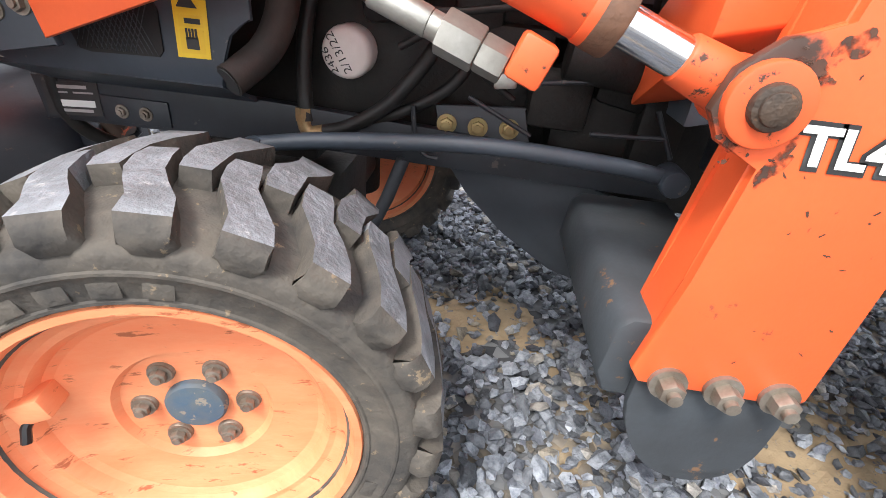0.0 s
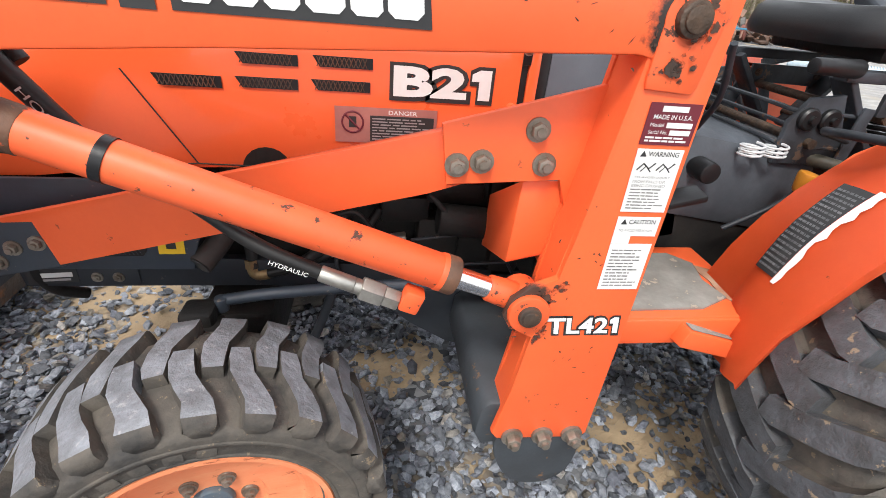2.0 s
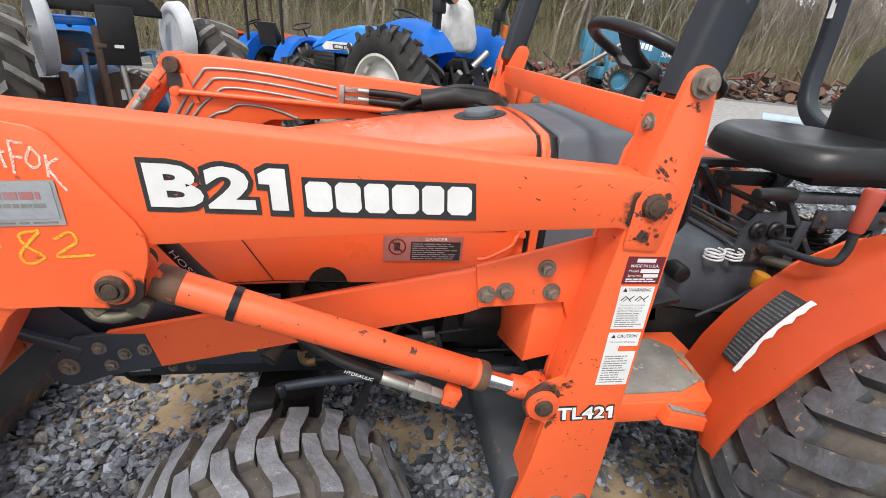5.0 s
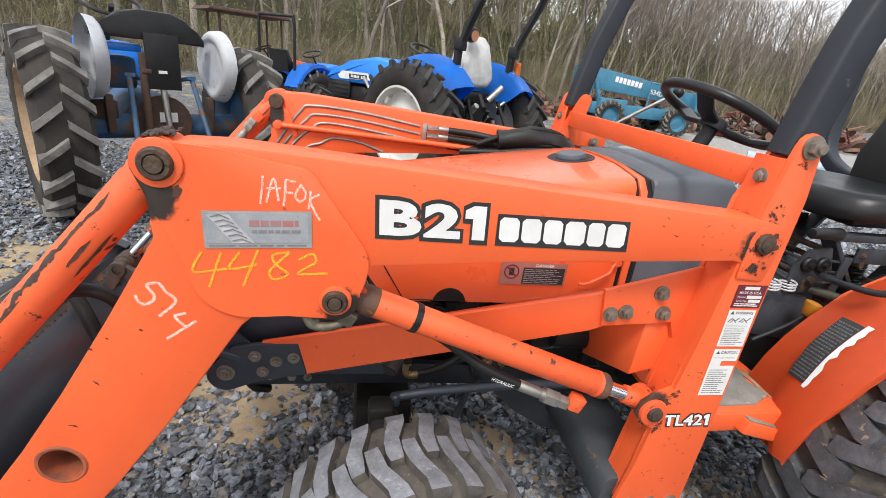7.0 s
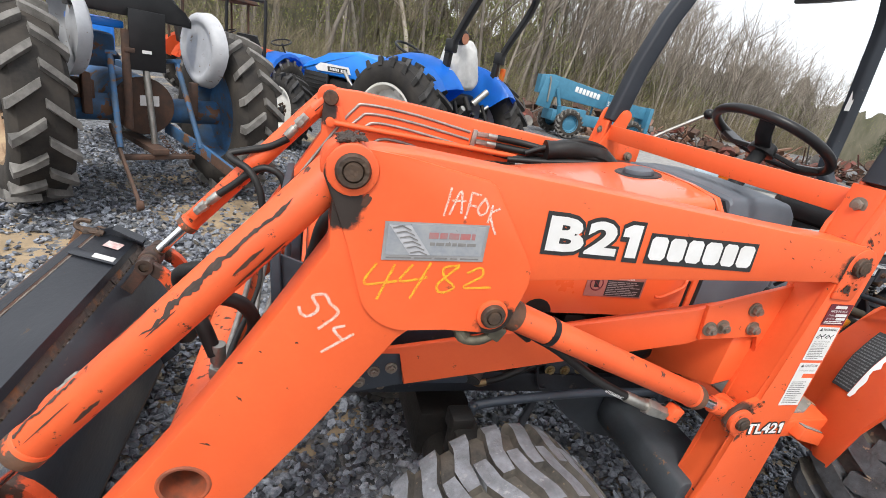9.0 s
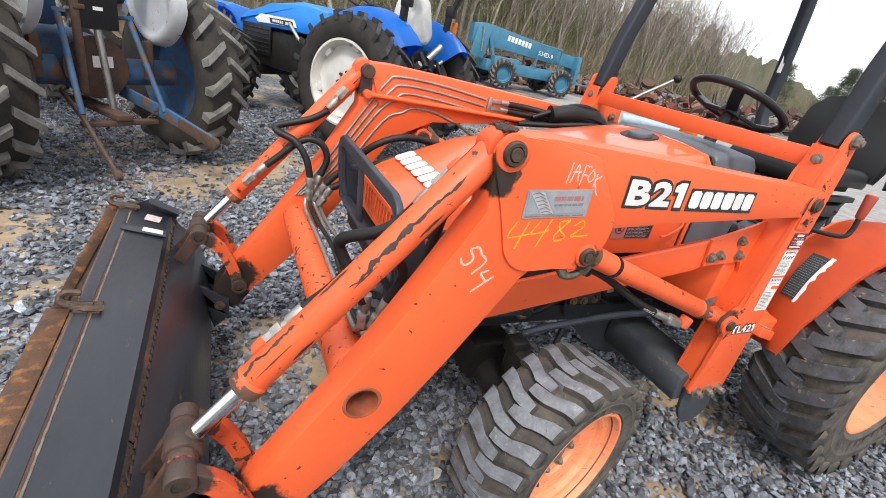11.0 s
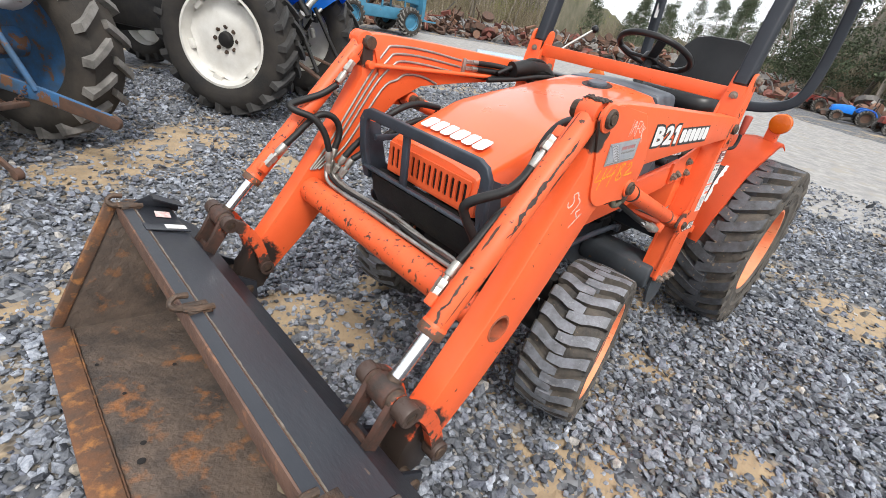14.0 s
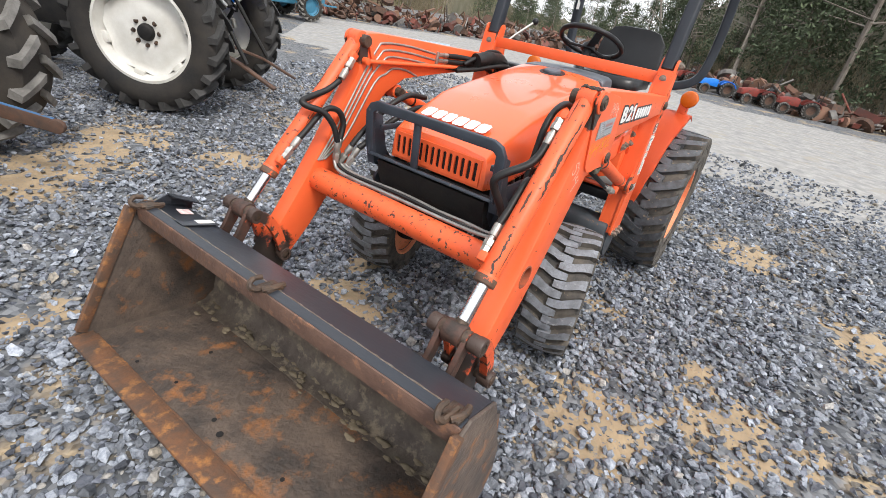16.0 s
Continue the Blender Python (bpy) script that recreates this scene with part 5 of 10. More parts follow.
tube(bm, pts, [0.0024 + rb0.uniform(-0.0008, 0.0012) for _ in pts], 5)
part("rail_weld", bm, BOLT, bucket, "pale weld bead behind the rail")
for s in (-1, 1):
    bm = B()
    prism(bm, [(-1.40, 0.060), (-1.395, 0.085), (-1.36, 0.10), (-1.155, 0.505), (-1.11, 0.530), (-0.985, 0.492), (-0.860, 0.22), (-0.848, 0.12), (-0.875, 0.05), (-0.93, 0.018), (-0.98, 0.015)], *yy(s, BW, BW + 0.010), 0.002)
    part("side_plate", bm, RUST, bucket, "rusty bucket side plate")
    bm = B()
    box(bm, (-1.262, s * (BW + 0.004), 0.305), (0.475, 0.022, 0.035), pose(0, 0, 0, 0, -63, 0), 0.003)
    part("side_stiffener", bm, RUSTEDGE, bucket, "rusty edge strip")
    for y in (0.40, 0.565):
        bm = B()
        prism(bm, [(-1.02, 0.49), (-0.98, 0.40), (-1.01, 0.345), (-0.985, 0.335), (-0.93, 0.36), (-0.79, 0.27), (-0.79, 0.20), (-0.84, 0.15), (-0.86, 0.22), (-0.95, 0.39), (-1.0, 0.488)], *yy(s, y - 0.006, y + 0.006), 0.002)
        part("hinge_ear", bm, BUCKETBLACK, bucket, "black hinge ear")
    bm = B()
    cyl(bm, (-0.82, s * 0.39, 0.245), (-0.82, s * 0.58, 0.245), 0.019, seg=18, bevel=0.004)
    part("hinge_pin", bm, PIN, bucket)


for x, y, r in ((-1.281, 0.0, 0.011), (-1.262, 0.06, 0.008), (-1.26, 0.28, 0.006), (-1.25, -0.25, 0.007), (-1.10, 0.35, 0.007), (-1.30, 0.45, 0.006)):
    zf = 0.0625 + (x + 1.20) * -0.08
    part("drain_hole", cyl(B(), (x, y, zf + 0.0003 - 0.004), (x, y, zf + 0.0012 - 0.004), r, seg=14), BLACKENGINE, bucket, "dark drilled hole in the floor")
bm = B()
rb = random.Random(2)
pts = [(-1.331, BW - 0.02 - (2 * BW - 0.04) * i / 90, 0.0725 + rb.uniform(-0.001, 0.001)) for i in range(91)]
tube(bm, pts, [0.0035 + rb.uniform(-0.001, 0.002) for _ in pts], 6)
part("weld_bead", bm, RUSTEDGE, bucket, "pale weld bead along the cutting edge")
bm = B()
for i in range(110):
    c = V3((-0.935 + rb.gauss(0, 0.030), rb.uniform(-0.64, 0.64), 0.040 + rb.uniform(0, 0.004)))
    g = bmesh.ops.create_icosphere(bm, subdivisions=1, radius=1.0)
    k = rb.uniform(0.004, 0.013)
    for v_ in g["verts"]:
        v_.co = c + V3((v_.co.x * k * rb.uniform(0.8, 1.2), v_.co.y * k * rb.uniform(1.0, 2.6), v_.co.z * k * 0.40))
mud = part("dried_mud", bm, surf("dried_tan_mud", (0.27, 0.22, 0.15), (0.17, 0.135, 0.09), 0.95, 0, 30, 0.4, 80), bucket, "", smooth=60)
tagged(mud, "dried tan mud in the heel of the bucket", kind="stuff")
bm = B()
for i in range(46):
    y = -0.66 + 1.32 * i / 45
    box(bm, (-0.972, y, 0.4435), (0.006, 0.018 if i % 2 else 0.012, 0.006), pose(0, 0, 0, 0, 40, 0), 0.001)
tagged(part("weld_stitching", bm, PIN, bucket), "row of small stitch welds on the back", kind="stuff")
bm = B()
box(bm, (-1.045, 0.47, 0.5115), (0.13, 0.05, 0.004), pose(0, 0, 0, 0, 14.5, 0), 0.001)
tg = part("decal_strip", bm, BUCKETBLACK, bucket, "dark decal strip on the rim")
bm = B()
box(bm, (-1.02, 0.47, 0.5085), (0.06, 0.028, 0.003), pose(0, 0, 0, 0, 14.5, 0), 0.001)
part("white_mark", bm, WHITE, tg)


def sheet_at(o, u, v, t=0.0012):
    """A thin film over the parallelogram o, u, v, as a bmesh."""
    o, u, v = Vector(o), Vector(u), Vector(v)
    nrm = u.cross(v).normalized() * t
    bm_ = B()
    q = [o, o + u, o + u + v, o + v]
    lo, hi = [bm_.verts.new(p) for p in q], [bm_.verts.new(p + nrm) for p in q]
    bm_.faces.new(hi)
    for i in range(4):
        bm_.faces.new((lo[i], lo[(i + 1) % 4], hi[(i + 1) % 4], hi[i]))
    return bm_


def chain_hook(y):
    bm = B()
    pts = [(-1.09, y, 0.527), (-1.125, y, 0.532), (-1.155, y + 0.004, 0.535), (-1.168, y + 0.012, 0.555), (-1.150, y + 0.018, 0.572), (-1.118, y + 0.018, 0.566)]
    pts = [(-1.112 + (x + 1.105) * 0.85, y + (v - y) * 0.9, 0.526 + (z - 0.527) * 0.7) for x, v, z in pts]
    tube(bm, spline(pts, 4), [0.010] * 12 + [0.008] * 9, 8)
    tube(bm, spline([(-1.075, y - 0.018, 0.526), (-1.11, y - 0.022, 0.532), (-1.14, y - 0.008, 0.530)], 4), 0.009, 8)
    box(bm, (-1.108, y - 0.004, 0.524), (0.055, 0.050, 0.010), pose(0, 0, 0, 0, 6, 0), 0.004)
    part("chain_hook", bm, PIN, bucket, "rusty welded chain hook")


for y in (-0.645, -0.005, 0.645):
    chain_hook(y)
# bent black corner gusset and a torn sticker at the end of the rim
bm = B()
prism(bm, [(-1.10, 0.526), (-1.045, 0.548), (-0.955, 0.505), (-0.965, 0.470), (-0.99, 0.488), (-1.09, 0.518)], 0.655, 0.660, 0.001)
prism(bm, [(-1.045, 0.548), (-0.955, 0.505), (-0.953, 0.509), (-1.043, 0.552)], 0.612, 0.660, 0)
part("corner_gusset", bm, BUCKETBLACK, bucket, "bent black corner gusset")
part("torn_sticker", sheet_at((-1.055, 0.555, 0.5125), (0.045, 0.0, -0.013), (0.006, 0.045, 0.0)), surf("faded_pink_sticker", (0.55, 0.30, 0.28), (0.62, 0.58, 0.55), 0.5, 0, 60, 0, 100), bucket, "torn pink and white sticker", smooth=0)

# cross bar between the posts, roll frame
bm = B()
box(bm, (0.628, 0, 1.165), (0.012, 0.86, 0.052), None, 0.002)
part("cross_bar", bm, ORANGE, tractor, "orange flat cross bar between the posts")
for s in (-1, 1):
    bm = B()
    tube(bm, [(0.647, s * 0.462, 1.205), (0.656, s * 0.462, 1.25), (0.688, s * 0.462, 1.40), (0.742, s * 0.462, 1.56), (0.83, s * 0.462, 1.74), (0.98, s * 0.46, 1.90), (1.25, s * 0.45, 1.95)], 0.03, flat=(0.031, 0.027))
    leg = part("front_roll_frame", bm, ROLLPAINT, tractor, "dark grey roll frame upright")
    bm = B()
    tube(bm, spline([(1.70, s * 0.20, 1.06), (1.735, s * 0.32, 1.075), (1.755, s * 0.42, 1.12), (1.765, s * 0.462, 1.20), (1.775, s * 0.475, 1.36), (1.76, s * 0.475, 1.56), (1.72, s * 0.47, 1.80), (1.62, s * 0.465, 1.92), (1.25, s * 0.45, 1.95)], 5), 0.02, flat=(0.024, 0.026))
    leg = part("rear_roll_frame", bm, ROLLPAINT, tractor, "dark grey bent roll frame tube")
    if s < 0:
        continue
    bm = B()
    box(bm, (1.745, s * 0.470, 1.46), (0.004, 0.020, 0.085), None, 0)
    part("reflective_sticker", bm, WHITE, leg, "white reflective sticker")
bm = B()
prism(bm, [(1.28, 1.740), (1.29, 1.735), (1.42, 1.765), (1.42, 1.785), (1.28, 1.758)], -0.50, 0.50, 0.004)
part("canopy", bm, BLACKPLASTIC, tractor, "dark canopy sheet")

# floor boards and fenders
for s in (-1, 1):
    y0, y1 = yy(s, 0.20, 0.475)
    bm = B()
    box(bm, (0.80, s * 0.315, 0.605), (0.36, 0.24, 0.012), None, 0.003)
    box(bm, (0.80, s * 0.434, 0.583), (0.36, 0.012, 0.05), None, 0.003)
    fb = part("floor_board", bm, ORANGE, tractor, "orange step board, paint worn at the edges")
    bm = B()
    box(bm, (0.885, s * 0.432, 0.560), (0.165, 0.050, 0.034), pose(0, 0, 0, 0, 19, s * -6), 0.003)
    br = part("step_bracket", bm, ORANGE, fb, "sloping orange bracket at the step")
    bm = B()
    box(bm, (0.891, s * 0.432, 0.5785), (0.150, 0.036, 0.003), pose(0, 0, 0, 0, 19, s * -6), 0.001)
    part("bare_top", bm, MAT, br, "bare scuffed metal top")
    bm = B()
    prism(bm, [(0.665, s * 0.23), (0.90, s * 0.23), (0.935, s * 0.27), (0.915, s * 0.33), (0.93, s * 0.385), (0.865, s * 0.415), (0.665, s * 0.418)], 0.610, 0.617, 0.002, axis="z")
    part("floor_mat", bm, MAT, fb, "worn grey rubber mat")
    bm = B()
    prism(bm, [(0.925, s * 0.265), (0.965, s * 0.29), (0.955, s * 0.36), (0.94, s * 0.40), (0.925, s * 0.37), (0.935, s * 0.33)], 0.6105, 0.6135, 0.001, axis="z")
    part("worn_patch", bm, surf("scraped_bare_floor", (0.40, 0.29, 0.20), (0.30, 0.13, 0.07), 0.8, 0, 30, 0.2, 90) if "scraped_bare_floor" not in MATS else MATS["scraped_bare_floor"], fb, "scraped bare patch beside the mat")
    part("floor_frame", box(B(), (0.80, s * 0.30, 0.562), (0.34, 0.22, 0.05), None, 0.006), DARKSTEEL, fb, "dark frame under the step board")
    bm = B()
    # the fender wraps the tyre: angle round the axle, radius, inner and outer reach
    arcs = [(172, 0.476, 0.440, 0.482), (165, 0.492, 0.402, 0.496), (157, 0.502, 0.386, 0.503), (149, 0.509, 0.374, 0.517), (141, 0.514, 0.360, 0.522), (133, 0.517, 0.355, 0.525), (125, 0.520, 0.350, 0.532),
            (117, 0.522, 0.350, 0.540), (108, 0.525, 0.350, 0.545), (98, 0.530, 0.350, 0.545), (88, 0.524, 0.350, 0.540), (76, 0.508, 0.350, 0.535)]

    def on_fender(i, v, lift=0.0):
        k = min(int(i), len(arcs) - 2)
        f = i - k
        a_, r_, n_, o_ = [p + (q - p) * f for p, q in zip(arcs[k], arcs[k + 1])]
        r_ += 0.008 * math.sin(math.pi * min(max(v, 0), 1)) - 0.010 * max(0, 0.12 - v) / 0.12 + lift
        return V3((REAR_X + r_ * math.cos(radians(a_)), s * (n_ + (o_ - n_) * v), 0.434 + r_ * math.sin(radians(a_))))

    rows = []
    for i in range(len(arcs)):
        row = [on_fender(i, v) for v in (0.0, 0.05, 0.3, 0.6, 0.9, 1.0)]
        inn = min(0.300, arcs[i][2] - 0.03)
        row = [V3((row[0].x + 0.03, s * inn, 0.50)), V3((row[0].x + 0.006, s * inn, row[0].z - 0.012))] + row + [V3((row[-1].x + 0.004, row[-1].y + s * 0.003, row[-1].z - 0.010)), V3((row[-1].x + 0.012, row[-1].y, row[-1].z - 0.016))]
        rows.append([bm.verts.new(p) for p in row])
    for a, b in zip(rows, rows[1:]):
        for j in range(len(a) - 1):
            bm.faces.new((a[j], a[j + 1], b[j + 1], b[j]))
    bmesh.ops.solidify(bm, geom=list(bm.faces), thickness=0.004)
    fd = part("fender", bm, ORANGE, tractor, "orange rear fender")
    bm = B()
    prism(bm, [(0.985, 0.56), (1.00, 0.66), (1.06, 0.77), (1.15, 0.86), (1.26, 0.915), (1.40, 0.935), (1.55, 0.90), (1.60, 0.80), (1.60, 0.56)], *yy(s, 0.286, 0.296), 0.002)
    part("inner_panel", bm, ORANGE, fd, "orange inner fender panel")
    if s < 0:
        def patch(i0, i1, v0, v1, lift, n=6, ragged=0.0):
            r_ = random.Random(3)
            bm_ = B()
            rr = []
            for i in range(n + 1):
                t = i0 + (i1 - i0) * i / n
                rr.append([bm_.verts.new(on_fender(t, v, lift)) for v in (v0, (v0 + v1) / 2, v1 + r_.uniform(-ragged, ragged))])
            for a, b in zip(rr, rr[1:]):
                for j in range(2):
                    bm_.faces.new((a[j], a[j + 1], b[j + 1], b[j]))
            return bm_

        fdec = part("operation_decal", patch(2.85, 5.4, 0.10, 0.43, 0.0022), BLACKFILM, fd, "worn black and white operating decal", smooth=0)
        rr_ = random.Random(5)
        bm = B()
        for i in range(19):
            t0 = 2.95 + 2.35 * i / 19
            v = 0.125
            while v < 0.39:
                w = rr_.uniform(0.012, 0.05)
                bm.faces.new([bm.verts.new(on_fender(t, vv, 0.003)) for t, vv in ((t0, v), (t0, v + w), (t0 + 0.055, v + w), (t0 + 0.055, v))])
                v += w + 0.010
        tagged(part("small_print", bm, FAINTPRINT, fdec, smooth=0), kind="stuff")
        part("torn_white_edge", patch(2.75, 5.5, 0.435, 0.51, 0.0022, 14, 0.03), WHITE, fdec, "torn white decal edge", smooth=0)
    bm = B()
    cyl(bm, (1.30, s * 0.505, 1.050), (1.345, s * 0.505, 1.050), 0.047, seg=28, bevel=0.012)
    sig = part("turn_signal", bm, AMBER, fd, "round amber turn signal")
    part("signal_base", box(B(), (1.345, s * 0.488, 0.992), (0.050, 0.052, 0.075), None, 0.006), ORANGE_WORN, sig, "orange signal bracket")

# ---- writing and decals ----
def lettering(name, text, origin, u, v, material, parent, grow=0.0, label="", lift=0.0, shear=0.0):
    """Text in Blender's own font, filling the parallelogram origin + u + v, as a flat mesh."""
    cu = bpy.data.curves.new(name, "FONT")
    cu.body, cu.offset, cu.shear = text, grow, shear
    cu.resolution_u = 3
    tmp = bpy.data.objects.new(name, cu)
    me = bpy.data.meshes.new_from_object(tmp)
    bpy.data.objects.remove(tmp)
    co = np.array([p.co[:] for p in me.vertices])
    lo, hi = co.min(0), co.max(0)
    o, u, v = Vector(origin), Vector(u), Vector(v)
    nrm = u.cross(v).normalized() * lift
    for p in me.vertices:
        a, b = (p.co.x - lo[0]) / (hi[0] - lo[0]), (p.co.y - lo[1]) / (hi[1] - lo[1])
        p.co = o + u * a + v * b + nrm
    me.materials.clear()
    me.materials.append(material)
    me.name = name
    ob = new(name, me)
    ob.parent = parent
    return tagged(ob, label)


def sheet(bm, o, u, v, lift=0.0, t=0.0006):
    """A thin film with a little thickness over the parallelogram o, u, v."""
    o, u, v = Vector(o), Vector(u), Vector(v)
    n = u.cross(v).normalized()
    q = [o, o + u, o + u + v, o + v]
    lo = [bm.verts.new(p + n * lift) for p in q]
    hi = [bm.verts.new(p + n * (lift + t)) for p in q]
    bm.faces.new(hi)
    for i in range(4):
        bm.faces.new((lo[i], lo[(i + 1) % 4], hi[(i + 1) % 4], hi[i]))
    return bm


def film(name, o, u, v, material, parent, label="", lift=0.0005):
    return part(name, sheet(B(), o, u, v, lift), material, parent, label, smooth=0)


def bars(name, o, u, v, rows, material, parent, lift=0.0012, fill=0.55, seed=1, ragged=0.35):
    """Lines of small unreadable print as plain bars."""
    r = random.Random(seed)
    bm = B()
    o, u, v = Vector(o), Vector(u), Vector(v)
    for i in range(rows):
        a = 0.0
        end = 1 - r.random() * ragged
        while a < end - 0.02:
            w = min(r.uniform(0.08, 0.3), end - a)
            sheet(bm, o + u * a + v * ((rows - 1 - i + (1 - fill) / 2) / rows), u * w, v * (fill / rows), lift, 0.0003)
            a += w + 0.03
    return part(name, bm, material, parent, smooth=0)


def digit_one(name, o, u, v, material, parent, lift, grow=0.0):
    """A heavy figure one with its flag and foot."""
    g = grow
    prof = [(-g, 0.62 - g), (-g, 0.86 + g), (0.42 - g, 1 + g), (1 + g, 1 + g), (1 + g, -g), (0.38 - g, -g), (0.38 - g, 0.62 - g)]
    o, u, v = Vector(o), Vector(u), Vector(v)
    nrm = u.cross(v).normalized() * lift
    bm = B()
    bm.faces.new([bm.verts.new(o + u * a + v * b + nrm) for a, b in prof])
    return part(name, bm, material, parent, smooth=0)


YP = -0.5062


def post_xz(x, z):
    return V3((x, YP, z))


lp = posts[0]
GREYPRINT = surf("faded_grey_print", (0.14, 0.135, 0.13), (0.24, 0.23, 0.22), 0.5, 0, 60, 0.0, 200)
# maker's plate, with its brand line as a plain bar
o, u, v = post_xz(0.600, 0.924), V3((0.063, 0, 0)), V3((0.001, 0, 0.048))
plate = film("maker_decal", o, u, v, MAROON, lp, "maroon and white maker's decal")
film("brand_bar", o + u * 0.25 + v * 0.80, u * 0.5, v * 0.13, WHITE, plate, lift=0.0012)
lettering("lettering", "MADE IN U.S.A.", o + u * 0.12 + v * 0.62, u * 0.76, v * 0.11, WHITE, plate, 0.01, lift=0.0016)
lettering("lettering", "Model", o + u * 0.10 + v * 0.44, u * 0.26, v * 0.09, WHITE, plate, lift=0.0016)
lettering("lettering", "Serial No.", o + u * 0.10 + v * 0.27, u * 0.38, v * 0.09, WHITE, plate, lift=0.0016)
film("white_field", o + u * 0.42 + v * 0.42, u * 0.5, v * 0.13, WHITE, plate, lift=0.0012)
film("white_field", o + u * 0.52 + v * 0.25, u * 0.4, v * 0.12, WHITE, plate, lift=0.0012)
bars("small_print", o + u * 0.08 + v * 0.06, u * 0.84, v * 0.16, 2, WHITE, plate, seed=3)
# warning and caution decals
o, u, v = post_xz(0.602, 0.838), V3((0.059, 0, 0.0)), V3((-0.001, 0, 0.081))
dec = film("warning_decal", o, u, v, WHITE, lp, "white warning decal, yellowed and worn")
lettering("lettering", "WARNING", o + u * 0.25 + v * 0.89, u * 0.66, v * 0.075, BLACKFILM, dec, 0.012, lift=0.0014)
bm = B()
q = o + u * 0.08 + v * 0.885
prism(bm, [(q.x, q.z), (q.x + 0.008, q.z), (q.x + 0.004, q.z + 0.007)], YP - 0.0016, YP - 0.0011, 0)
part("warning_triangle", bm, BLACKFILM, dec, smooth=0)
bm = B()
for k in range(2):
    c = o + u * (0.28 + 0.42 * k) + v * 0.73
    tube(bm, [c + V3((-0.011, -0.001, -0.004)), c + V3((-0.004, -0.001, 0.004)), c + V3((0.004, -0.001, -0.002)), c + V3((0.011, -0.001, 0.005))], 0.0011, 5)
    tube(bm, [c + V3((-0.006, -0.001, -0.006)), c + V3((0.0, -0.001, 0.001)), c + V3((0.007, -0.001, -0.006))], 0.0008, 5)
part("pictogram", bm, BLACKFILM, dec, smooth=0)
for k, line in enumerate(("TO AVOID INJURY", "FROM FALLS OR", "BEING CRUSHED")):
    lettering("lettering", line, o + u * 0.08 + v * (0.545 - 0.065 * k), u * (0.80, 0.72, 0.74)[k], v * 0.042, GREYPRINT, dec, lift=0.0014)
bars("small_print", o + u * 0.08 + v * 0.04, u * 0.86, v * 0.36, 7, GREYPRINT, dec, fill=0.36, seed=5)
o, u, v = post_xz(0.602, 0.720), V3((0.058, 0, 0.0)), V3((0.0, 0, 0.072))
dec = film("caution_decal", o, u, v, WHITE, lp, "white caution decal, partly torn off")
film("decal_top", o + v * 1.16, u * 1.0, v * 0.38, WHITE, dec)
film("decal_join", o + u * 0.0 + v * 1.003, u * 0.42, v * 0.154, WHITE, dec)
lettering("lettering", "CAUTION", o + u * 0.28 + v * 1.40, u * 0.62, v * 0.09, BLACKFILM, dec, 0.012, lift=0.0014)
bm = B()
q = o + u * 0.10 + v * 1.395
prism(bm, [(q.x, q.z), (q.x + 0.008, q.z), (q.x + 0.004, q.z + 0.007)], YP - 0.0016, YP - 0.0011, 0)
part("warning_triangle", bm, BLACKFILM, dec, smooth=0)
lettering("lettering", "TO AVOID PERSONAL", o + u * 0.08 + v * 1.25, u * 0.82, v * 0.05, GREYPRINT, dec, lift=0.0014)
bars("small_print", o + u * 0.08 + v * 0.06, u * 0.84, v * 0.84, 12, GREYPRINT, dec, fill=0.34, seed=9)
# model number on the post: white letters on a black shadow
o, u, v = post_xz(0.545, 0.642), V3((0.110, 0, 0.0)), V3((-0.004, 0, 0.029))
lettering("model_number", "TL42", o, u * 0.84, v, WHITE, lp, 0.03, "white model number with black shadow", lift=0.0018)
digit_one("model_number", o + u * 0.86, u * 0.12, v, WHITE, lp, 0.0018)
lettering("model_number_shadow", "TL42", o + V3((-0.003, 0, -0.004)), u * 0.895, v * 1.25, BLACKFILM, lp, 0.085, lift=0.0008)
digit_one("model_number_shadow", o + u * 0.86 + V3((0.001, 0, -0.001)), u * 0.12, v, BLACKFILM, lp, 0.0012, 0.14)

# beam lettering: model number, then a brand word as plain blocks
YA = -(ARM_OUT + 0.0004)


def beam(x, z):
    return V3((x, YA, z))


la = arms[0]
o, u, v = beam(-0.066, 1.035), V3((0.168, 0, -0.001)), V3((-0.003, 0, 0.056))
lettering("model_number", "B", o, u * 0.385, v, WHITE, la, 0.045, "white model number with black outline", lift=0.0018)
lettering("model_number", "2", o + u * 0.405, u * 0.345, v, WHITE, la, 0.045, lift=0.0020)
digit_one("model_number", o + u * 0.79, u * 0.20, v, WHITE, la, 0.0014)
lettering("model_number_outline", "B", o + V3((-0.006, 0, -0.007)), u * 0.455, v * 1.24, BLACKFILM, la, 0.115, lift=0.0006)
lettering("model_number_outline", "2", o + u * 0.405 + V3((-0.006, 0, -0.007)), u * 0.415, v * 1.24, BLACKFILM, la, 0.115, lift=0.0008)
digit_one("model_number_outline", o + u * 0.79 + V3((0.001, 0, -0.001)), u * 0.20, v, BLACKFILM, la, 0.0010, 0.13)


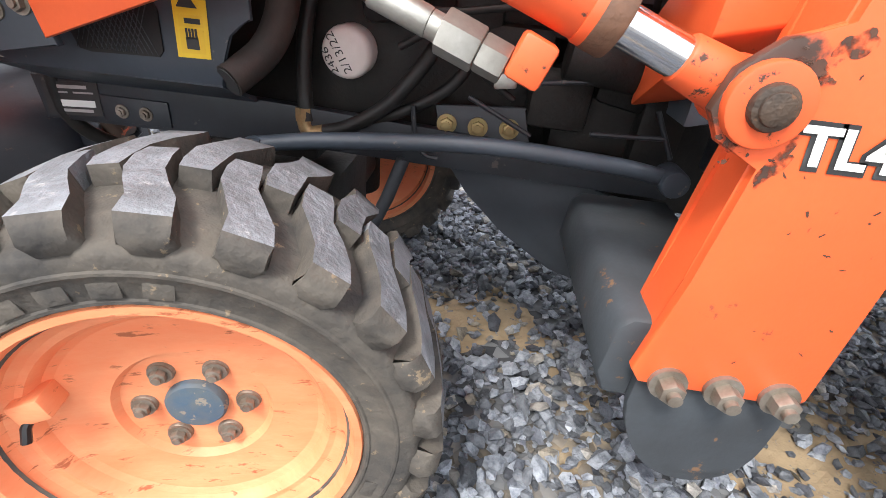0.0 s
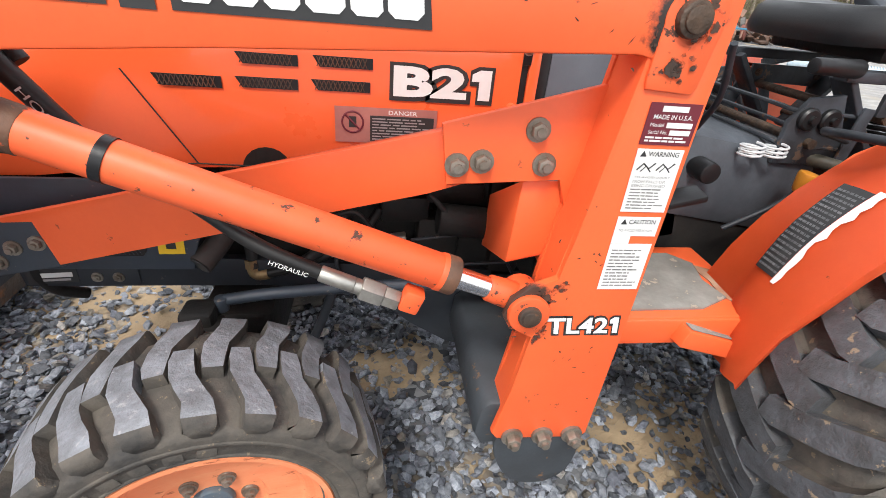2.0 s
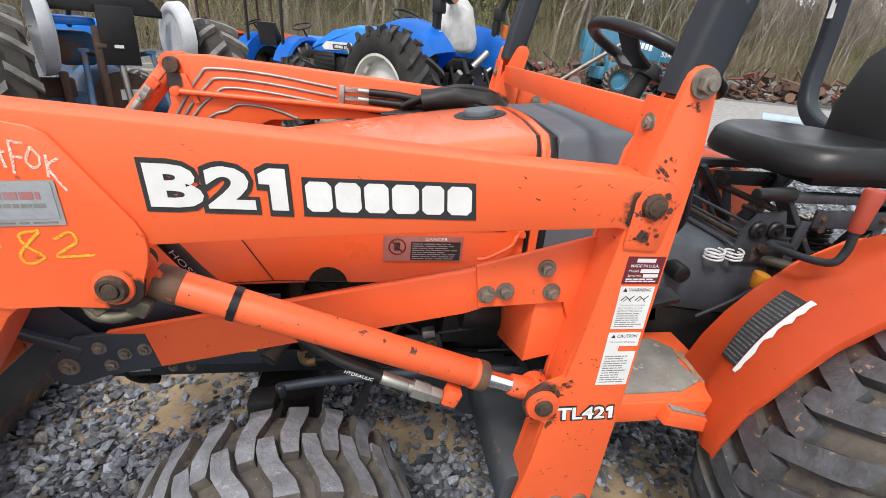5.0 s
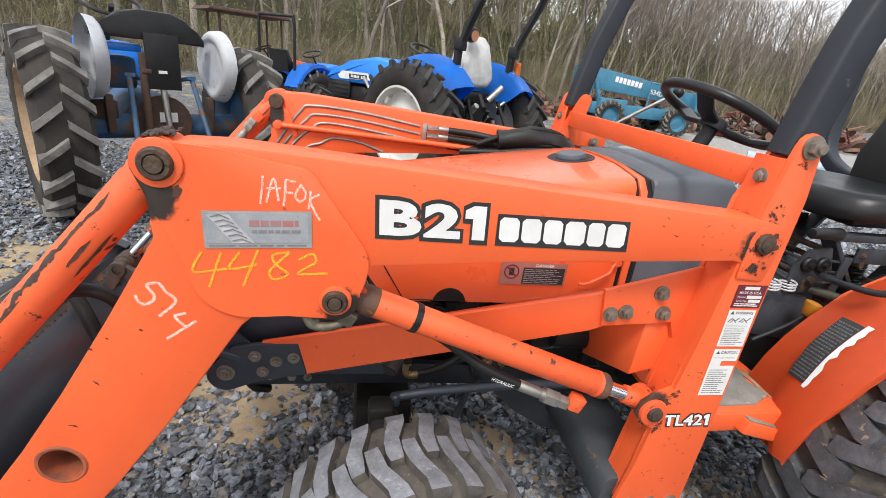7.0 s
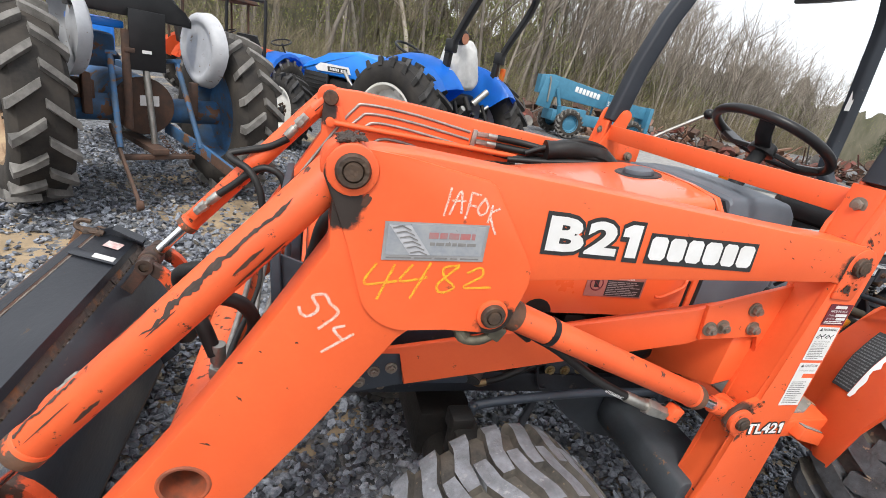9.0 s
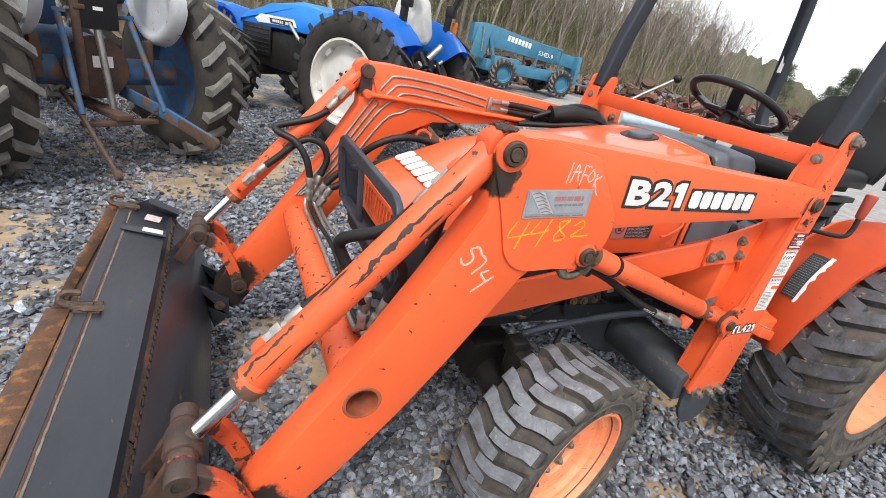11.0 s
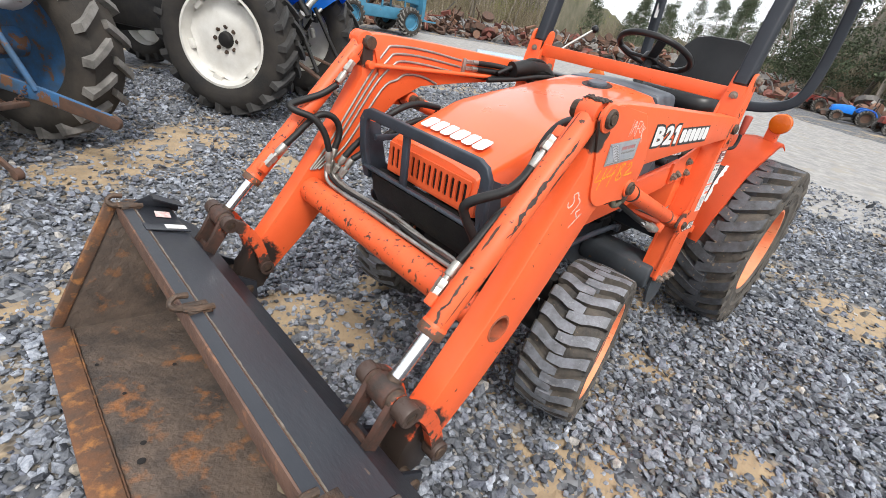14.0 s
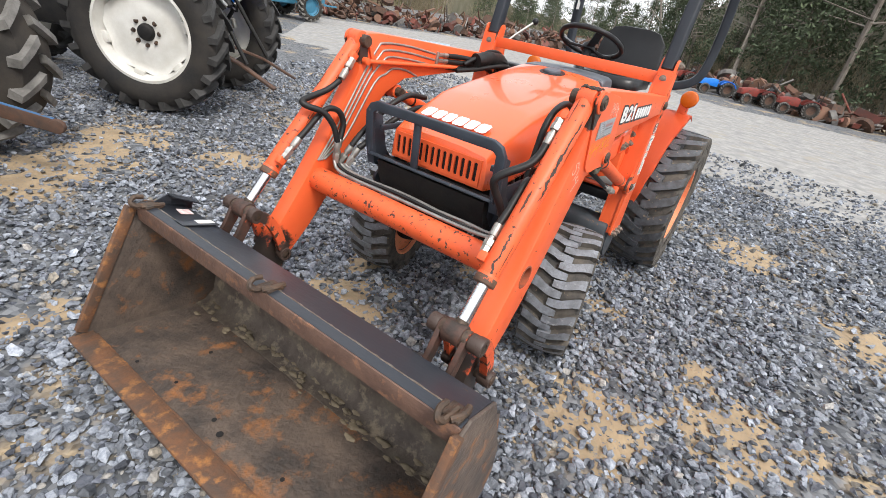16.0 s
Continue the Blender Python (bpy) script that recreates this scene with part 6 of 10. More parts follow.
def brand_blocks(place, widths, gap, h, slant, parent, mat_front, mat_back, back_grow, tag):
    """A brand word reduced to plain slanted blocks on a dark ground."""
    x = 0.0
    total = sum(widths) + gap * (len(widths) - 1)
    if mat_back:
        q = [place(-back_grow - slant * 0.1, -back_grow * 1.5), place(total + back_grow * 1.6, -back_grow * 1.5), place(total + back_grow + slant, h + back_grow), place(-back_grow + slant * 0.6, h + back_grow)]
        bm = B()
        nrm = (q[1] - q[0]).cross(q[3] - q[0]).normalized()
        lo = [bm.verts.new(p + nrm * 0.0004) for p in q]
        hi = [bm.verts.new(p + nrm * 0.0009) for p in q]
        bm.faces.new(hi)
        for i in range(4):
            bm.faces.new((lo[i], lo[(i + 1) % 4], hi[(i + 1) % 4], hi[i]))
        part("brand_ground", bm, mat_back, parent, "dark ground of the brand mark", smooth=0)
    for w in widths:
        bm = B()
        c = min(w, h) * 0.18
        pr = [(c, 0), (w - c, 0), (w, c), (w, h - c), (w - c, h), (c, h), (0, h - c), (0, c)]
        q = [place(x + a + slant * b / h, b) for a, b in pr]
        nrm = (q[2] - q[0]).cross(q[4] - q[0]).normalized()
        bm.faces.new([bm.verts.new(p + nrm * 0.0018) for p in q])
        x += w + gap
        part("brand_block", bm, mat_front, parent, tag, smooth=0)


brand_blocks(lambda a, b: beam(0.124 + a, 1.034 + b), [0.033, 0.033, 0.032, 0.036, 0.030, 0.034], 0.0045, 0.041, -0.003, la, WHITE, BLACKFILM, 0.005, "plain white block of the brand mark")


# dealer plate on the knee: silver with a tyre-track chevron, its words as bars
YK = -(ARM_OUT + 0.0064)
o, u, v = V3((-0.314, YK, 1.002)), V3((0.150, 0, 0.008)), V3((-0.0015, 0, 0.057))
pl = film("dealer_plate", o, u, v, SILVER, arms[0], "scuffed silver dealer plate with dark print")
film("dark_field", o + u * 0.03 + v * 0.15, u * 0.94, v * 0.8, surf("worn_slate_print", (0.24, 0.26, 0.29), (0.33, 0.34, 0.35), 0.5, 0, 40, 0.05, 160, wear=(0.06, 0.055, 0.055), wear_at=0.66, wear_scale=90), pl, lift=0.0012)
film("pale_track", o + u * 0.04 + v * 0.92, u * 0.20, v * 0.0 + u * 0.22 - v * 0.76, surf("pale_track_print", (0.52, 0.52, 0.54), (0.38, 0.38, 0.40), 0.5, 0, 50, 0.05, 160), pl, lift=-0.0026)
for i in range(6):
    bm = B()
    c = o + u * (0.075 + 0.037 * i) + v * (0.84 - 0.128 * i)
    sheet(bm, c, u * 0.085 + v * 0.05, v * 0.032, 0.003, 0.0003)
    sheet(bm, c + u * 0.085 + v * 0.05, u * 0.085 - v * 0.10, v * 0.032, 0.003, 0.0003)
    part("chevron", bm, GREYPRINT, pl, smooth=0)
tagged(bars("red_words", o + u * 0.42 + v * 0.58, u * 0.46, v * 0.20, 1, surf("faded_red_print", (0.45, 0.10, 0.09), (0.3, 0.2, 0.2), 0.5, 0, 60, 0, 100), pl, 0.002, 0.8, 3, 0.05), kind="stuff")
bars("small_print", o + u * 0.44 + v * 0.40, u * 0.46, v * 0.12, 1, GREYPRINT, pl, 0.002, 0.7, 4, 0.05)
bars("small_print", o + u * 0.04 + v * 0.03, u * 0.92, v * 0.08, 1, GREYPRINT, pl, 0.0014, 0.5, 6, 0.02)


def chalk(name, strokes, o, u, v, material, w=0.0022, label=""):
    bm = B()
    r = random.Random(4)
    o, u, v = V3(o), V3(u), V3(v)
    for st in strokes:
        pts = [o + u * a + v * b for a, b in st]
        pts = spline(pts, 5) if len(pts) > 2 else [pts[0].lerp(pts[1], i / 6) for i in range(7)]
        pts = [p + V3((r.uniform(-1, 1), 0, r.uniform(-1, 1))) * 0.0004 for p in pts]
        tube(bm, pts, w, 8)
    for p in bm.verts:
        p.co.y = o.y + (p.co.y - o.y) * 0.12
    return part(name, bm, material, arms[0], label, smooth=0)


YC = -(ARM_OUT + 0.0068)
chalk("chalk_mark", [[(0.0, 0.05), (0.03, 0.95)], [(0.10, 0.1), (0.22, 0.9), (0.32, 0.2)], [(0.08, 0.55), (0.36, 0.62)], [(0.42, 0.05), (0.44, 0.92)], [(0.42, 0.9), (0.62, 0.86)], [(0.43, 0.5), (0.58, 0.5)],
                     [(0.72, 0.8), (0.62, 0.45), (0.72, 0.25), (0.82, 0.5), (0.72, 0.8)], [(0.88, 0.05), (0.90, 0.62)], [(1.06, 0.55), (0.90, 0.3), (1.1, -0.3)]],
      (-0.236, YC, 1.072), (0.075, 0, -0.004), (0.002, 0, 0.046), CHALKWHITE, 0.0016, "white chalk letters")
chalk("chalk_number", [[(0.06, 1.0), (0.0, 0.45), (0.25, 0.5)], [(0.20, 0.95), (0.12, 0.0)], [(0.34, 0.95), (0.27, 0.5), (0.48, 0.6)], [(0.48, 1.0), (0.38, 0.0)],
                       [(0.72, 0.92), (0.60, 0.85), (0.62, 0.6), (0.72, 0.3), (0.62, 0.15), (0.58, 0.4), (0.72, 0.9)], [(0.80, 0.7), (0.90, 0.85), (0.93, 0.6), (0.80, 0.3), (1.04, 0.28)]],
      (-0.334, YC, 0.938), (0.185, 0, 0.014), (0.004, 0, 0.058), CHALKYELLOW, 0.0020, "yellow chalk number")
YL = -(ARM_OUT + 0.0006)
chalk("chalk_number", [[(-0.17, 0.20), (-0.15, 0.10), (-0.06, 0.04), (0.06, 0.11), (0.08, 0.21), (0.01, 0.33), (0.02, 0.38), (0.17, 0.40), (0.25, 0.26), (0.37, 0.15), (0.33, 0.04), (0.12, -0.16)],
                       [(0.50, -0.10), (0.35, -0.14), (0.37, -0.21), (0.49, -0.36)], [(0.64, -0.23), (0.19, -0.56)]],
      (-0.400, YL, 0.900), (0.1, 0, 0), (0, 0, 0.1), CHALKWHITE, 0.0023, "white chalk number")


# hood: side decals, vents, brand blocks on the nose
YH = -0.2325


def side(x, z, y=YH):
    return V3((x, y, z))


bm = B()
for x0, x1, z0, z1 in ((-0.030, 0.068, 0.900, 0.917), (0.088, 0.180, 0.903, 0.919), (0.200, 0.290, 0.905, 0.921), (0.092, 0.182, 0.938, 0.954), (0.204, 0.294, 0.940, 0.956)):
    prism(bm, [(x0, z1), (x0 + 0.010, z0), (x1, z0), (x1, z1)], YH - 0.0005, YH + 0.001, 0)
part("side_vent", bm, BLACKPLASTIC, hood, "black mesh side vents", smooth=0)
for x0, x1, z0, z1 in ((-0.026, 0.068, 0.900, 0.917), (0.090, 0.180, 0.903, 0.919), (0.202, 0.290, 0.905, 0.921), (0.094, 0.182, 0.938, 0.954), (0.206, 0.294, 0.940, 0.956)):
    bm = B()
    k = int((x1 - x0) / 0.0075)
    for i in range(k):
        xa = x0 + 0.004 + (x1 - x0 - 0.012) * i / k
        for dx in (0.006, -0.006):
            tube(bm, [(xa + (0.006 - dx) / 2, YH - 0.0012, z0 + 0.001), (xa + (0.006 - dx) / 2 + dx, YH - 0.0012, z1 - 0.001)], 0.0008, 4)
    tagged(part("vent_mesh", bm, RUSTIRON, hood, smooth=0), "expanded metal mesh", kind="stuff")
o, u, v = side(0.326, 0.903), V3((0.158, 0, 0)), V3((0, 0, 0.047))
lettering("model_number", "B2", o, u * 0.745, v, WHITE, hood, 0.045, "white model number with black outline", lift=0.0016)
digit_one("model_number", o + u * 0.79, u * 0.20, v, WHITE, hood, 0.0016)
lettering("model_number_outline", "B2", o + V3((-0.006, 0, -0.007)), u * 0.83, v * 1.26, BLACKFILM, hood, 0.115, lift=0.0008)
digit_one("model_number_outline", o + u * 0.79 + V3((0.001, 0, -0.001)), u * 0.20, v, BLACKFILM, hood, 0.0007, 0.13)
o, u, v = side(0.234, 0.825), V3((0.165, 0, 0)), V3((0, 0, 0.058))
dg = film("danger_decal", o, u, v, surf("faded_pink_decal", (0.42, 0.17, 0.14), (0.33, 0.12, 0.10), 0.45, 0, 20, 0, 100), hood, "faded red and black danger decal")
film("dark_field", o + u * 0.34 + v * 0.06, u * 0.63, v * 0.72, BLACKFILM, dg, lift=0.0012)
bars("small_print", o + u * 0.36 + v * 0.08, u * 0.58, v * 0.66, 8, SILVER, dg, 0.002, 0.4, 12)
lettering("lettering", "DANGER", o + u * 0.52 + v * 0.82, u * 0.28, v * 0.12, WHITE, dg, 0.005, lift=0.0016)
bm = B()
c = o + u * 0.17 + v * 0.58
tube(bm, [c + V3((0.017 * math.cos(a), -0.0014, 0.017 * math.sin(a))) for a in [2 * math.pi * i / 24 for i in range(24)]], 0.0016, 5, closed=True)
tube(bm, [c + V3((-0.012, -0.0014, 0.012)), c + V3((0.012, -0.0014, -0.012))], 0.0016, 5)
part("prohibition_sign", bm, MAROON, dg, smooth=0)
bm = B()
box(bm, c + V3((0, -0.001, 0)), (0.012, 0.0008, 0.018), None, 0)
part("pictogram", bm, BLACKFILM, dg, smooth=0)
# panel seam, access hole and latch
bm = B()
tube(bm, [side(-0.071, 0.92), side(0.014, 0.778)], 0.0012, 5)
tube(bm, [side(-0.20, 0.762), side(0.014, 0.778), side(0.16, 0.776)], 0.0012, 5)
part("panel_seam", bm, BLACKPLASTIC, hood, smooth=0)
bm = B()
prism(bm, [(0.075, 0.776)] + arc(0.122, 0.770, 0.040, 175, 5, 10) + [(0.166, 0.776)], YH - 0.0006, YH, 0)
part("access_hole", bm, BLACKENGINE, hood, "dark access hole", smooth=0)
bm = B()
tube(bm, spline([(0.52, -0.240, 0.895), (0.508, -0.246, 0.888), (0.498, -0.250, 0.870), (0.45, -0.250, 0.842), (0.43, -0.246, 0.838)], 4), 0.004, 8)
cyl(bm, (0.52, -0.232, 0.895), (0.52, -0.248, 0.895), 0.008, seg=12)
part("hood_latch", bm, ORANGE_WORN, hood, "wire hood latch")
# nose brand blocks, lying on the slope of the nose
n0, n1 = V3((-0.330, 0, 0.9135)), V3((-0.265, 0, 0.9405))
nu = V3((0, -1, 0))
nv = (n1 - n0).normalized()
brand_blocks(lambda a, b: n0 + V3((-0.004, 0.156, 0)) + nu * a + nv * b + V3((0, 0, 0.003)), [0.046, 0.042, 0.042, 0.048, 0.042, 0.046], 0.005, 0.060, 0.004, hood, WHITE, None, 0, "plain white block of the brand mark")

# ---- engine side, as seen past the front wheel ----
bm = B()
prism(bm, [(-0.40, 0.75), (-0.40, 0.66), (-0.355, 0.604), (-0.30, 0.583), (-0.017, 0.586), (-0.014, 0.620), (-0.003, 0.649), (0.013, 0.663), (0.028, 0.668), (0.028, 0.755)], -0.252, -0.244, 0.002)
panel = part("radiator_side_panel", bm, GREYBLUE, tractor, "blue-grey side panel with mesh window")
bm = B()
prism(bm, [(-0.2505, 0.584), (-0.2505, 0.590), (-0.158, 0.553), (-0.158, 0.546)], -0.345, -0.019, 0.001, "x")
part("panel_skirt", bm, GREYBLUE, panel)
bm = B()
prism(bm, [(-0.212, 0.640), (-0.202, 0.614), (-0.187, 0.611), (-0.096, 0.614), (-0.090, 0.622), (-0.088, 0.668), (-0.095, 0.685), (-0.208, 0.685)], -0.2545, -0.252, 0)
win = part("mesh_window", bm, BLACKENGINE, panel, "black mesh window", smooth=0)
bm = B()
for i in range(16):
    for dx in (0.03, -0.03):
        x = -0.205 + 0.0065 * i + (0 if dx > 0 else 0.03)
        if -0.206 < x < -0.092 and -0.206 < x + dx < -0.092:
            tube(bm, [(x, -0.2552, 0.616), (x + dx, -0.2552, 0.682)], 0.0007, 4)
part("window_mesh", bm, DARKSTEEL, panel, smooth=0)
o, u, v = V3((-0.071, -0.2525, 0.617)), V3((0.043, 0, 0.001)), V3((0.003, 0, 0.067))
yd = film("caution_decal", o, u, v, YELLOW, panel, "yellow hot-surface decal")
bm = B()
for k, (a, b, w, h) in enumerate(((0.14, 0.08, 0.72, 0.42), (0.14, 0.54, 0.72, 0.20))):
    sheet(bm, o + u * a + v * b, u * w, v * h, 0.0012, 0.0002)
part("pictogram_frame", bm, surf("deep_yellow_film", (0.76, 0.50, 0.02), (0.70, 0.44, 0.02), 0.4, 0, 14, 0, 100), yd, smooth=0)
bm = B()
c = o + u * 0.5 + v * 0.26
box(bm, c + V3((0, -0.0016, 0)), (0.016, 0.0006, 0.014), None, 0)
for i in range(4):
    box(bm, c + V3((-0.006 + 0.004 * i, -0.0016, 0.011)), (0.0028, 0.0006, 0.012), None, 0)
box(bm, o + u * 0.55 + v * 0.64 + V3((0, -0.0016, 0)), (0.02, 0.0006, 0.006), None, 0)
prism(bm, [(o.x + 0.008, o.z + 0.058), (o.x + 0.034, o.z + 0.058), (o.x + 0.021, o.z + 0.078)], o.y - 0.002, o.y - 0.0014, 0)
part("pictogram", bm, BLACKFILM, yd, smooth=0)
# lower frame rail and serial plate
bm = B()
prism(bm, [(-0.385, 0.548), (-0.378, 0.480), (0.05, 0.484), (0.62, 0.47), (0.62, 0.52), (0.0, 0.548), (-0.10, 0.552), (-0.30, 0.556)], -0.155, -0.135, 0.002)
rail = part("frame_rail", bm, DARKSTEEL, tractor, "dark steel frame rail")
bm = B()
box(bm, (-0.220, -0.1568, 0.508), (0.110, 0.004, 0.040), None, 0.001)
rail_plate = part("rail_plate", bm, DARKSTEEL, rail)
for x in (-0.242, -0.203):
    bm = B()
    hexbolt(bm, (x, -0.1588, 0.506), 0.0075, 0.010)
    part("bolt", bm, BOLT, rail_plate)
o, u, v = V3((-0.370, -0.1560, 0.487)), V3((0.092, 0, 0.006)), V3((0.002, 0, 0.052))
sp = film("serial_plate", o, u, v, BLACKFILM, panel, "black serial plate with plain fields")
for a_, b_, w_, h_, mat_ in ((0.14, 0.26, 0.76, 0.20, WHITE), (0.18, 0.10, 0.66, 0.09, SILVER), (0.2, 0.80, 0.6, 0.10, SILVER), (0.1, 0.66, 0.34, 0.05, SILVER), (0.54, 0.66, 0.36, 0.05, SILVER)):
    film("plain_field", o + u * a_ + v * b_, u * w_, v * h_, mat_, sp, lift=0.0012)
# drain hose under the nose
bm = B()
tube(bm, spline([(-0.352, -0.150, 0.61), (-0.352, -0.150, 0.52), (-0.347, -0.146, 0.485), (-0.335, -0.128, 0.452), (-0.311, -0.098, 0.424)], 5), 0.012, 12)
part("drain_hose", bm, BLACKENGINE, tractor, "short black drain hose")
# exhaust stub
bm = B()
tube(bm, spline([(0.050, -0.165, 0.80), (0.044, -0.172, 0.72), (0.036, -0.185, 0.665), (0.022, -0.208, 0.628), (0.000, -0.240, 0.602), (-0.008, -0.253, 0.594)], 5), 0.0215, 18)
ex = part("exhaust_pipe", bm, surf("brown_exhaust_steel", (0.055, 0.04, 0.034), (0.03, 0.026, 0.024), 0.6, 0.3, 12, 0.2, 90), tractor, "brown steel exhaust stub")
bm = B()
d = V3((-0.008, -0.013, -0.008)).normalized()
c = V3((-0.008, -0.253, 0.594))
cyl(bm, c + d * 0.0008, c + d * 0.0020, 0.0185, seg=18)
part("exhaust_mouth", bm, BLACKFILM, ex)
# oil filter with a handwritten service note
bm = B()
c = V3((0.113, -0.10, 0.628))
lathe(bm, [(0.0, -0.044), (0.030, -0.044), (0.0355, -0.040), (0.038, -0.030), (0.038, 0.055), (0.0, 0.055)], c, 32)
flt = part("oil_filter", bm, surf("off_white_filter_can", (0.72, 0.69, 0.66), (0.60, 0.56, 0.53), 0.4, 0, 20, 0.05, 100), tractor, "off-white oil filter with handwritten date")
lettering("service_note", "2/13/22", (0.1245, -0.1446, 0.605), (-0.030, 0, 0.051), (-0.0104, 0, -0.006), BLACKFILM, flt, 0.0, lift=0.0012)
lettering("service_note", "2436", (0.1045, -0.1446, 0.601), (-0.018, 0, 0.034), (-0.0095, 0, -0.005), BLACKFILM, flt, 0.0, lift=0.0012)


def hose(name, pts, r, material=HOSE, label="", parent=None, n=6):
    return part(name, tube(B(), spline(pts, n), r, 10), material, parent or tractor, label)


hose("cooling_hose", [(0.072, -0.150, 0.510), (0.12, -0.155, 0.525), (0.18, -0.160, 0.565), (0.225, -0.155, 0.620), (0.25, -0.14, 0.66)], 0.0115, label="black rubber hose")
hose("cooling_hose", [(0.12, -0.145, 0.525), (0.20, -0.15, 0.555), (0.27, -0.155, 0.600), (0.31, -0.14, 0.66)], 0.009, label="black rubber hose")
hose("cooling_hose", [(0.055, -0.150, 0.525), (0.050, -0.145, 0.57), (0.052, -0.14, 0.64), (0.06, -0.13, 0.70)], 0.012, label="black rubber hose")
bm = B()
tube(bm, spline([(0.050, -0.150, 0.536), (0.052, -0.151, 0.516), (0.062, -0.152, 0.508), (0.082, -0.153, 0.512)], 4), 0.012, 12)
cyl(bm, (0.050, -0.150, 0.524), (0.050, -0.150, 0.545), 0.0135, seg=6)
part("brass_elbow", bm, surf("dull_brass", (0.40, 0.27, 0.13), (0.25, 0.17, 0.09), 0.45, 0.7, 30, 0.2, 120), tractor, "dull brass elbow fitting")
bm = B()
tube(bm, spline([(0.22, -0.165, 0.570), (0.225, -0.165, 0.53), (0.24, -0.165, 0.50), (0.262, -0.165, 0.495)], 5), 0.004, 8)
part("wire_bracket", bm, DARKSTEEL, tractor)
# bolted plate and belly shield
bm = B()
prism(bm, [(0.25, 0.572), (0.385, 0.582), (0.398, 0.515), (0.45, 0.482), (0.545, 0.462), (0.60, 0.45), (0.60, 0.30), (0.545, 0.292), (0.47, 0.315), (0.38, 0.375), (0.31, 0.44), (0.268, 0.495)], -0.148, -0.138, 0.003)
shield = part("belly_shield", bm, surf("slate_painted_plate", (0.035, 0.042, 0.052), (0.026, 0.03, 0.036), 0.5, 0, 6, 0.05, 120), tractor, "dark slate belly shield")
for x, z in ((0.270, 0.546), (0.317, 0.546), (0.364, 0.549)):
    bm = B()
    cyl(bm, (x, -0.148, z), (x, -0.151, z), 0.014, seg=18)
    hexbolt(bm, (x, -0.149, z), 0.0105, 0.012)
    part("bolt", bm, surf("yellow_zinc", (0.42, 0.33, 0.16), (0.30, 0.23, 0.11), 0.4, 0.8, 30, 0.1, 100) if "yellow_zinc" not in MATS else MATS["yellow_zinc"], shield, "yellow zinc bolt")
# steering drag link
bm = B()
tube(bm, spline([(0.02, -0.245, 0.512), (0.12, -0.248, 0.530), (0.326, -0.25, 0.549), (0.50, -0.242, 0.542), (0.575, -0.23, 0.530)], 5), 0.0115, 14)
cyl(bm, (0.585, -0.252, 0.528), (0.585, -0.205, 0.528), 0.019, seg=18, bevel=0.004)
cyl(bm, (0.015, -0.25, 0.492), (0.015, -0.25, 0.522), 0.0125, seg=16, bevel=0.003)
part("drag_link", bm, GREYBLUE, tractor, "blue-grey steering drag link")
bm = B()
box(bm, (-0.01, -0.30, 0.44), (0.07, 0.10, 0.10), None, 0.015)
box(bm, (-0.02, -0.27, 0.49), (0.06, 0.06, 0.05), None, 0.01)
part("steering_arm", bm, BLACKENGINE, tractor, "black steering arm casting")
bm = B()
tube(bm, [(0.215, -0.20, 0.50), (0.195, -0.21, 0.44), (0.165, -0.225, 0.37), (0.15, -0.23, 0.33)], 0.010, 10)
part("tie_rod", bm, DARKSTEEL, tractor, "dark tie rod")
# castings on the engine's side
rng = random.Random(11)
bits = [((0.36, 0.66), (0.10, 0.05, 0.06)), ((0.43, 0.60), (0.09, 0.06, 0.09)), ((0.52, 0.63), (0.08, 0.05, 0.07)), ((0.30, 0.70), (0.07, 0.05, 0.05)), ((0.46, 0.70), (0.12, 0.05, 0.05)), ((0.58, 0.56), (0.07, 0.06, 0.12)), ((0.18, 0.71), (0.09, 0.05, 0.07)), ((0.56, 0.70), (0.06, 0.04, 0.10))]
for (x, z), s3 in bits:
    bm = B()
    box(bm, (x, -0.125, z), s3, pose(0, 0, 0, 0, rng.uniform(-12, 12), 0), 0.012)
    part("engine_casting", bm, BLACKENGINE, tractor)
bm = B()
cyl(bm, (0.42, -0.19, 0.665), (0.53, -0.19, 0.655), 0.032, seg=24, bevel=0.006)
cyl(bm, (0.53, -0.19, 0.655), (0.56, -0.19, 0.652), 0.022, seg=20, bevel=0.004)
part("starter_motor", bm, BLACKENGINE, tractor, "black starter motor")
for x, z, l, ang in ((0.37, 0.625, 0.12, 8), (0.30, 0.600, 0.10, -25), (0.47, 0.57, 0.10, 3), (0.55, 0.61, 0.07, -60)):
    a = radians(ang)
    bm = B()
    tube(bm, [(x, -0.205, z), (x + l * math.cos(a), -0.205, z + l * math.sin(a))], 0.0035, 8)
    part("linkage_rod", bm, DARKSTEEL, tractor, "dark control rod")
bm = B()
box(bm, (0.345, -0.205, 0.627), (0.030, 0.022, 0.020), pose(0, 0, 0, 0, -8, 0), 0.003)
part("linkage_block", bm, ZINC, tractor)
for k, pts in enumerate(([(0.10, -0.19, 0.74), (0.22, -0.20, 0.70), (0.33, -0.20, 0.71), (0.45, -0.19, 0.74)], [(0.20, -0.185, 0.65), (0.26, -0.20, 0.68), (0.30, -0.20, 0.64), (0.36, -0.19, 0.60)], [(0.40, -0.20, 0.72), (0.47, -0.21, 0.66), (0.55, -0.20, 0.67), (0.61, -0.19, 0.62)])):
    hose("wiring_loom", pts, 0.005, label="black wiring loom")

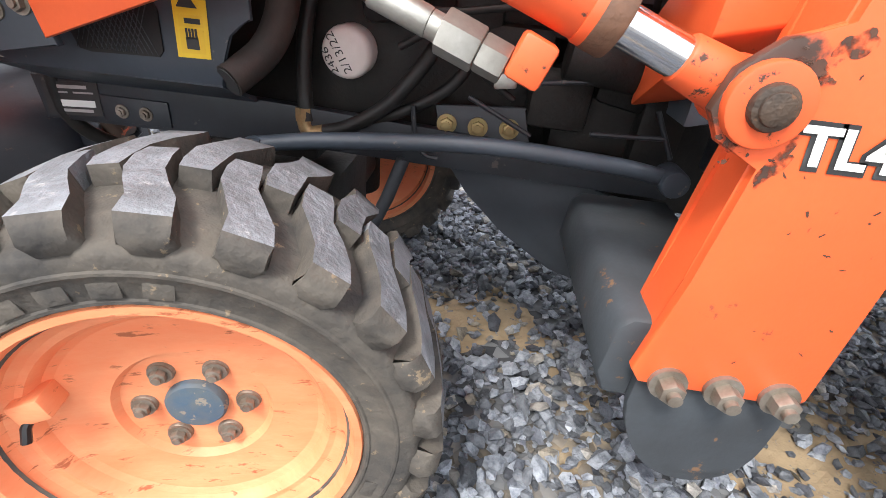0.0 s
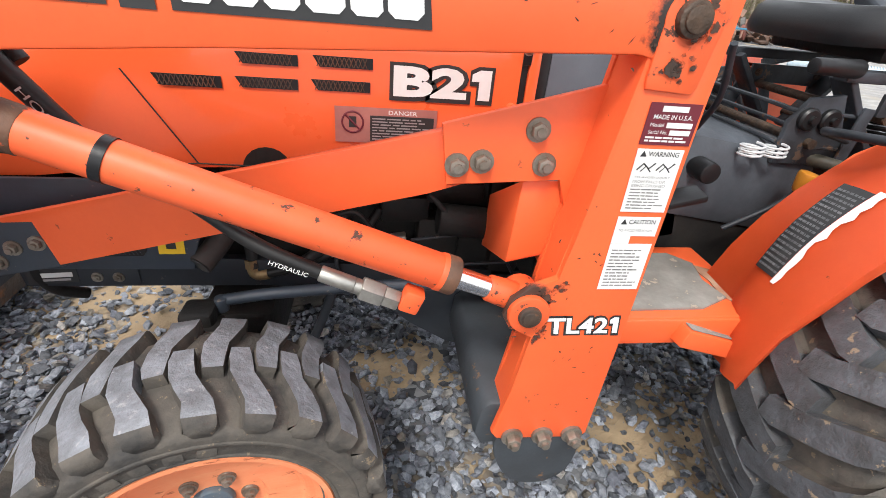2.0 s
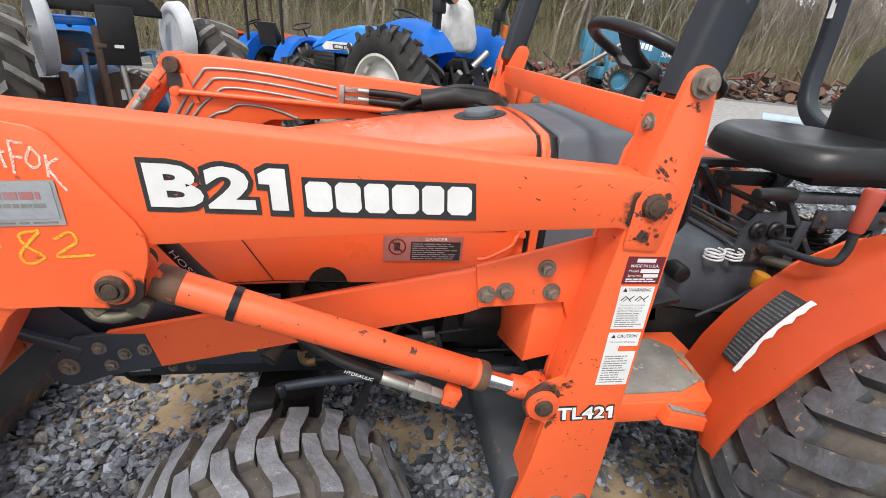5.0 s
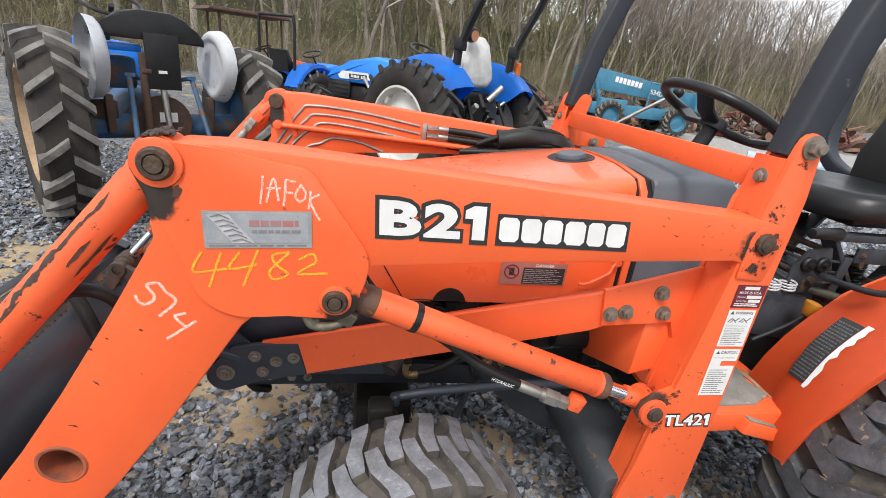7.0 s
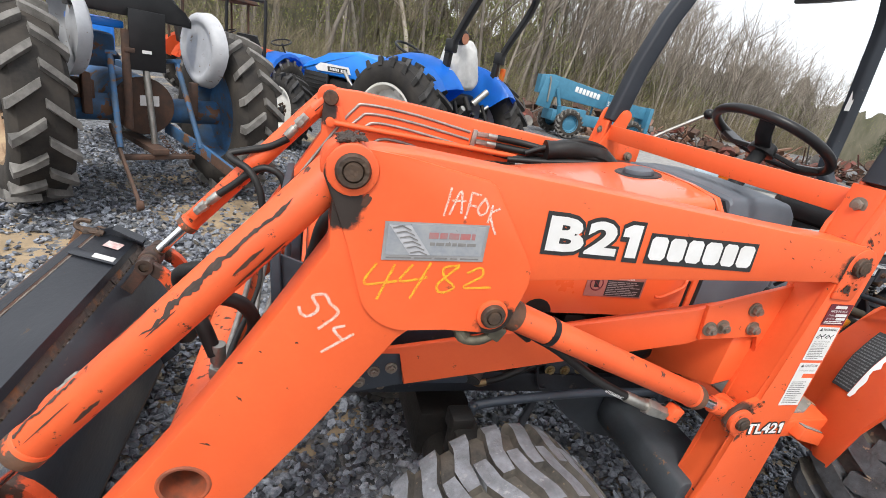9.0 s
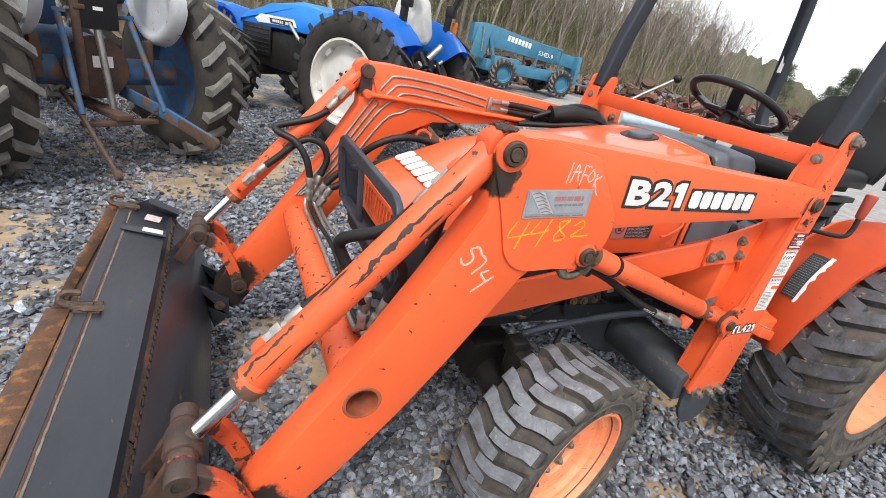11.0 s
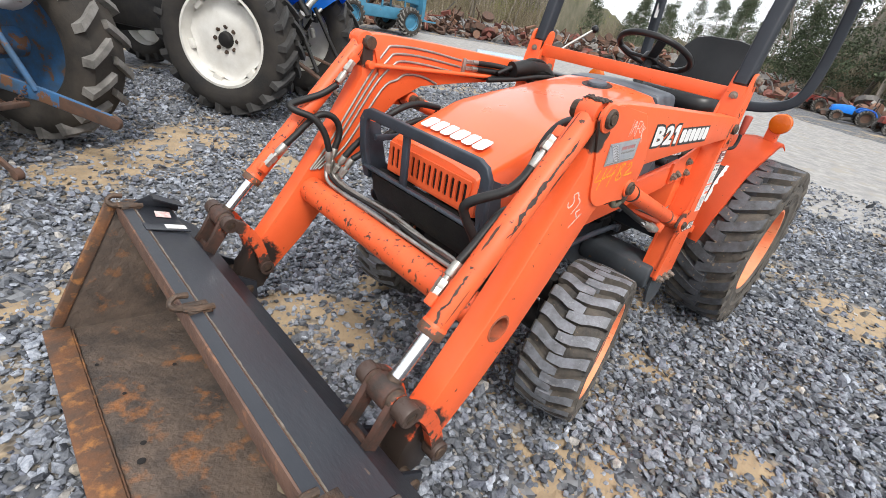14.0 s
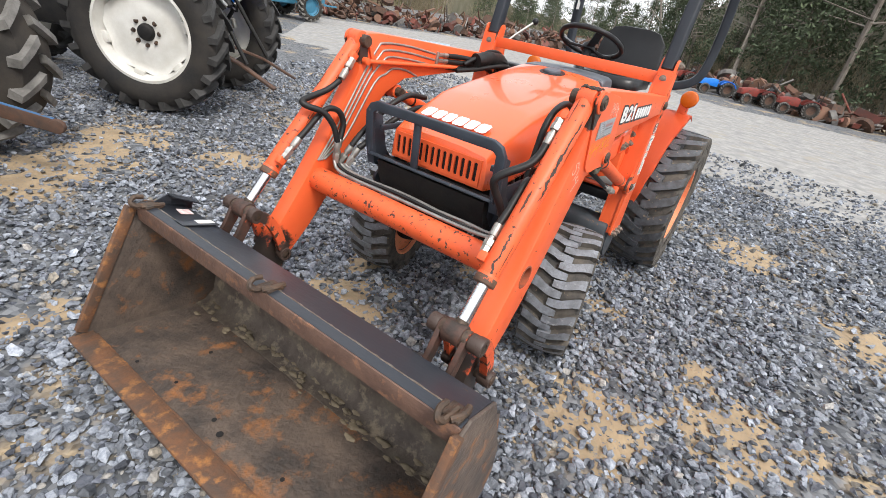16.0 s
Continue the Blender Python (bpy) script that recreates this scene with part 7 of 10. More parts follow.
# ---- hydraulic hoses ----
hose("lift_hose", [(-0.115, -0.47, 0.885), (-0.09, -0.437, 0.866), (-0.03, -0.424, 0.846), (0.06, -0.432, 0.808), (0.15, -0.460, 0.757), (0.235, -0.47, 0.718)], 0.0098, label="black hydraulic hose with white print")
lettering("hose_print", "HYDRAULIC", (0.166, -0.4800, 0.7405), (0.047, 0, -0.0196), (0.003, 0, 0.0062), WHITE, tractor, 0.005, "white print on the hose", lift=0.001)
bm = B()
p0, p1 = V3((0.228, -0.47, 0.721)), V3((0.335, -0.48, 0.681))
d = p1 - p0
cyl(bm, p0, p0 + d * 0.42, 0.0115, seg=16, bevel=0.002)
cyl(bm, p0 + d * 0.42, p0 + d * 0.52, 0.011, seg=12)
cyl(bm, p0 + d * 0.5, p0 + d * 0.78, 0.0175, seg=6, bevel=0.002)
cyl(bm, p0 + d * 0.78, p0 + d * 0.98, 0.015, seg=6, bevel=0.002)
part("hose_fitting", bm, ZINC, tractor, "zinc-plated hose fitting")
bm = B()
box(bm, (0.350, -0.484, 0.688), (0.028, 0.026, 0.034), pose(0, 0, 0, 0, 22, 0), 0.004)
part("port_block", bm, ORANGE_WORN, tractor, "orange cylinder port block")
hose("tilt_hose", [(-0.13, -0.41, 0.985), (-0.10, -0.40, 0.93), (-0.05, -0.395, 0.86), (0.02, -0.40, 0.81)], 0.0125, label="black hydraulic hose")
lettering("hose_print", "HOSE 3/8\"", (-0.098, -0.4135, 0.925), (0.055, 0, -0.080), (0.008, 0, 0.005), WHITE, tractor, 0.003, "white print on the hose", lift=0.001)
bm = B()
tube(bm, spline([(-0.175, -0.50, 0.895), (-0.165, -0.505, 0.872), (-0.135, -0.505, 0.868), (-0.105, -0.50, 0.880)], 4), 0.008, 10)
cyl(bm, (-0.185, -0.498, 0.905), (-0.160, -0.503, 0.872), 0.011, seg=6)
box(bm, (-0.108, -0.50, 0.884), (0.026, 0.022, 0.026), pose(0, 0, 0, 0, 30, 0), 0.003)
part("hose_elbow", bm, surf("grimy_fitting", (0.20, 0.18, 0.13), (0.09, 0.08, 0.06), 0.5, 0.6, 25, 0.3, 100), tractor, "grimy hydraulic elbow under the knee")

# hoses at the bull bar and the torque tube
def fitting(p0, p1, r=0.0105):
    """A crimped hose end: sleeve, neck, swivel nut and elbow stub."""
    p0, p1 = V3(p0), V3(p1)
    bm = B()
    cyl(bm, p0, p0.lerp(p1, 0.42), r * 1.08, seg=16, bevel=0.0015)
    cyl(bm, p0.lerp(p1, 0.40), p0.lerp(p1, 0.56), r * 0.75, seg=12)
    cyl(bm, p0.lerp(p1, 0.54), p0.lerp(p1, 0.78), r * 1.28, seg=6, bevel=0.0015)
    cyl(bm, p0.lerp(p1, 0.76), p1, r * 1.12, seg=6, bevel=0.0015)
    return part("hose_fitting", bm, ZINC, tractor, "zinc-plated hose fitting")


# bucket cylinder hoses: from the ports on the barrel out and back down to the ends of the cross tube's lines
for s in (-1, 1):
    for p, q in (((-0.487, s * 0.430, 0.986), (-0.432, s * 0.432, 1.058)), ((-0.676, s * 0.430, 0.778), (-0.742, s * 0.434, 0.710))):
        fitting(p, q, 0.0125)
    for c in ((-0.424, s * 0.440, 1.066), (-0.748, s * 0.440, 0.702)):
        bm = B()
        box(bm, c, (0.030, 0.026, 0.030), pose(0, 0, 0, 0, -49, 0), 0.004)
        part("port_block", bm, ORANGE_WORN, tractor, "orange cylinder port block")
    if s < 0:
        hose("front_hose", spline([(-0.487, -0.430, 0.986), (-0.512, -0.428, 0.957), (-0.545, -0.415, 0.928), (-0.590, -0.372, 0.897), (-0.604, -0.350, 0.872), (-0.592, -0.350, 0.840), (-0.565, -0.365, 0.790), (-0.545, -0.375, 0.745)], 3), 0.0125, label="black hydraulic hose with white print", n=2)
    else:
        hose("front_hose", [(-0.483, 0.440, 0.978), (-0.535, 0.446, 0.945), (-0.600, 0.454, 0.922), (-0.648, 0.452, 0.906), (-0.640, 0.435, 0.892), (-0.590, 0.404, 0.873), (-0.556, 0.384, 0.825), (-0.541, 0.372, 0.765)], 0.0115, label="black hydraulic hose looped in front of the arm")
    hose("front_hose", [(-0.676, s * 0.430, 0.778), (-0.636, s * 0.430, 0.812), (-0.590, s * 0.428, 0.855), (-0.545, s * 0.424, 0.880), (-0.500, s * 0.416, 0.866), (-0.482, s * 0.408, 0.820), (-0.503, s * 0.400, 0.761)], 0.0115, label="black hydraulic hose")
    fitting((-0.541, s * 0.374, 0.765), (-0.541, s * 0.374, 0.682), 0.0115)
    fitting((-0.503, s * 0.400, 0.763), (-0.526, s * 0.392, 0.690), 0.0115)
lettering("hose_print", "HOSE 3/8\"", (-0.590, -0.3835, 0.893), (0.052, -0.047, 0.031), (-0.004, 0.003, 0.007), WHITE, tractor, 0.003, "white print on the hose", lift=0.001)
hose("front_hose", [(-0.46, -0.372, 0.72), (-0.425, -0.370, 0.82), (-0.399, -0.370, 0.948), (-0.387, -0.370, 1.000), (-0.356, -0.370, 1.044), (-0.305, -0.370, 1.070), (-0.229, -0.372, 1.074), (-0.16, -0.378, 1.03), (-0.10, -0.385, 0.95)], 0.0110, label="black hydraulic hose")
STEEL = surf("grey_steel_line", (0.42, 0.41, 0.39), (0.27, 0.25, 0.23), 0.4, 0.7, 20, 0.1, 100)
for k, (dx, dz, bow) in enumerate(((-0.006, 0.0, 0.0), (0.012, 0.004, 0.010), (0.030, 0.001, -0.006), (0.047, -0.006, 0.012))):
    hose("steel_line", [(-0.545 + dx * 0.6, 0.375, 0.690), (-0.548 + dx, 0.35, 0.664 + dz), (-0.543 + dx, 0.28, 0.652 + dz), (-0.538 + dx + bow, 0.05, 0.651 + dz), (-0.540 + dx - bow, -0.22, 0.653 + dz), (-0.546 + dx * 0.7, -0.35, 0.664), (-0.543 + dx * 0.6, -0.375, 0.690)], 0.0065, STEEL if k != 1 else HOSE, "grey steel hydraulic line on the cross tube" if k != 1 else "black hose on the cross tube", n=5)
for i, (zo, xo) in enumerate(((0.0, 0.0), (0.026, 0.018), (0.052, 0.036), (0.098, 0.066))):
    x1 = 0.10 if i < 3 else -0.02
    hose("steel_line", [(x1, 0.440, 1.098 - zo - 0.012), (-0.10, 0.440, 1.112 - zo), (-0.255 + xo * 1.05, 0.440, 1.118 - zo), (-0.292 + xo, 0.440, 1.098 - zo), (-0.36 + xo, 0.440, 1.00 - zo * 0.4), (-0.50 + xo, 0.440, 0.775 - zo * 0.2), (-0.575 + xo * 0.5, 0.438, 0.675)], 0.005, STEEL, "grey steel hydraulic line along the arm", n=5)
bm = B()
box(bm, (0.115, 0.438, 1.060), (0.016, 0.016, 0.075), pose(0, 0, 0, 0, 4, 0), 0.002)
part("line_clamp", bm, ZINC, tractor, "steel line clamp")
for i in range(3):
    bm = B()
    z = 1.084 - 0.026 * i
    cyl(bm, (0.125, 0.438, z), (0.165, 0.438, z - 0.001), 0.009, seg=6, bevel=0.001)
    cyl(bm, (0.165, 0.438, z - 0.001), (0.205, 0.438, z - 0.003), 0.0105, seg=14, bevel=0.001)
    part("hose_fitting", bm, ZINC, tractor, "zinc-plated hose fitting")
    hose("valve_hose", [(0.200, 0.438, z - 0.003), (0.30, 0.42, z - 0.006), (0.42, 0.36 + 0.02 * i, z + 0.015 * (i - 1)), (0.54, 0.33 + 0.03 * i, z - 0.01), (0.62, 0.34 + 0.03 * i, z - 0.05), (0.66, 0.36, z - 0.12)], 0.0115, label="black hydraulic hose at the valve")
hose("valve_hose", [(0.30, 0.40, 1.05), (0.40, 0.37, 1.100), (0.48, 0.36, 1.122), (0.58, 0.36, 1.105), (0.64, 0.37, 1.04)], 0.0105, label="black hydraulic hose at the valve")
hose("valve_hose", [(0.24, 0.40, 1.02), (0.36, 0.36, 1.035), (0.50, 0.31, 1.06), (0.60, 0.30, 1.05), (0.64, 0.32, 0.98)], 0.0105, label="black hydraulic hose at the valve")
bm = B()
tube(bm, [(-0.362, 0.425, 1.050), (0.50, 0.425, 1.022)], 0.009, 12)
cyl(bm, (-0.362, 0.415, 1.05), (-0.362, 0.45, 1.05), 0.014, seg=16, bevel=0.002)
part("levelling_rod", bm, ORANGE, tractor, "thin orange bucket level rod")
bm = B()
prism(bm, [(-0.345, 1.10), (-0.330, 1.10), (-0.30, 1.02), (-0.315, 1.015)], 0.43, 0.437, 0.001)
part("line_bracket", bm, ORANGE, tractor)
bm = B()
tube(bm, spline([(0.36, 0.372, 1.072), (0.46, 0.360, 1.088), (0.56, 0.352, 1.078), (0.63, 0.352, 1.030), (0.66, 0.355, 0.95)], 5), 0.034, 14)
for v in bm.verts:
    v.co += V3((0, 0.006 * noise.noise(v.co * 30), 0.008 * noise.noise(v.co * 22)))
part("hose_sleeve", bm, HOSE, tractor, "wrinkled black sleeve round the hoses")
# tilt cylinder fittings on the far arm
hose("tilt_hose", [(-0.492, 0.345, 0.752), (-0.465, 0.340, 0.785), (-0.42, 0.33, 0.83), (-0.36, 0.29, 0.91), (-0.26, 0.28, 0.95), (-0.12, 0.30, 0.93)], 0.0115, label="black hydraulic hose")
hose("tilt_hose", [(-0.478, 0.320, 0.748), (-0.45, 0.315, 0.765), (-0.40, 0.31, 0.80), (-0.32, 0.27, 0.87), (-0.2, 0.265, 0.90), (-0.1, 0.28, 0.88)], 0.0115, label="black hydraulic hose")
fitting((-0.492, 0.345, 0.752), (-0.520, 0.372, 0.682), 0.0115)
fitting((-0.478, 0.320, 0.748), (-0.512, 0.338, 0.680), 0.0115)

# ---- driver's place ----
bm = B()
tube(bm, [(0.82, 0.50, 1.14), (0.90, 0.47, 1.205), (1.0, 0.415, 1.288)], 0.0065, 10)
jl = part("joystick", bm, ZINC, tractor, "loader joystick with black ball knob")
bm = B()
bmesh.ops.create_icosphere(bm, subdivisions=2, radius=0.02, matrix=Matrix.Translation((1.007, 0.411, 1.293)))
part("ball_knob", bm, BLACKPLASTIC, jl)
bm = B()
box(bm, (0.742, 0.489, 1.088), (0.118, 0.058, 0.104), None, 0.005)
part("valve_bracket", bm, ORANGE, tractor, "orange valve bracket")
bm = B()
cyl(bm, (0.749, 0.461, 1.087), (0.749, 0.449, 1.087), 0.017, seg=20, bevel=0.003)
hexbolt(bm, (0.749, 0.450, 1.087), 0.011, 0.010)
part("bolt", bm, BOLT, tractor, "steel bolt with a round collar")
bm = B()
box(bm, (0.70, 0.36, 1.02), (0.10, 0.14, 0.11), None, 0.012)
part("control_valve", bm, BLACKPLASTIC, tractor, "black control valve block")
bm = B()
box(bm, (0.90, 0.0, 0.80), (0.10, 0.30, 0.44), pose(0, 0, 0, 0, -12, 0), 0.05)
box(bm, (1.06, 0, 0.74), (0.36, 0.34, 0.20), pose(0, 0, 0, 0, 8, 0), 0.05)
part("transmission_cover", bm, surf("scuffed_grey_mat", (0.085, 0.096, 0.114), (0.050, 0.056, 0.066), 0.5, 0, 10, 0.3, 60), tractor, "scuffed grey rubber tunnel cover")
for k in range(2):
    bm = B()
    tube(bm, [V3((1.035 + 0.052 * k + 0.021 * math.cos(t), -0.185 + 0.021 * math.sin(t), 0.815 + 0.0013 * t)) for t in [0.5 * i for i in range(40)]], 0.0026, 6)
    part("seat_spring", bm, WHITEPAINT, tractor, "pale coil spring under the seat")
for pts, r, mat_, nm, lb in (([(1.22, -0.20, 0.86), (1.12, -0.24, 0.885), (1.075, -0.31, 0.90), (1.088, -0.405, 0.915), (1.10, -0.42, 0.945), (1.10, -0.42, 0.99)], 0.008, DARKSTEEL, "lift_lever", "dark control lever with red grip"),
                              ([(1.03, -0.20, 0.66), (1.10, -0.22, 0.72), (1.135, -0.232, 0.765)], 0.006, DARKSTEEL, "range_lever", "control lever with amber knob"),
                              ([(0.80, -0.24, 0.66), (0.84, -0.26, 0.74), (0.83, -0.29, 0.76)], 0.008, BLACKPLASTIC, "pedal_arm", "black pedal arm"),
                              ([(0.92, -0.16, 0.86), (0.90, -0.22, 0.93), (0.86, -0.26, 1.02)], 0.006, DARKSTEEL, "throttle_lever", "dark control lever")):
    hose(nm, pts, r, mat_, lb)
bm = B()
cyl(bm, (1.10, -0.42, 0.985), (1.103, -0.42, 1.07), 0.013, 0.018, 16, bevel=0.006)
part("lever_grip", bm, surf("faded_red_grip", (0.40, 0.06, 0.03), (0.33, 0.05, 0.03), 0.5, 0, 20, 0.1, 100), tractor, "faded red lever grip")
bm = B()
cyl(bm, (1.134, -0.231, 0.758), (1.142, -0.234, 0.802), 0.013, 0.023, 16, bevel=0.008)
part("lever_knob", bm, surf("amber_knob_plastic", (0.62, 0.25, 0.02), (0.52, 0.2, 0.02), 0.35, 0, 20, 0.1, 100), tractor, "amber lever knob")
bm = B()
box(bm, (0.845, -0.285, 0.765), (0.08, 0.045, 0.014), pose(0, 0, 0, 8, -14, 0), 0.005)
part("pedal", bm, BLACKPLASTIC, tractor, "black rubber pedal")
for x, y1, z in ((0.945, -0.215, 0.785), (0.86, -0.20, 0.84)):
    bm = B()
    cyl(bm, (x, -0.150, z), (x, y1, z), 0.022, seg=18, bevel=0.005)
    part("rubber_buffer", bm, BLACKPLASTIC, tractor, "black rubber buffer")



# ---- flaked paint and grease on the loader ----
def blotch(name, cx, cz, rx, rz, y, parent, seed, mat=GREASE, tilt=0.0, jag=0.35):
    """An irregular flat patch of flaked paint or grease on a side face."""
    r = random.Random(seed)
    pts = []
    n = 26
    ks = [r.uniform(-1, 1) for _ in range(n)]
    for _ in range(2):
        ks = [(ks[i - 1] + 2 * ks[i] + ks[(i + 1) % n]) / 4 for i in range(n)]
    for i in range(n):
        a = 2 * math.pi * i / n
        k = 1 + 1.9 * jag * ks[i] + r.uniform(-0.07, 0.07)
        x, z = rx * k * math.cos(a), rz * k * math.sin(a)
        ca, sa = math.cos(radians(tilt)), math.sin(radians(tilt))
        pts.append((cx + x * ca - z * sa, cz + x * sa + z * ca))
    bm = B()
    s = -1 if y < 0 else 1
    bm.faces.new([bm.verts.new((x, y + s * 0.0005, z)) for x, z in pts])
    return part(name, bm, mat, parent, smooth=0)


CHIP = surf("bare_rusty_chip", (0.105, 0.046, 0.028), (0.05, 0.028, 0.021), 0.7, 0.1, 40, 0.2, 100)
rc_ = random.Random(17)
for k in range(12):
    t = rc_.random()
    blotch("paint_chip", 0.40 + 0.18 * t, 1.02 + 0.075 * rc_.random(), rc_.uniform(0.0015, 0.0045), rc_.uniform(0.0003, 0.0009), -ARM_OUT, arms[0], 100 + k, CHIP, rc_.uniform(-60, 60), 0.5)
for k in range(9):
    t = rc_.random()
    x = -0.40 - 0.33 * t
    z = 0.98 - 0.57 * t - rc_.uniform(0.0, 0.10)
    blotch("paint_chip", x, z, rc_.uniform(0.0015, 0.006), rc_.uniform(0.001, 0.003), -ARM_OUT, arms[0], 200 + k, CHIP, rc_.uniform(-60, 60), 0.5)
blotch("paint_chip", -0.345, 1.085, 0.012, 0.006, -(ARM_OUT + 0.006), arms[0], 7, CHIP, 60)
blotch("paint_chip", -0.765, 0.375, 0.022, 0.014, -ARM_OUT, arms[0], 8, CHIP, 60)
blotch("paint_chip", -0.735, 0.345, 0.030, 0.010, -ARM_OUT, arms[0], 9, CHIP, 50)
for k in range(30):
    blotch("paint_chip", rc_.uniform(0.53, 0.65), rc_.uniform(0.45, 1.18), rc_.uniform(0.0008, 0.003), rc_.uniform(0.0005, 0.0012), YP + 0.0004, posts[0], 300 + k, CHIP, rc_.uniform(-80, 80), 0.5)
blotch("paint_chip", 0.590, 1.045, 0.006, 0.020, YP + 0.0004, posts[0], 11, GREASE)
blotch("paint_chip", 0.535, 0.640, 0.007, 0.022, YP + 0.0004, posts[0], 12, RUBBED, -25)
blotch("paint_chip", 0.548, 0.722, 0.012, 0.008, YP + 0.0004, posts[0], 13, RUBBED, 30)


def grime(cx, cz, rx, rz, y, parent, n, seed, mat=SMEAR):
    """Grease worked into the paint round a joint: a ragged cluster of small smears."""
    r = random.Random(seed)
    for k in range(n):
        a, d = r.uniform(0, 6.28), r.random() ** 0.7
        s_ = 1.15 - d
        blotch("grease_smear", cx + rx * d * math.cos(a), cz + rz * d * math.sin(a), rx * s_ * r.uniform(0.16, 0.5), rz * s_ * r.uniform(0.16, 0.5), y - 0.00012 * (k + 1), parent, seed * 100 + k, mat, r.uniform(0, 90), 0.32)


grime(0.622, 1.100, 0.016, 0.034, YP + 0.0002, posts[0], 14, 41)
grime(0.616, 1.010, 0.022, 0.020, -0.5112, posts[0], 22, 42)
grime(0.625, 1.056, 0.028, 0.026, -0.5112, posts[0], 18, 52)
grime(0.604, 1.060, 0.010, 0.030, YP + 0.0003, posts[0], 10, 43)
grime(0.530, 0.700, 0.020, 0.024, YP + 0.0003, posts[0], 14, 44, RUBBED)
grime(0.500, 0.655, 0.016, 0.020, YP + 0.0003, posts[0], 12, 45, RUBBED)
grime(0.640, 1.20, 0.014, 0.016, YP + 0.0003, posts[0], 8, 46, RUBBED)

grime(0.592, 1.035, 0.012, 0.026, -(ARM_OUT + 0.0002), arms[0], 10, 51)


bm = B()
rg_ = random.Random(12)
for k in range(60):
    f = 0.45 * rg_.random()
    rad = rg_.uniform(0.003, 0.0065) * (1 - 0.4 * f)
    a = radians(118 - 75 * f)
    c = (-0.366 + 0.038 * math.cos(a) + 0.11 * max(0, f - 0.35), rg_.uniform(-0.508, -0.450), 1.122 + 0.038 * math.sin(a) - 0.002)
    bmesh.ops.create_icosphere(bm, subdivisions=1, radius=rad, matrix=Matrix.Translation(c) @ Matrix.Diagonal((rg_.uniform(0.8, 1.6), rg_.uniform(0.8, 1.8), rg_.uniform(0.4, 0.8), 1)))
for v in bm.verts:
    v.co += V3((rg_.gauss(0, 0.001), rg_.gauss(0, 0.001), rg_.gauss(0, 0.001)))
tagged(part("grease_crust", bm, GREASE, arms[0], "crumbly black grease on the knee joint"), kind="stuff")


def flake_strip(p0, p1, r, seed, parent, a0, n=9):
    """Long flakes of missing paint wrapped on a cylinder's barrel."""
    rr = random.Random(seed)
    p0, p1 = V3(p0), V3(p1)
    d = (p1 - p0).normalized()
    u = d.cross(V3((0, 1, 0))).normalized()
    v = V3((0, 1, 0))
    L = (p1 - p0).length
    for k in range(n):
        bm = B()
        c, half_l = rr.uniform(0.08, 0.72) * L, rr.uniform(0.006, 0.050)
        am, wid = a0 + rr.uniform(-0.30, 0.30), rr.uniform(0.04, 0.16)
        m = 10
        lo, hi = [], []
        for i in range(m + 1):
            t = c - half_l + 2 * half_l * i / m
            env = math.sin(math.pi * i / m) ** 0.6 + 0.02
            w0, w1 = wid * env * rr.uniform(0.5, 1.1), wid * env * rr.uniform(0.5, 1.1)
            for lst, a in ((lo, am - w0), (hi, am + w1)):
                lst.append(bm.verts.new(p0 + d * t + (u * math.cos(a) + v * math.sin(a)) * (r + 0.0005 + 0.00012 * k)))
        for i in range(m):
            bm.faces.new((lo[i], lo[i + 1], hi[i + 1], hi[i]))
        part("paint_flake", bm, CHIP, parent, smooth=0)


BARE = surf("dull_bare_steel", (0.070, 0.048, 0.038), (0.034, 0.024, 0.020), 0.65, 0.1, 40, 0.3, 100)


def long_flake(p0, p1, r, seed, parent, a0, t0, t1, wid):
    """One ragged strip where the paint has let go along the barrel."""
    rr = random.Random(seed)
    p0, p1 = V3(p0), V3(p1)
    d = (p1 - p0).normalized()
    u, v = d.cross(V3((0, 1, 0))).normalized(), V3((0, 1, 0))
    L, m = (p1 - p0).length, 64
    bm = B()
    rows = []
    for i in range(m + 1):
        f = i / m
        mid = a0 + 0.22 * noise.noise(V3((f * 5, seed, 0))) + 0.08 * noise.noise(V3((f * 21, seed, 3)))
        w = wid * (0.25 + 1.5 * abs(noise.noise(V3((f * 7, seed, 7)))) + 0.35 * rr.random()) * min(1, 8 * f + 0.05, 8 * (1 - f) + 0.05)
        rows.append([bm.verts.new(p0 + d * L * (t0 + (t1 - t0) * f) + (u * math.cos(a) + v * math.sin(a)) * (r + 0.0006)) for a in (mid - w, mid, mid + w * rr.uniform(0.6, 1.2))])
    for a, b in zip(rows, rows[1:]):
        for j in range(2):
            bm.faces.new((a[j], b[j], b[j + 1], a[j + 1]))
    part("paint_flake", bm, BARE, parent, "long strip of flaked paint", smooth=0)


tilts = [o for o in tractor.children if o.name.startswith("tilt_cylinder")]
for o in tilts:
    sy = -1 if min(v.co.y for v in o.data.vertices) < 0 else 1
    if sy < 0:
        long_flake((-0.372, -0.474, 1.122), (-0.880, -0.474, 0.526), 0.030, 5, o, -2.15, 0.10, 0.46, 0.17)
        long_flake((-0.372, -0.474, 1.122), (-0.880, -0.474, 0.526), 0.030, 8, o, -2.75, 0.60, 0.78, 0.15)
    for a0, n, sd in ((-1.75, 2, 3), (-1.3, 2, 4), (3.0, 2, 6), (-0.6, 1, 9)):
        flake_strip((-0.372, sy * 0.474, 1.122), (-0.880, sy * 0.474, 0.526), 0.030, sd + sy, o, a0, n)

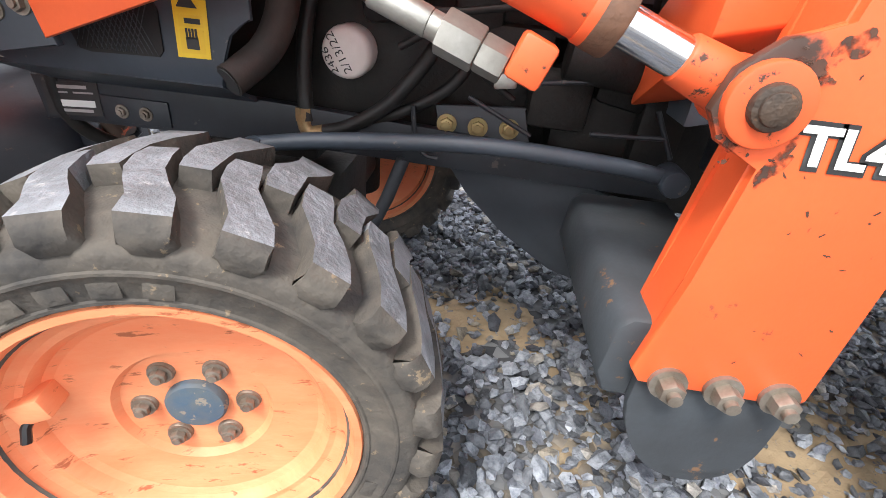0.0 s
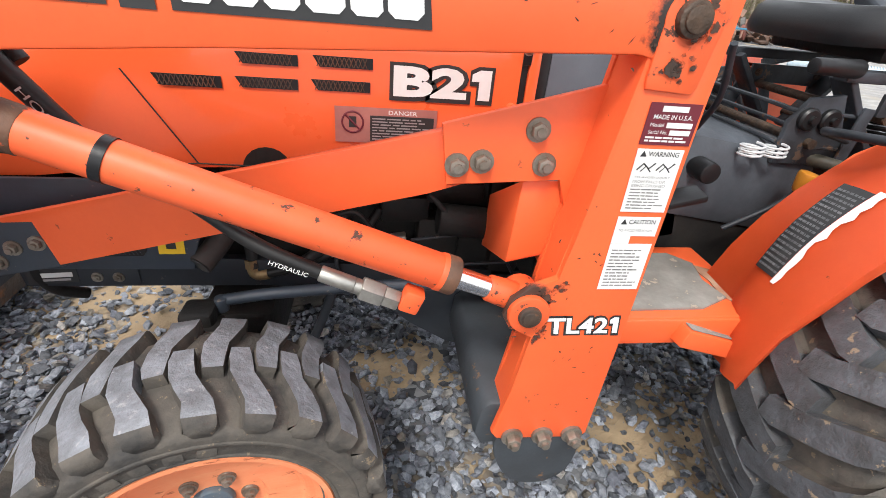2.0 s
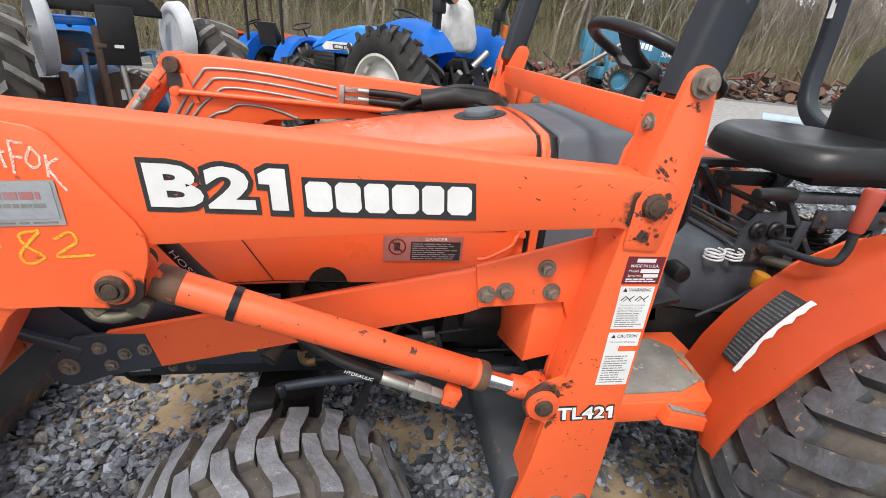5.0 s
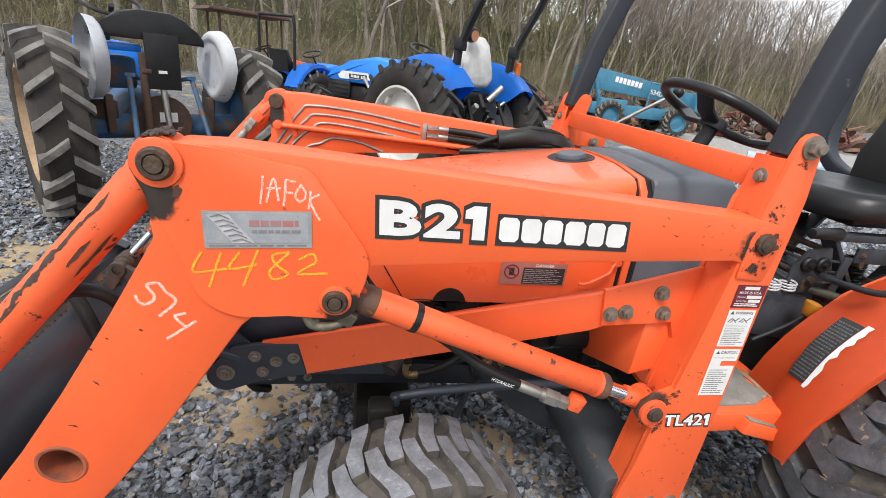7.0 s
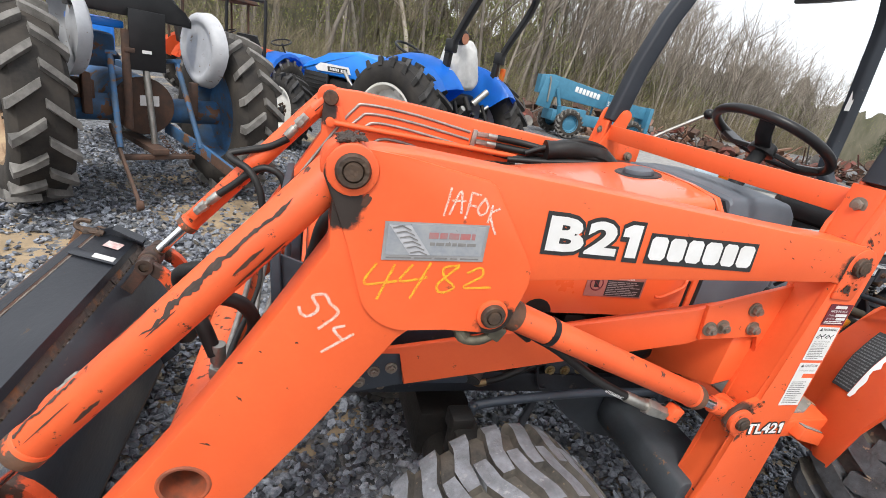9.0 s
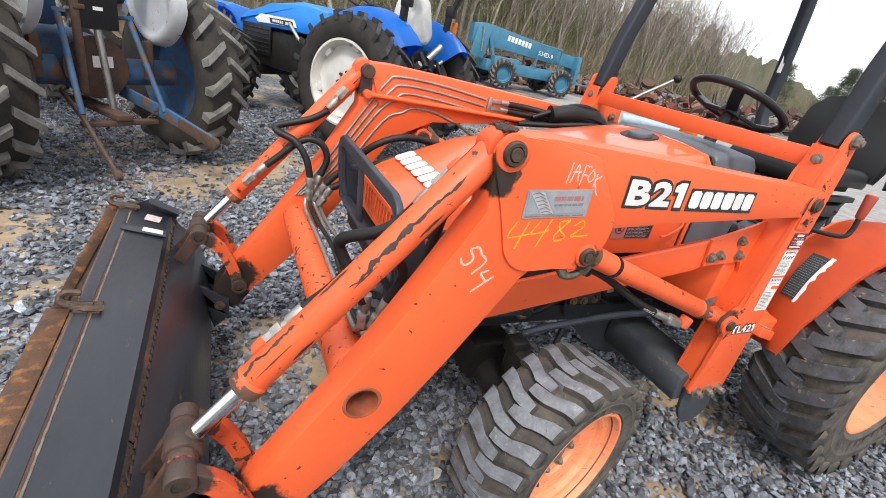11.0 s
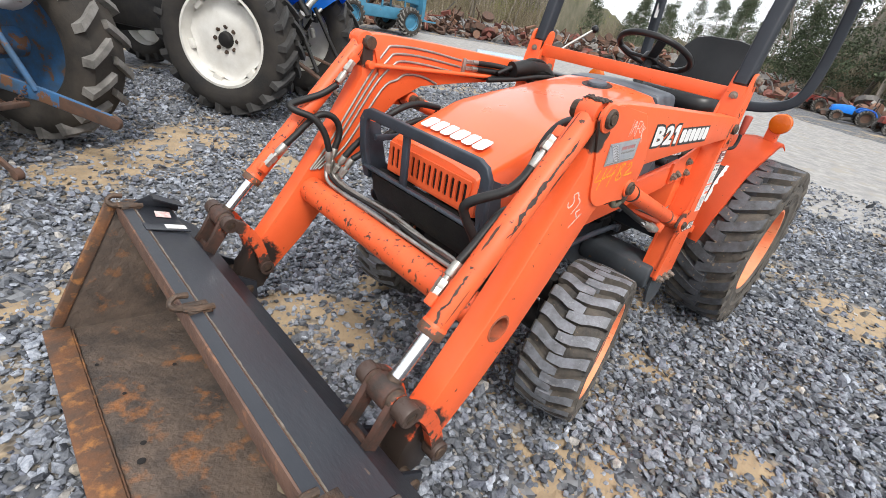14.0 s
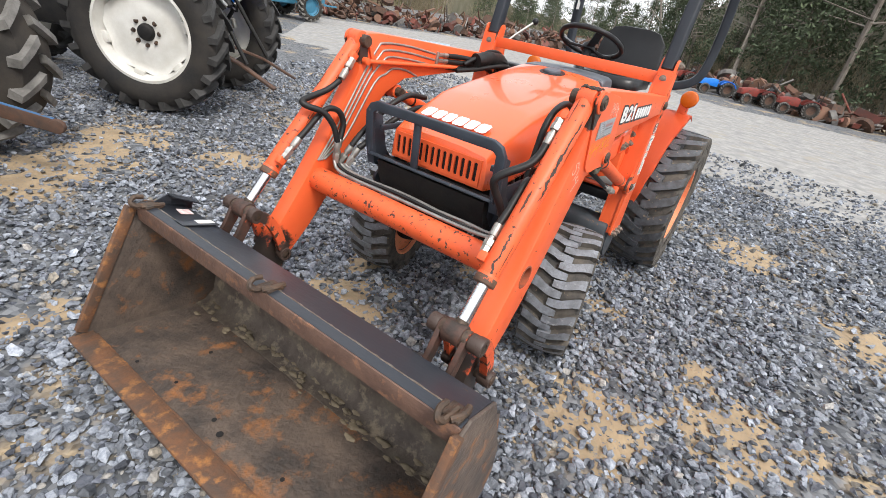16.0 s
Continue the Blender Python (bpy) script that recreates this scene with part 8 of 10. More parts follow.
# ---- machines behind ----
def farm_tyre(w, R, W, rim_r, n, way=1, lug_h=0.04, lug_mat=None):
    """A tractor tyre with long chevron lugs, axle along y."""
    rc, h = R - lug_h, W / 2
    bm = B()
    prof = [(rim_r - 0.02, -h * 0.7), (rim_r + 0.02, -h * 0.92), (rim_r + 0.5 * (rc - rim_r), -h), (rc - 0.05, -h * 0.95), (rc - 0.012, -h * 0.75), (rc, 0)]
    prof = prof + [(r, -y) for r, y in prof[-2::-1]]
    lathe(bm, prof, seg=56)
    part("tyre", bm, RUBBER_DARK if lug_mat else RUBBER_FAR, w, "dusty black tractor tyre")
    bm = B()
    for s in (-1, 1):
        for k in range(n):
            a0 = 2 * math.pi * (k + (0.5 if s > 0 else 0)) / n
            rows = []
            for v in (0.02, 0.2, 0.4, 0.50):
                y = s * v * W
                a = a0 + way * 0.85 * max(0, v) * W / R
                rt = R - 0.02 * (v / 0.5) ** 2
                rb = rc - 0.02 - 0.04 * max(0, v / 0.5) ** 3
                hw = 0.024 / R
                rows.append([bm.verts.new((r * math.cos(a + d), y, r * math.sin(a + d))) for r, d in ((rb, -hw * 1.3), (rt, -hw), (rt, hw), (rb, hw * 1.3))])
            for p, q in zip(rows, rows[1:]):
                for j in range(3):
                    bm.faces.new((p[j], p[j + 1], q[j + 1], q[j]))
            bm.faces.new(rows[0])
            bm.faces.new(rows[-1][::-1])
    part("tread", bm, lug_mat or LUG_FAR, w, "worn tread bars", smooth=25)


RUBBER_FAR = surf("weathered_tyre_rubber", (0.022, 0.0215, 0.021), (0.058, 0.050, 0.042), 0.75, 0, 5, 0.4, 60, spec=0.25)
RUBBER_DARK = surf("clean_dark_tyre_rubber", (0.016, 0.016, 0.017), (0.042, 0.037, 0.032), 0.7, 0, 5, 0.4, 60, spec=0.28)
LUG_DARK = surf("dark_tread_rubber", (0.060, 0.058, 0.056), (0.026, 0.025, 0.024), 0.6, 0, 8, 0.3, 60, spec=0.35)
# tread bars' lit grey is put into this rubber's colour
LUG_FAR = surf("dry_lit_tread_rubber", (0.240, 0.228, 0.210), (0.090, 0.085, 0.078), 0.75, 0, 8, 0.2, 60)


def wheel_at(parent, name, x, y, R, W, rim_r, n, rim_mat, outer, lug_mat=None, lobed=False):
    """outer: -1 or 1, the side (local x) on which the rim's dish shows."""
    w = group_part(name, parent, pose(x, y, R, 0, 0, 90 if outer > 0 else -90))
    farm_tyre(w, R, W, rim_r, n, outer, lug_mat=lug_mat)
    bm = B()
    h = W / 2
    lip = [(rim_r, -h * 0.72), (rim_r + 0.015, -h * 0.86), (rim_r - 0.012, -h * 0.88), (rim_r - 0.03, -h * 0.6), (rim_r - 0.05, -h * 0.35)]
    lathe(bm, lip + ([(rim_r - 0.055, h * 0.1)] if lobed else [(rim_r * 0.72, -h * 0.30), (rim_r * 0.60, -h * 0.42), (rim_r * 0.34, -h * 0.40), (rim_r * 0.32, -h * 0.30), (0, -h * 0.30)]), seg=44)
    lathe(bm, [(rim_r, h * 0.72), (rim_r + 0.015, h * 0.86), (rim_r - 0.03, h * 0.6), (rim_r - 0.05, -h * 0.1), (0, -h * 0.1)], seg=36)
    rim = part("rim", bm, rim_mat, w, "steel rim")
    if lobed:
        # pressed wheel disc, its six lobes bolted to the rim with slots between them
        bm = B()
        rows = []
        for t_, yk in ((0.20, -0.40), (0.36, -0.44), (0.60, -0.42), (0.82, -0.30), (0.94, -0.34), (1.0, -0.42), (1.0, -0.36)):
            rows.append([bm.verts.new((rim_r * (0.865 + 0.045 * math.cos(6 * q + 1.57)) * t_ * math.cos(q), h * yk, rim_r * (0.865 + 0.045 * math.cos(6 * q + 1.57)) * t_ * math.sin(q))) for q in [2 * math.pi * j / 72 for j in range(72)]])
        bm.faces.new(rows[0])
        for p, q in zip(rows, rows[1:]):
            for j in range(72):
                bm.faces.new((p[j], p[(j + 1) % 72], q[(j + 1) % 72], q[j]))
        part("wheel_disc", bm, rim_mat, rim, "white pressed wheel disc with slots at its edge")
    bm = B()
    cyl(bm, (0, -h * 0.25, 0), (0, -h * 0.62, 0), rim_r * 0.20, rim_r * 0.15, 20, bevel=0.01)
    part("hub", bm, BLACKENGINE, rim)
    for i in range(8):
        a = radians(45 * i)
        bm = B()
        hexbolt(bm, (rim_r * 0.27 * math.cos(a), -h * 0.40, rim_r * 0.27 * math.sin(a)), 0.014, 0.03)
        part("wheel_bolt", bm, PIN, rim)
    for i in range(6):
        a = radians(60 * i + 15)
        bm = B()
        box(bm, (rim_r * 0.90 * math.cos(a), -h * 0.45, rim_r * 0.90 * math.sin(a)), (0.07, 0.05, 0.09), pose(0, 0, 0, 0, -math.degrees(a), 0), 0.01)
        part("rim_lug", bm, rim_mat, rim)
    return w


OLD_M = pose(-1.60, 2.78, 0, 0, 0, 35.6)
old = thing("old_farm_tractor", "faded blue old farm tractor with chalky white fenders, seen from behind", "tractor", m=OLD_M)
CREAM = surf("rusty_cream_rim", (0.42, 0.32, 0.20), (0.25, 0.15, 0.09), 0.7, 0.1, 8, 0.2, 60)
wheel_at(old, "rear_wheel", -0.64, 0.0, 0.62, 0.31, 0.37, 18, CREAM, -1)
wheel_at(old, "rear_wheel", 0.64, 0.0, 0.62, 0.31, 0.37, 18, OLDBLUE, 1)
wheel_at(old, "front_wheel", -0.55, 1.95, 0.34, 0.17, 0.2, 16, CREAM, -1)
wheel_at(old, "front_wheel", 0.55, 1.95, 0.34, 0.17, 0.2, 16, CREAM, 1)
for s in (-1, 1):
    # fender: an inner panel with a rolled, crowned rim
    bm = B()
    n = 22
    rows = []
    for i in range(n + 1):
        a = 2 * math.pi * i / n
        cy, cz = -0.13 + (0.31 if math.sin(a) > 0 else 0.31 - 0.07 * abs(math.sin(a))) * math.cos(a), 1.08 + 0.26 * math.sin(a)
        ring = []
        for k, (dx, f) in enumerate(((0.0, 0.0), (0.014, 0.60), (0.013, 0.70), (0.002, 0.74), (0.0, 0.86), (0.022, 0.96), (0.085, 1.0))):
            ring.append(bm.verts.new((s * (0.345 + dx), -0.13 + (cy + 0.13) * f, 1.08 + (cz - 1.08) * f)) if k else None)
        rows.append(ring[1:])
    for a, b in zip(rows[:-1], rows[1:]):
        for j in range(5):
            bm.faces.new((a[j], a[j + 1], b[j + 1], b[j]))
    bm.faces.new([r[0] for r in rows[:-1]])
    bmesh.ops.remove_doubles(bm, verts=bm.verts, dist=0.0005)
    # white paint greyed to hold the shade on the fender's inner face
    part("fender", bm, surf("shade_greyed_white_paint", (0.50, 0.51, 0.53), (0.38, 0.39, 0.41), 0.45, 0, 7, 0.1, 90, wear=(0.20, 0.14, 0.10), wear_at=0.64, wear_scale=16) if "shade_greyed_white_paint" not in MATS else MATS["shade_greyed_white_paint"], old, "chalky white rounded fender", smooth=50)
    bm = B()
    box(bm, (s * 0.33, -0.12, 0.72), (0.05, 0.06, 0.26), None, 0.01)
    part("fender_bracket", bm, RUSTIRON, old)
bm = B()
cyl(bm, (0, -0.10, 0.66), (0, 0.9, 0.66), 0.19, seg=28, bevel=0.02)
cyl(bm, (-0.55, 0, 0.62), (0.55, 0, 0.62), 0.09, seg=20)
box(bm, (0, 1.3, 0.70), (0.34, 1.1, 0.36), None, 0.04)
part("axle_housing", bm, OLDBLUE, old, "blue and rust axle housing")
bm = B()
cyl(bm, (0, -0.105, 0.66), (0, -0.13, 0.66), 0.195, seg=28, bevel=0.008)
part("axle_flange", bm, RUSTIRON, old, "rusty end flange")
bm = B()
box(bm, (0.03, -0.138, 0.70), (0.12, 0.004, 0.07), None, 0)
part("data_sticker", bm, WHITE, old)
bm = B()
box(bm, (0, 1.5, 1.0), (0.42, 1.0, 0.32), None, 0.06)
part("bonnet", bm, BLUE, old, "blue bonnet")
bm = B()
prism(bm, [(-0.10, 0.90), (-0.10, 1.27), (0.12, 1.27), (0.12, 0.90)], -0.20, -0.18, 0.01)
part("seat_back_plate", bm, BLACKPLASTIC, old, "black upright plate behind the seat")
bm = B()
box(bm, (0, -0.2035, 1.02), (0.055, 0.003, 0.02), None, 0)
part("plate_label", bm, WHITE, old)
bm = B()
prism(bm, [(-0.40, 1.22), (-0.40, 1.27), (-0.30, 1.30), (-0.22, 1.38), (-0.10, 1.41), (0.10, 1.41), (0.20, 1.37), (0.25, 1.29), (0.31, 1.26), (0.31, 1.21), (0.10, 1.22), (-0.10, 1.22)], -0.16, -0.04, 0.02)
part("tool_tray", bm, BLACKPLASTIC, old, "black moulded tray above the seat")
bm = B()
tube(bm, [V3((-0.10 + 0.2 * math.cos(a), 0.55 + 0.17 * math.sin(a), 1.44 + 0.08 * math.sin(a))) for a in [2 * math.pi * i / 28 for i in range(28)]], 0.014, 8, closed=True)
tube(bm, [(-0.10, 0.55, 1.43), (-0.10, 0.9, 1.1)], 0.02, 10)
part("steering_wheel", bm, BLACKPLASTIC, old, "black steering wheel")
bm = B()
box(bm, (-0.22, 0.05, 1.16), (0.26, 0.30, 0.05), None, 0.02)
part("step_plate", bm, BLUE, old, "bright blue plate")
bm = B()
box(bm, (-0.20, 0.25, 0.98), (0.22, 0.35, 0.22), None, 0.03)
part("side_tank", bm, OLDBLUE, old)
for s in (-1, 1):
    bm = B()
    tube(bm, [(s * 0.18, -0.02, 0.50), (s * 0.26, -0.45, 0.42), (s * 0.30, -0.85, 0.34 if s > 0 else 0.20)], 0.02, flat=(0.011, 0.042) if s > 0 else (0.009, 0.016))
    la_ = part("lower_link", bm, OLDBLUE if s > 0 else RUSTIRON, old, "blue and rust lower hitch link")
    if s > 0:
        bm = B()
        tube(bm, [(0.272, -0.55, 0.398), (0.302, -0.86, 0.337)], 0.02, flat=(0.014, 0.040))
        part("link_end", bm, RUSTIRON, la_, "rust-brown flat end of the link")
    bm = B()
    ze = 0.336 if s > 0 else 0.20
    cyl(bm, (s * 0.285, -0.868, ze), (s * 0.322, -0.862, ze), 0.040 if s > 0 else 0.030, seg=20, bevel=0.006)
    part("ball_end", bm, RUSTIRON, la_, "rusty ball end")
    bm = B()
    tube(bm, [(s * 0.20, -0.16, 0.98), (s * 0.25, -0.42, 0.44)], 0.018, 10)
    part("lift_rod", bm, OLDBLUE, old, "blue lift rod")
    bm = B()
    tube(bm, [(s * 0.12, 0.0, 0.95), (s * 0.20, -0.18, 0.99)], 0.02, flat=(0.03, 0.012))
    part("lift_arm", bm, OLDBLUE, old)
bm = B()
tube(bm, [(0.0, -0.17, 0.93), (0.03, -0.22, 0.36)], 0.022, 12)
part("top_link", bm, ZINC, old, "silver top link hanging down")
bm = B()
cyl(bm, (-0.12, -0.19, 0.52), (-0.11, -0.17, 1.14), 0.026, seg=14)
box(bm, (-0.10, -0.18, 1.02), (0.06, 0.05, 0.03), None, 0.005)
part("rusty_standpipe", bm, RUSTIRON, old, "rusty upright pipe")
bm = B()
box(bm, (0, -0.35, 0.36), (0.46, 0.06, 0.03), None, 0.006)
box(bm, (0, -0.10, 0.40), (0.10, 0.6, 0.04), None, 0.006)
part("drawbar", bm, RUSTIRON, old, "rusty drawbar")
bm = B()
box(bm, (-0.42, -0.03, 0.74), (0.30, 0.10, 0.12), None, 0.01)
part("axle_bracket", bm, RUSTIRON, old)
bm = B()
for k in range(14):
    t = k / 13
    c = V3((0.05 + 0.2 * t, -0.28 - 0.1 * t, 0.48 - 0.12 * math.sin(math.pi * t)))
    tube(bm, [c + V3((0.016 * math.cos(a), 0.010 * math.sin(a) * (k % 2), 0.010 * math.sin(a))) for a in [2 * math.pi * i / 10 for i in range(10)]], 0.004, 5, closed=True)
part("check_chain", bm, RUSTIRON, old, "rusty check chain")
bm = B()
box(bm, (-0.50, -0.20, 1.54), (0.07, 0.06, 0.09), None, 0.02)
part("amber_lamp", bm, AMBER, old, "amber warning lamp")

NEW_M = pose(0.95, 4.08, 0, 0, 0, 35.6)
mod = thing("utility_tractor", "bright blue utility tractor, white wheels, bagged seat", "tractor", m=NEW_M)
RIMW = surf("white_rim_paint", (0.70, 0.69, 0.65), (0.55, 0.53, 0.48), 0.45, 0, 5, 0.05, 90, wear=(0.20, 0.14, 0.10), wear_at=0.66, wear_scale=9, soft_edge=0.1)
wheel_at(mod, "rear_wheel", -0.70, 0.0, 0.66, 0.36, 0.40, 22, RIMW, -1, LUG_DARK, True)
wheel_at(mod, "rear_wheel", 0.70, 0.0, 0.66, 0.36, 0.40, 22, RIMW, 1, LUG_DARK, True)
wheel_at(mod, "front_wheel", -0.62, 2.0, 0.45, 0.26, 0.27, 18, RIMW, -1, LUG_DARK, True)
wheel_at(mod, "front_wheel", 0.62, 2.0, 0.45, 0.26, 0.27, 18, RIMW, 1, LUG_DARK, True)
for s in (-1, 1):
    bm = B()
    rows = []
    for i in range(15):
        a = radians(141 - 118 * i / 14)
        r = 0.735
        rows.append([bm.verts.new((s * x, -(r + dr) * math.cos(a) * -1, 0.70 + (r + dr) * math.sin(a) * 0.95)) for x, dr in ((0.36, -0.35), (0.365, -0.05), (0.40, -0.005), (0.50, -0.012), (0.62, -0.050), (0.67, -0.13))])
    for a, b in zip(rows, rows[1:]):
        for j in range(5):
            bm.faces.new((a[j], a[j + 1], b[j + 1], b[j]))
    bmesh.ops.solidify(bm, geom=list(bm.faces), thickness=0.008)
    part("fender", bm, BLUE, mod, "glossy blue wide fender")
    bm = B()
    tube(bm, [(s * 0.40, -0.28, 0.85), (s * 0.42, -0.32, 1.50)], 0.03, flat=(0.035, 0.03))
    rp = part("roll_bar_post", bm, BLACKPLASTIC, mod, "black roll bar post")
    bm = B()
    tube(bm, spline([(s * 0.42, -0.33, 1.46), (s * 0.42, -0.42, 1.66), (s * 0.42, -0.58, 1.95), (s * 0.36, -0.66, 2.10), (s * 0.15, -0.68, 2.15)], 5), 0.03, flat=(0.034, 0.026))
    part("roll_bar_hoop", bm, BLACKPLASTIC, rp)
    bm = B()
    box(bm, (s * 0.42, -0.335, 1.50), (0.09, 0.10, 0.12), None, 0.015)
    part("roll_bar_hinge", bm, BLACKPLASTIC, rp)
    bm = B()
    box(bm, (s * 0.42, -0.372, 1.22), (0.03, 0.004, 0.16), None, 0)
    part("warning_sticker", bm, WHITE, rp)
    bm = B()
    tube(bm, [(s * 0.18, -0.25, 0.55), (s * 0.30, -0.62, 0.44), (s * 0.36, -0.95, 0.28)], 0.02, flat=(0.03, 0.012))
    part("lower_link", bm, RUSTIRON, mod, "rusty lower hitch link")
    bm = B()
    tube(bm, [(s * 0.24, -0.35, 1.0), (s * 0.30, -0.66, 0.46)], 0.02, 10)
    part("lift_rod", bm, BLACKENGINE, mod)
bm = B()
box(bm, (0.50, -0.36, 1.33), (0.05, 0.05, 0.16), None, 0.01)
part("tail_lamp", bm, surf("red_amber_lens", (0.55, 0.05, 0.01), (0.6, 0.2, 0.01), 0.3, 0, 20, 0, 50), mod, "red and amber tail lamp")
bm = B()
prof = [(0.72, 0.98), (0.72, 1.10), (0.80, 1.25), (1.2, 1.30), (1.7, 1.22), (2.15, 1.08), (2.27, 0.98), (2.25, 0.94)]
prism(bm, prof, -0.27, 0.27, 0.05, axis="x")
part("bonnet", bm, BLUE, mod, "glossy blue bonnet")
for s in (-1, 1):
    bm = B()
    box(bm, (s * 0.245, 1.95, 0.80), (0.03, 0.50, 0.34), None, 0.015)
    sg = part("side_grille", bm, BLACKPLASTIC, mod, "black louvred side grille")
    for k in range(6):
        part("louvre", box(B(), (s * 0.263, 1.95, 0.67 + 0.05 * k), (0.012, 0.44, 0.014), None, 0.003), BLACKENGINE, sg)
bm = B()
prism(bm, [(1.25, 1.02), (1.30, 1.10), (1.85, 1.09), (1.95, 1.03), (1.9, 0.99)], -0.275, 0.275, 0, axis="x")
bo = part("bonnet_stripe", bm, WHITE, mod, "white side stripe")
bm = B()
prism(bm, [(1.30, 1.02), (1.32, 1.075), (1.70, 1.065), (1.68, 1.01)], -0.279, 0.279, 0, axis="x")
bg_ = part("brand_ground", bm, BLACKFILM, bo)
for k in range(10):
    if k != 3:
        part("brand_block", box(B(), (-0.2805, 1.355 + 0.031 * k, 1.042), (0.002, 0.022, 0.030), None, 0), WHITE, bg_)
bm = B()
box(bm, (0, 1.25, 0.72), (0.44, 1.9, 0.44), None, 0.05)
box(bm, (0, 0.1, 0.72), (0.46, 0.7, 0.46), None, 0.05)
cyl(bm, (-0.6, 0, 0.66), (0.6, 0, 0.66), 0.12, seg=20)
box(bm, (0, 2.0, 0.45), (1.1, 0.14, 0.14), None, 0.02)
part("chassis", bm, BLACKENGINE, mod, "black engine and chassis")
rng = random.Random(21)
for k in range(16):
    bm = B()
    p0 = V3((rng.uniform(-0.25, 0.25), -0.28 - rng.uniform(0, 0.08), rng.uniform(0.55, 1.05)))
    cyl(bm, p0, p0 + V3((rng.uniform(-0.15, 0.15), rng.uniform(-0.12, 0.02), rng.uniform(-0.15, 0.15))), rng.uniform(0.015, 0.035), seg=10)
    part("hitch_part", bm, BLACKENGINE if k % 3 else ZINC, mod)
bm = B()
box(bm, (0, 0.42, 1.14), (0.60, 0.40, 0.08), None, 0.02)
box(bm, (0, 0.68, 1.22), (0.48, 0.14, 0.20), None, 0.04)
part("dash", bm, BLACKPLASTIC, mod, "black dash and floor")
bm = B()
tube(bm, [V3((0.18 * math.cos(a), 0.60 + 0.16 * math.sin(a), 1.42 + 0.07 * math.sin(a))) for a in [2 * math.pi * i / 28 for i in range(28)]], 0.014, 8, closed=True)
part("steering_wheel", bm, BLACKPLASTIC, mod)
bm = B()
tube(bm, spline([(-0.10, 0.60, 1.28), (-0.34, 0.30, 1.36), (-0.42, 0.05, 1.40), (-0.44, -0.10, 1.34)], 5), 0.012, 8)
part("grab_rail", bm, BLACKPLASTIC, mod, "black grab rail")
# bag over the seat: a crumpled shell
bm = B()
bmesh.ops.create_icosphere(bm, subdivisions=4, radius=1.0)
for p in bm.verts:
    d = p.co.normalized()
    q = V3([math.copysign(abs(c) ** 0.55, c) for c in d])
    f = 1 + 0.06 * noise.noise(d * 3.1) + 0.07 * noise.ridged_multi_fractal(V3((d.x * 2.6, d.y * 2.6, d.z * 1.1)), 1.0, 2.0, 3, 1.0, 2.0) - 0.06
    w = 0.84 - 0.22 * q.z
    p.co = V3((-0.04 + 0.25 * q.x * f * w, -0.16 + 0.17 * q.y * f * w, 1.36 + 0.25 * q.z * (1 + 0.05 * noise.noise(d * 4))))
part("seat_bag", bm, surf("white_plastic_bag", (0.66, 0.655, 0.635), (0.50, 0.49, 0.47), 0.5, 0, 9, 0.5, 40), mod, "crumpled white plastic bag over the seat", smooth=60)
bm = B()
box(bm, (0, -0.12, 1.02), (0.40, 0.30, 0.12), None, 0.03)
part("seat_mount", bm, BLACKPLASTIC, mod)
bm = B()
cyl(bm, (-0.24, -0.27, 1.60), (-0.24, -0.34, 1.60), 0.075, 0.065, 24, bevel=0.015)
tube(bm, [(-0.24, -0.30, 1.66), (-0.36, -0.31, 1.64)], 0.01, 8)
wl_ = part("work_lamp", bm, BLACKPLASTIC, mod, "round black work lamp with amber lens")
bm = B()
cyl(bm, (-0.24, -0.342, 1.59), (-0.24, -0.348, 1.59), 0.05, seg=22)
part("lamp_lens", bm, surf("dull_amber_lens", (0.48, 0.20, 0.11), (0.4, 0.16, 0.09), 0.4, 0, 20, 0.05, 60), wl_, "dull amber lens")
bm = B()
tube(bm, spline([(-0.29, 1.35, 1.05), (-0.31, 1.25, 0.98), (-0.31, 1.15, 0.90), (-0.29, 1.05, 0.86)], 4), 0.022, 10)
part("intake_pipe", bm, ZINC, mod, "grey intake pipe")


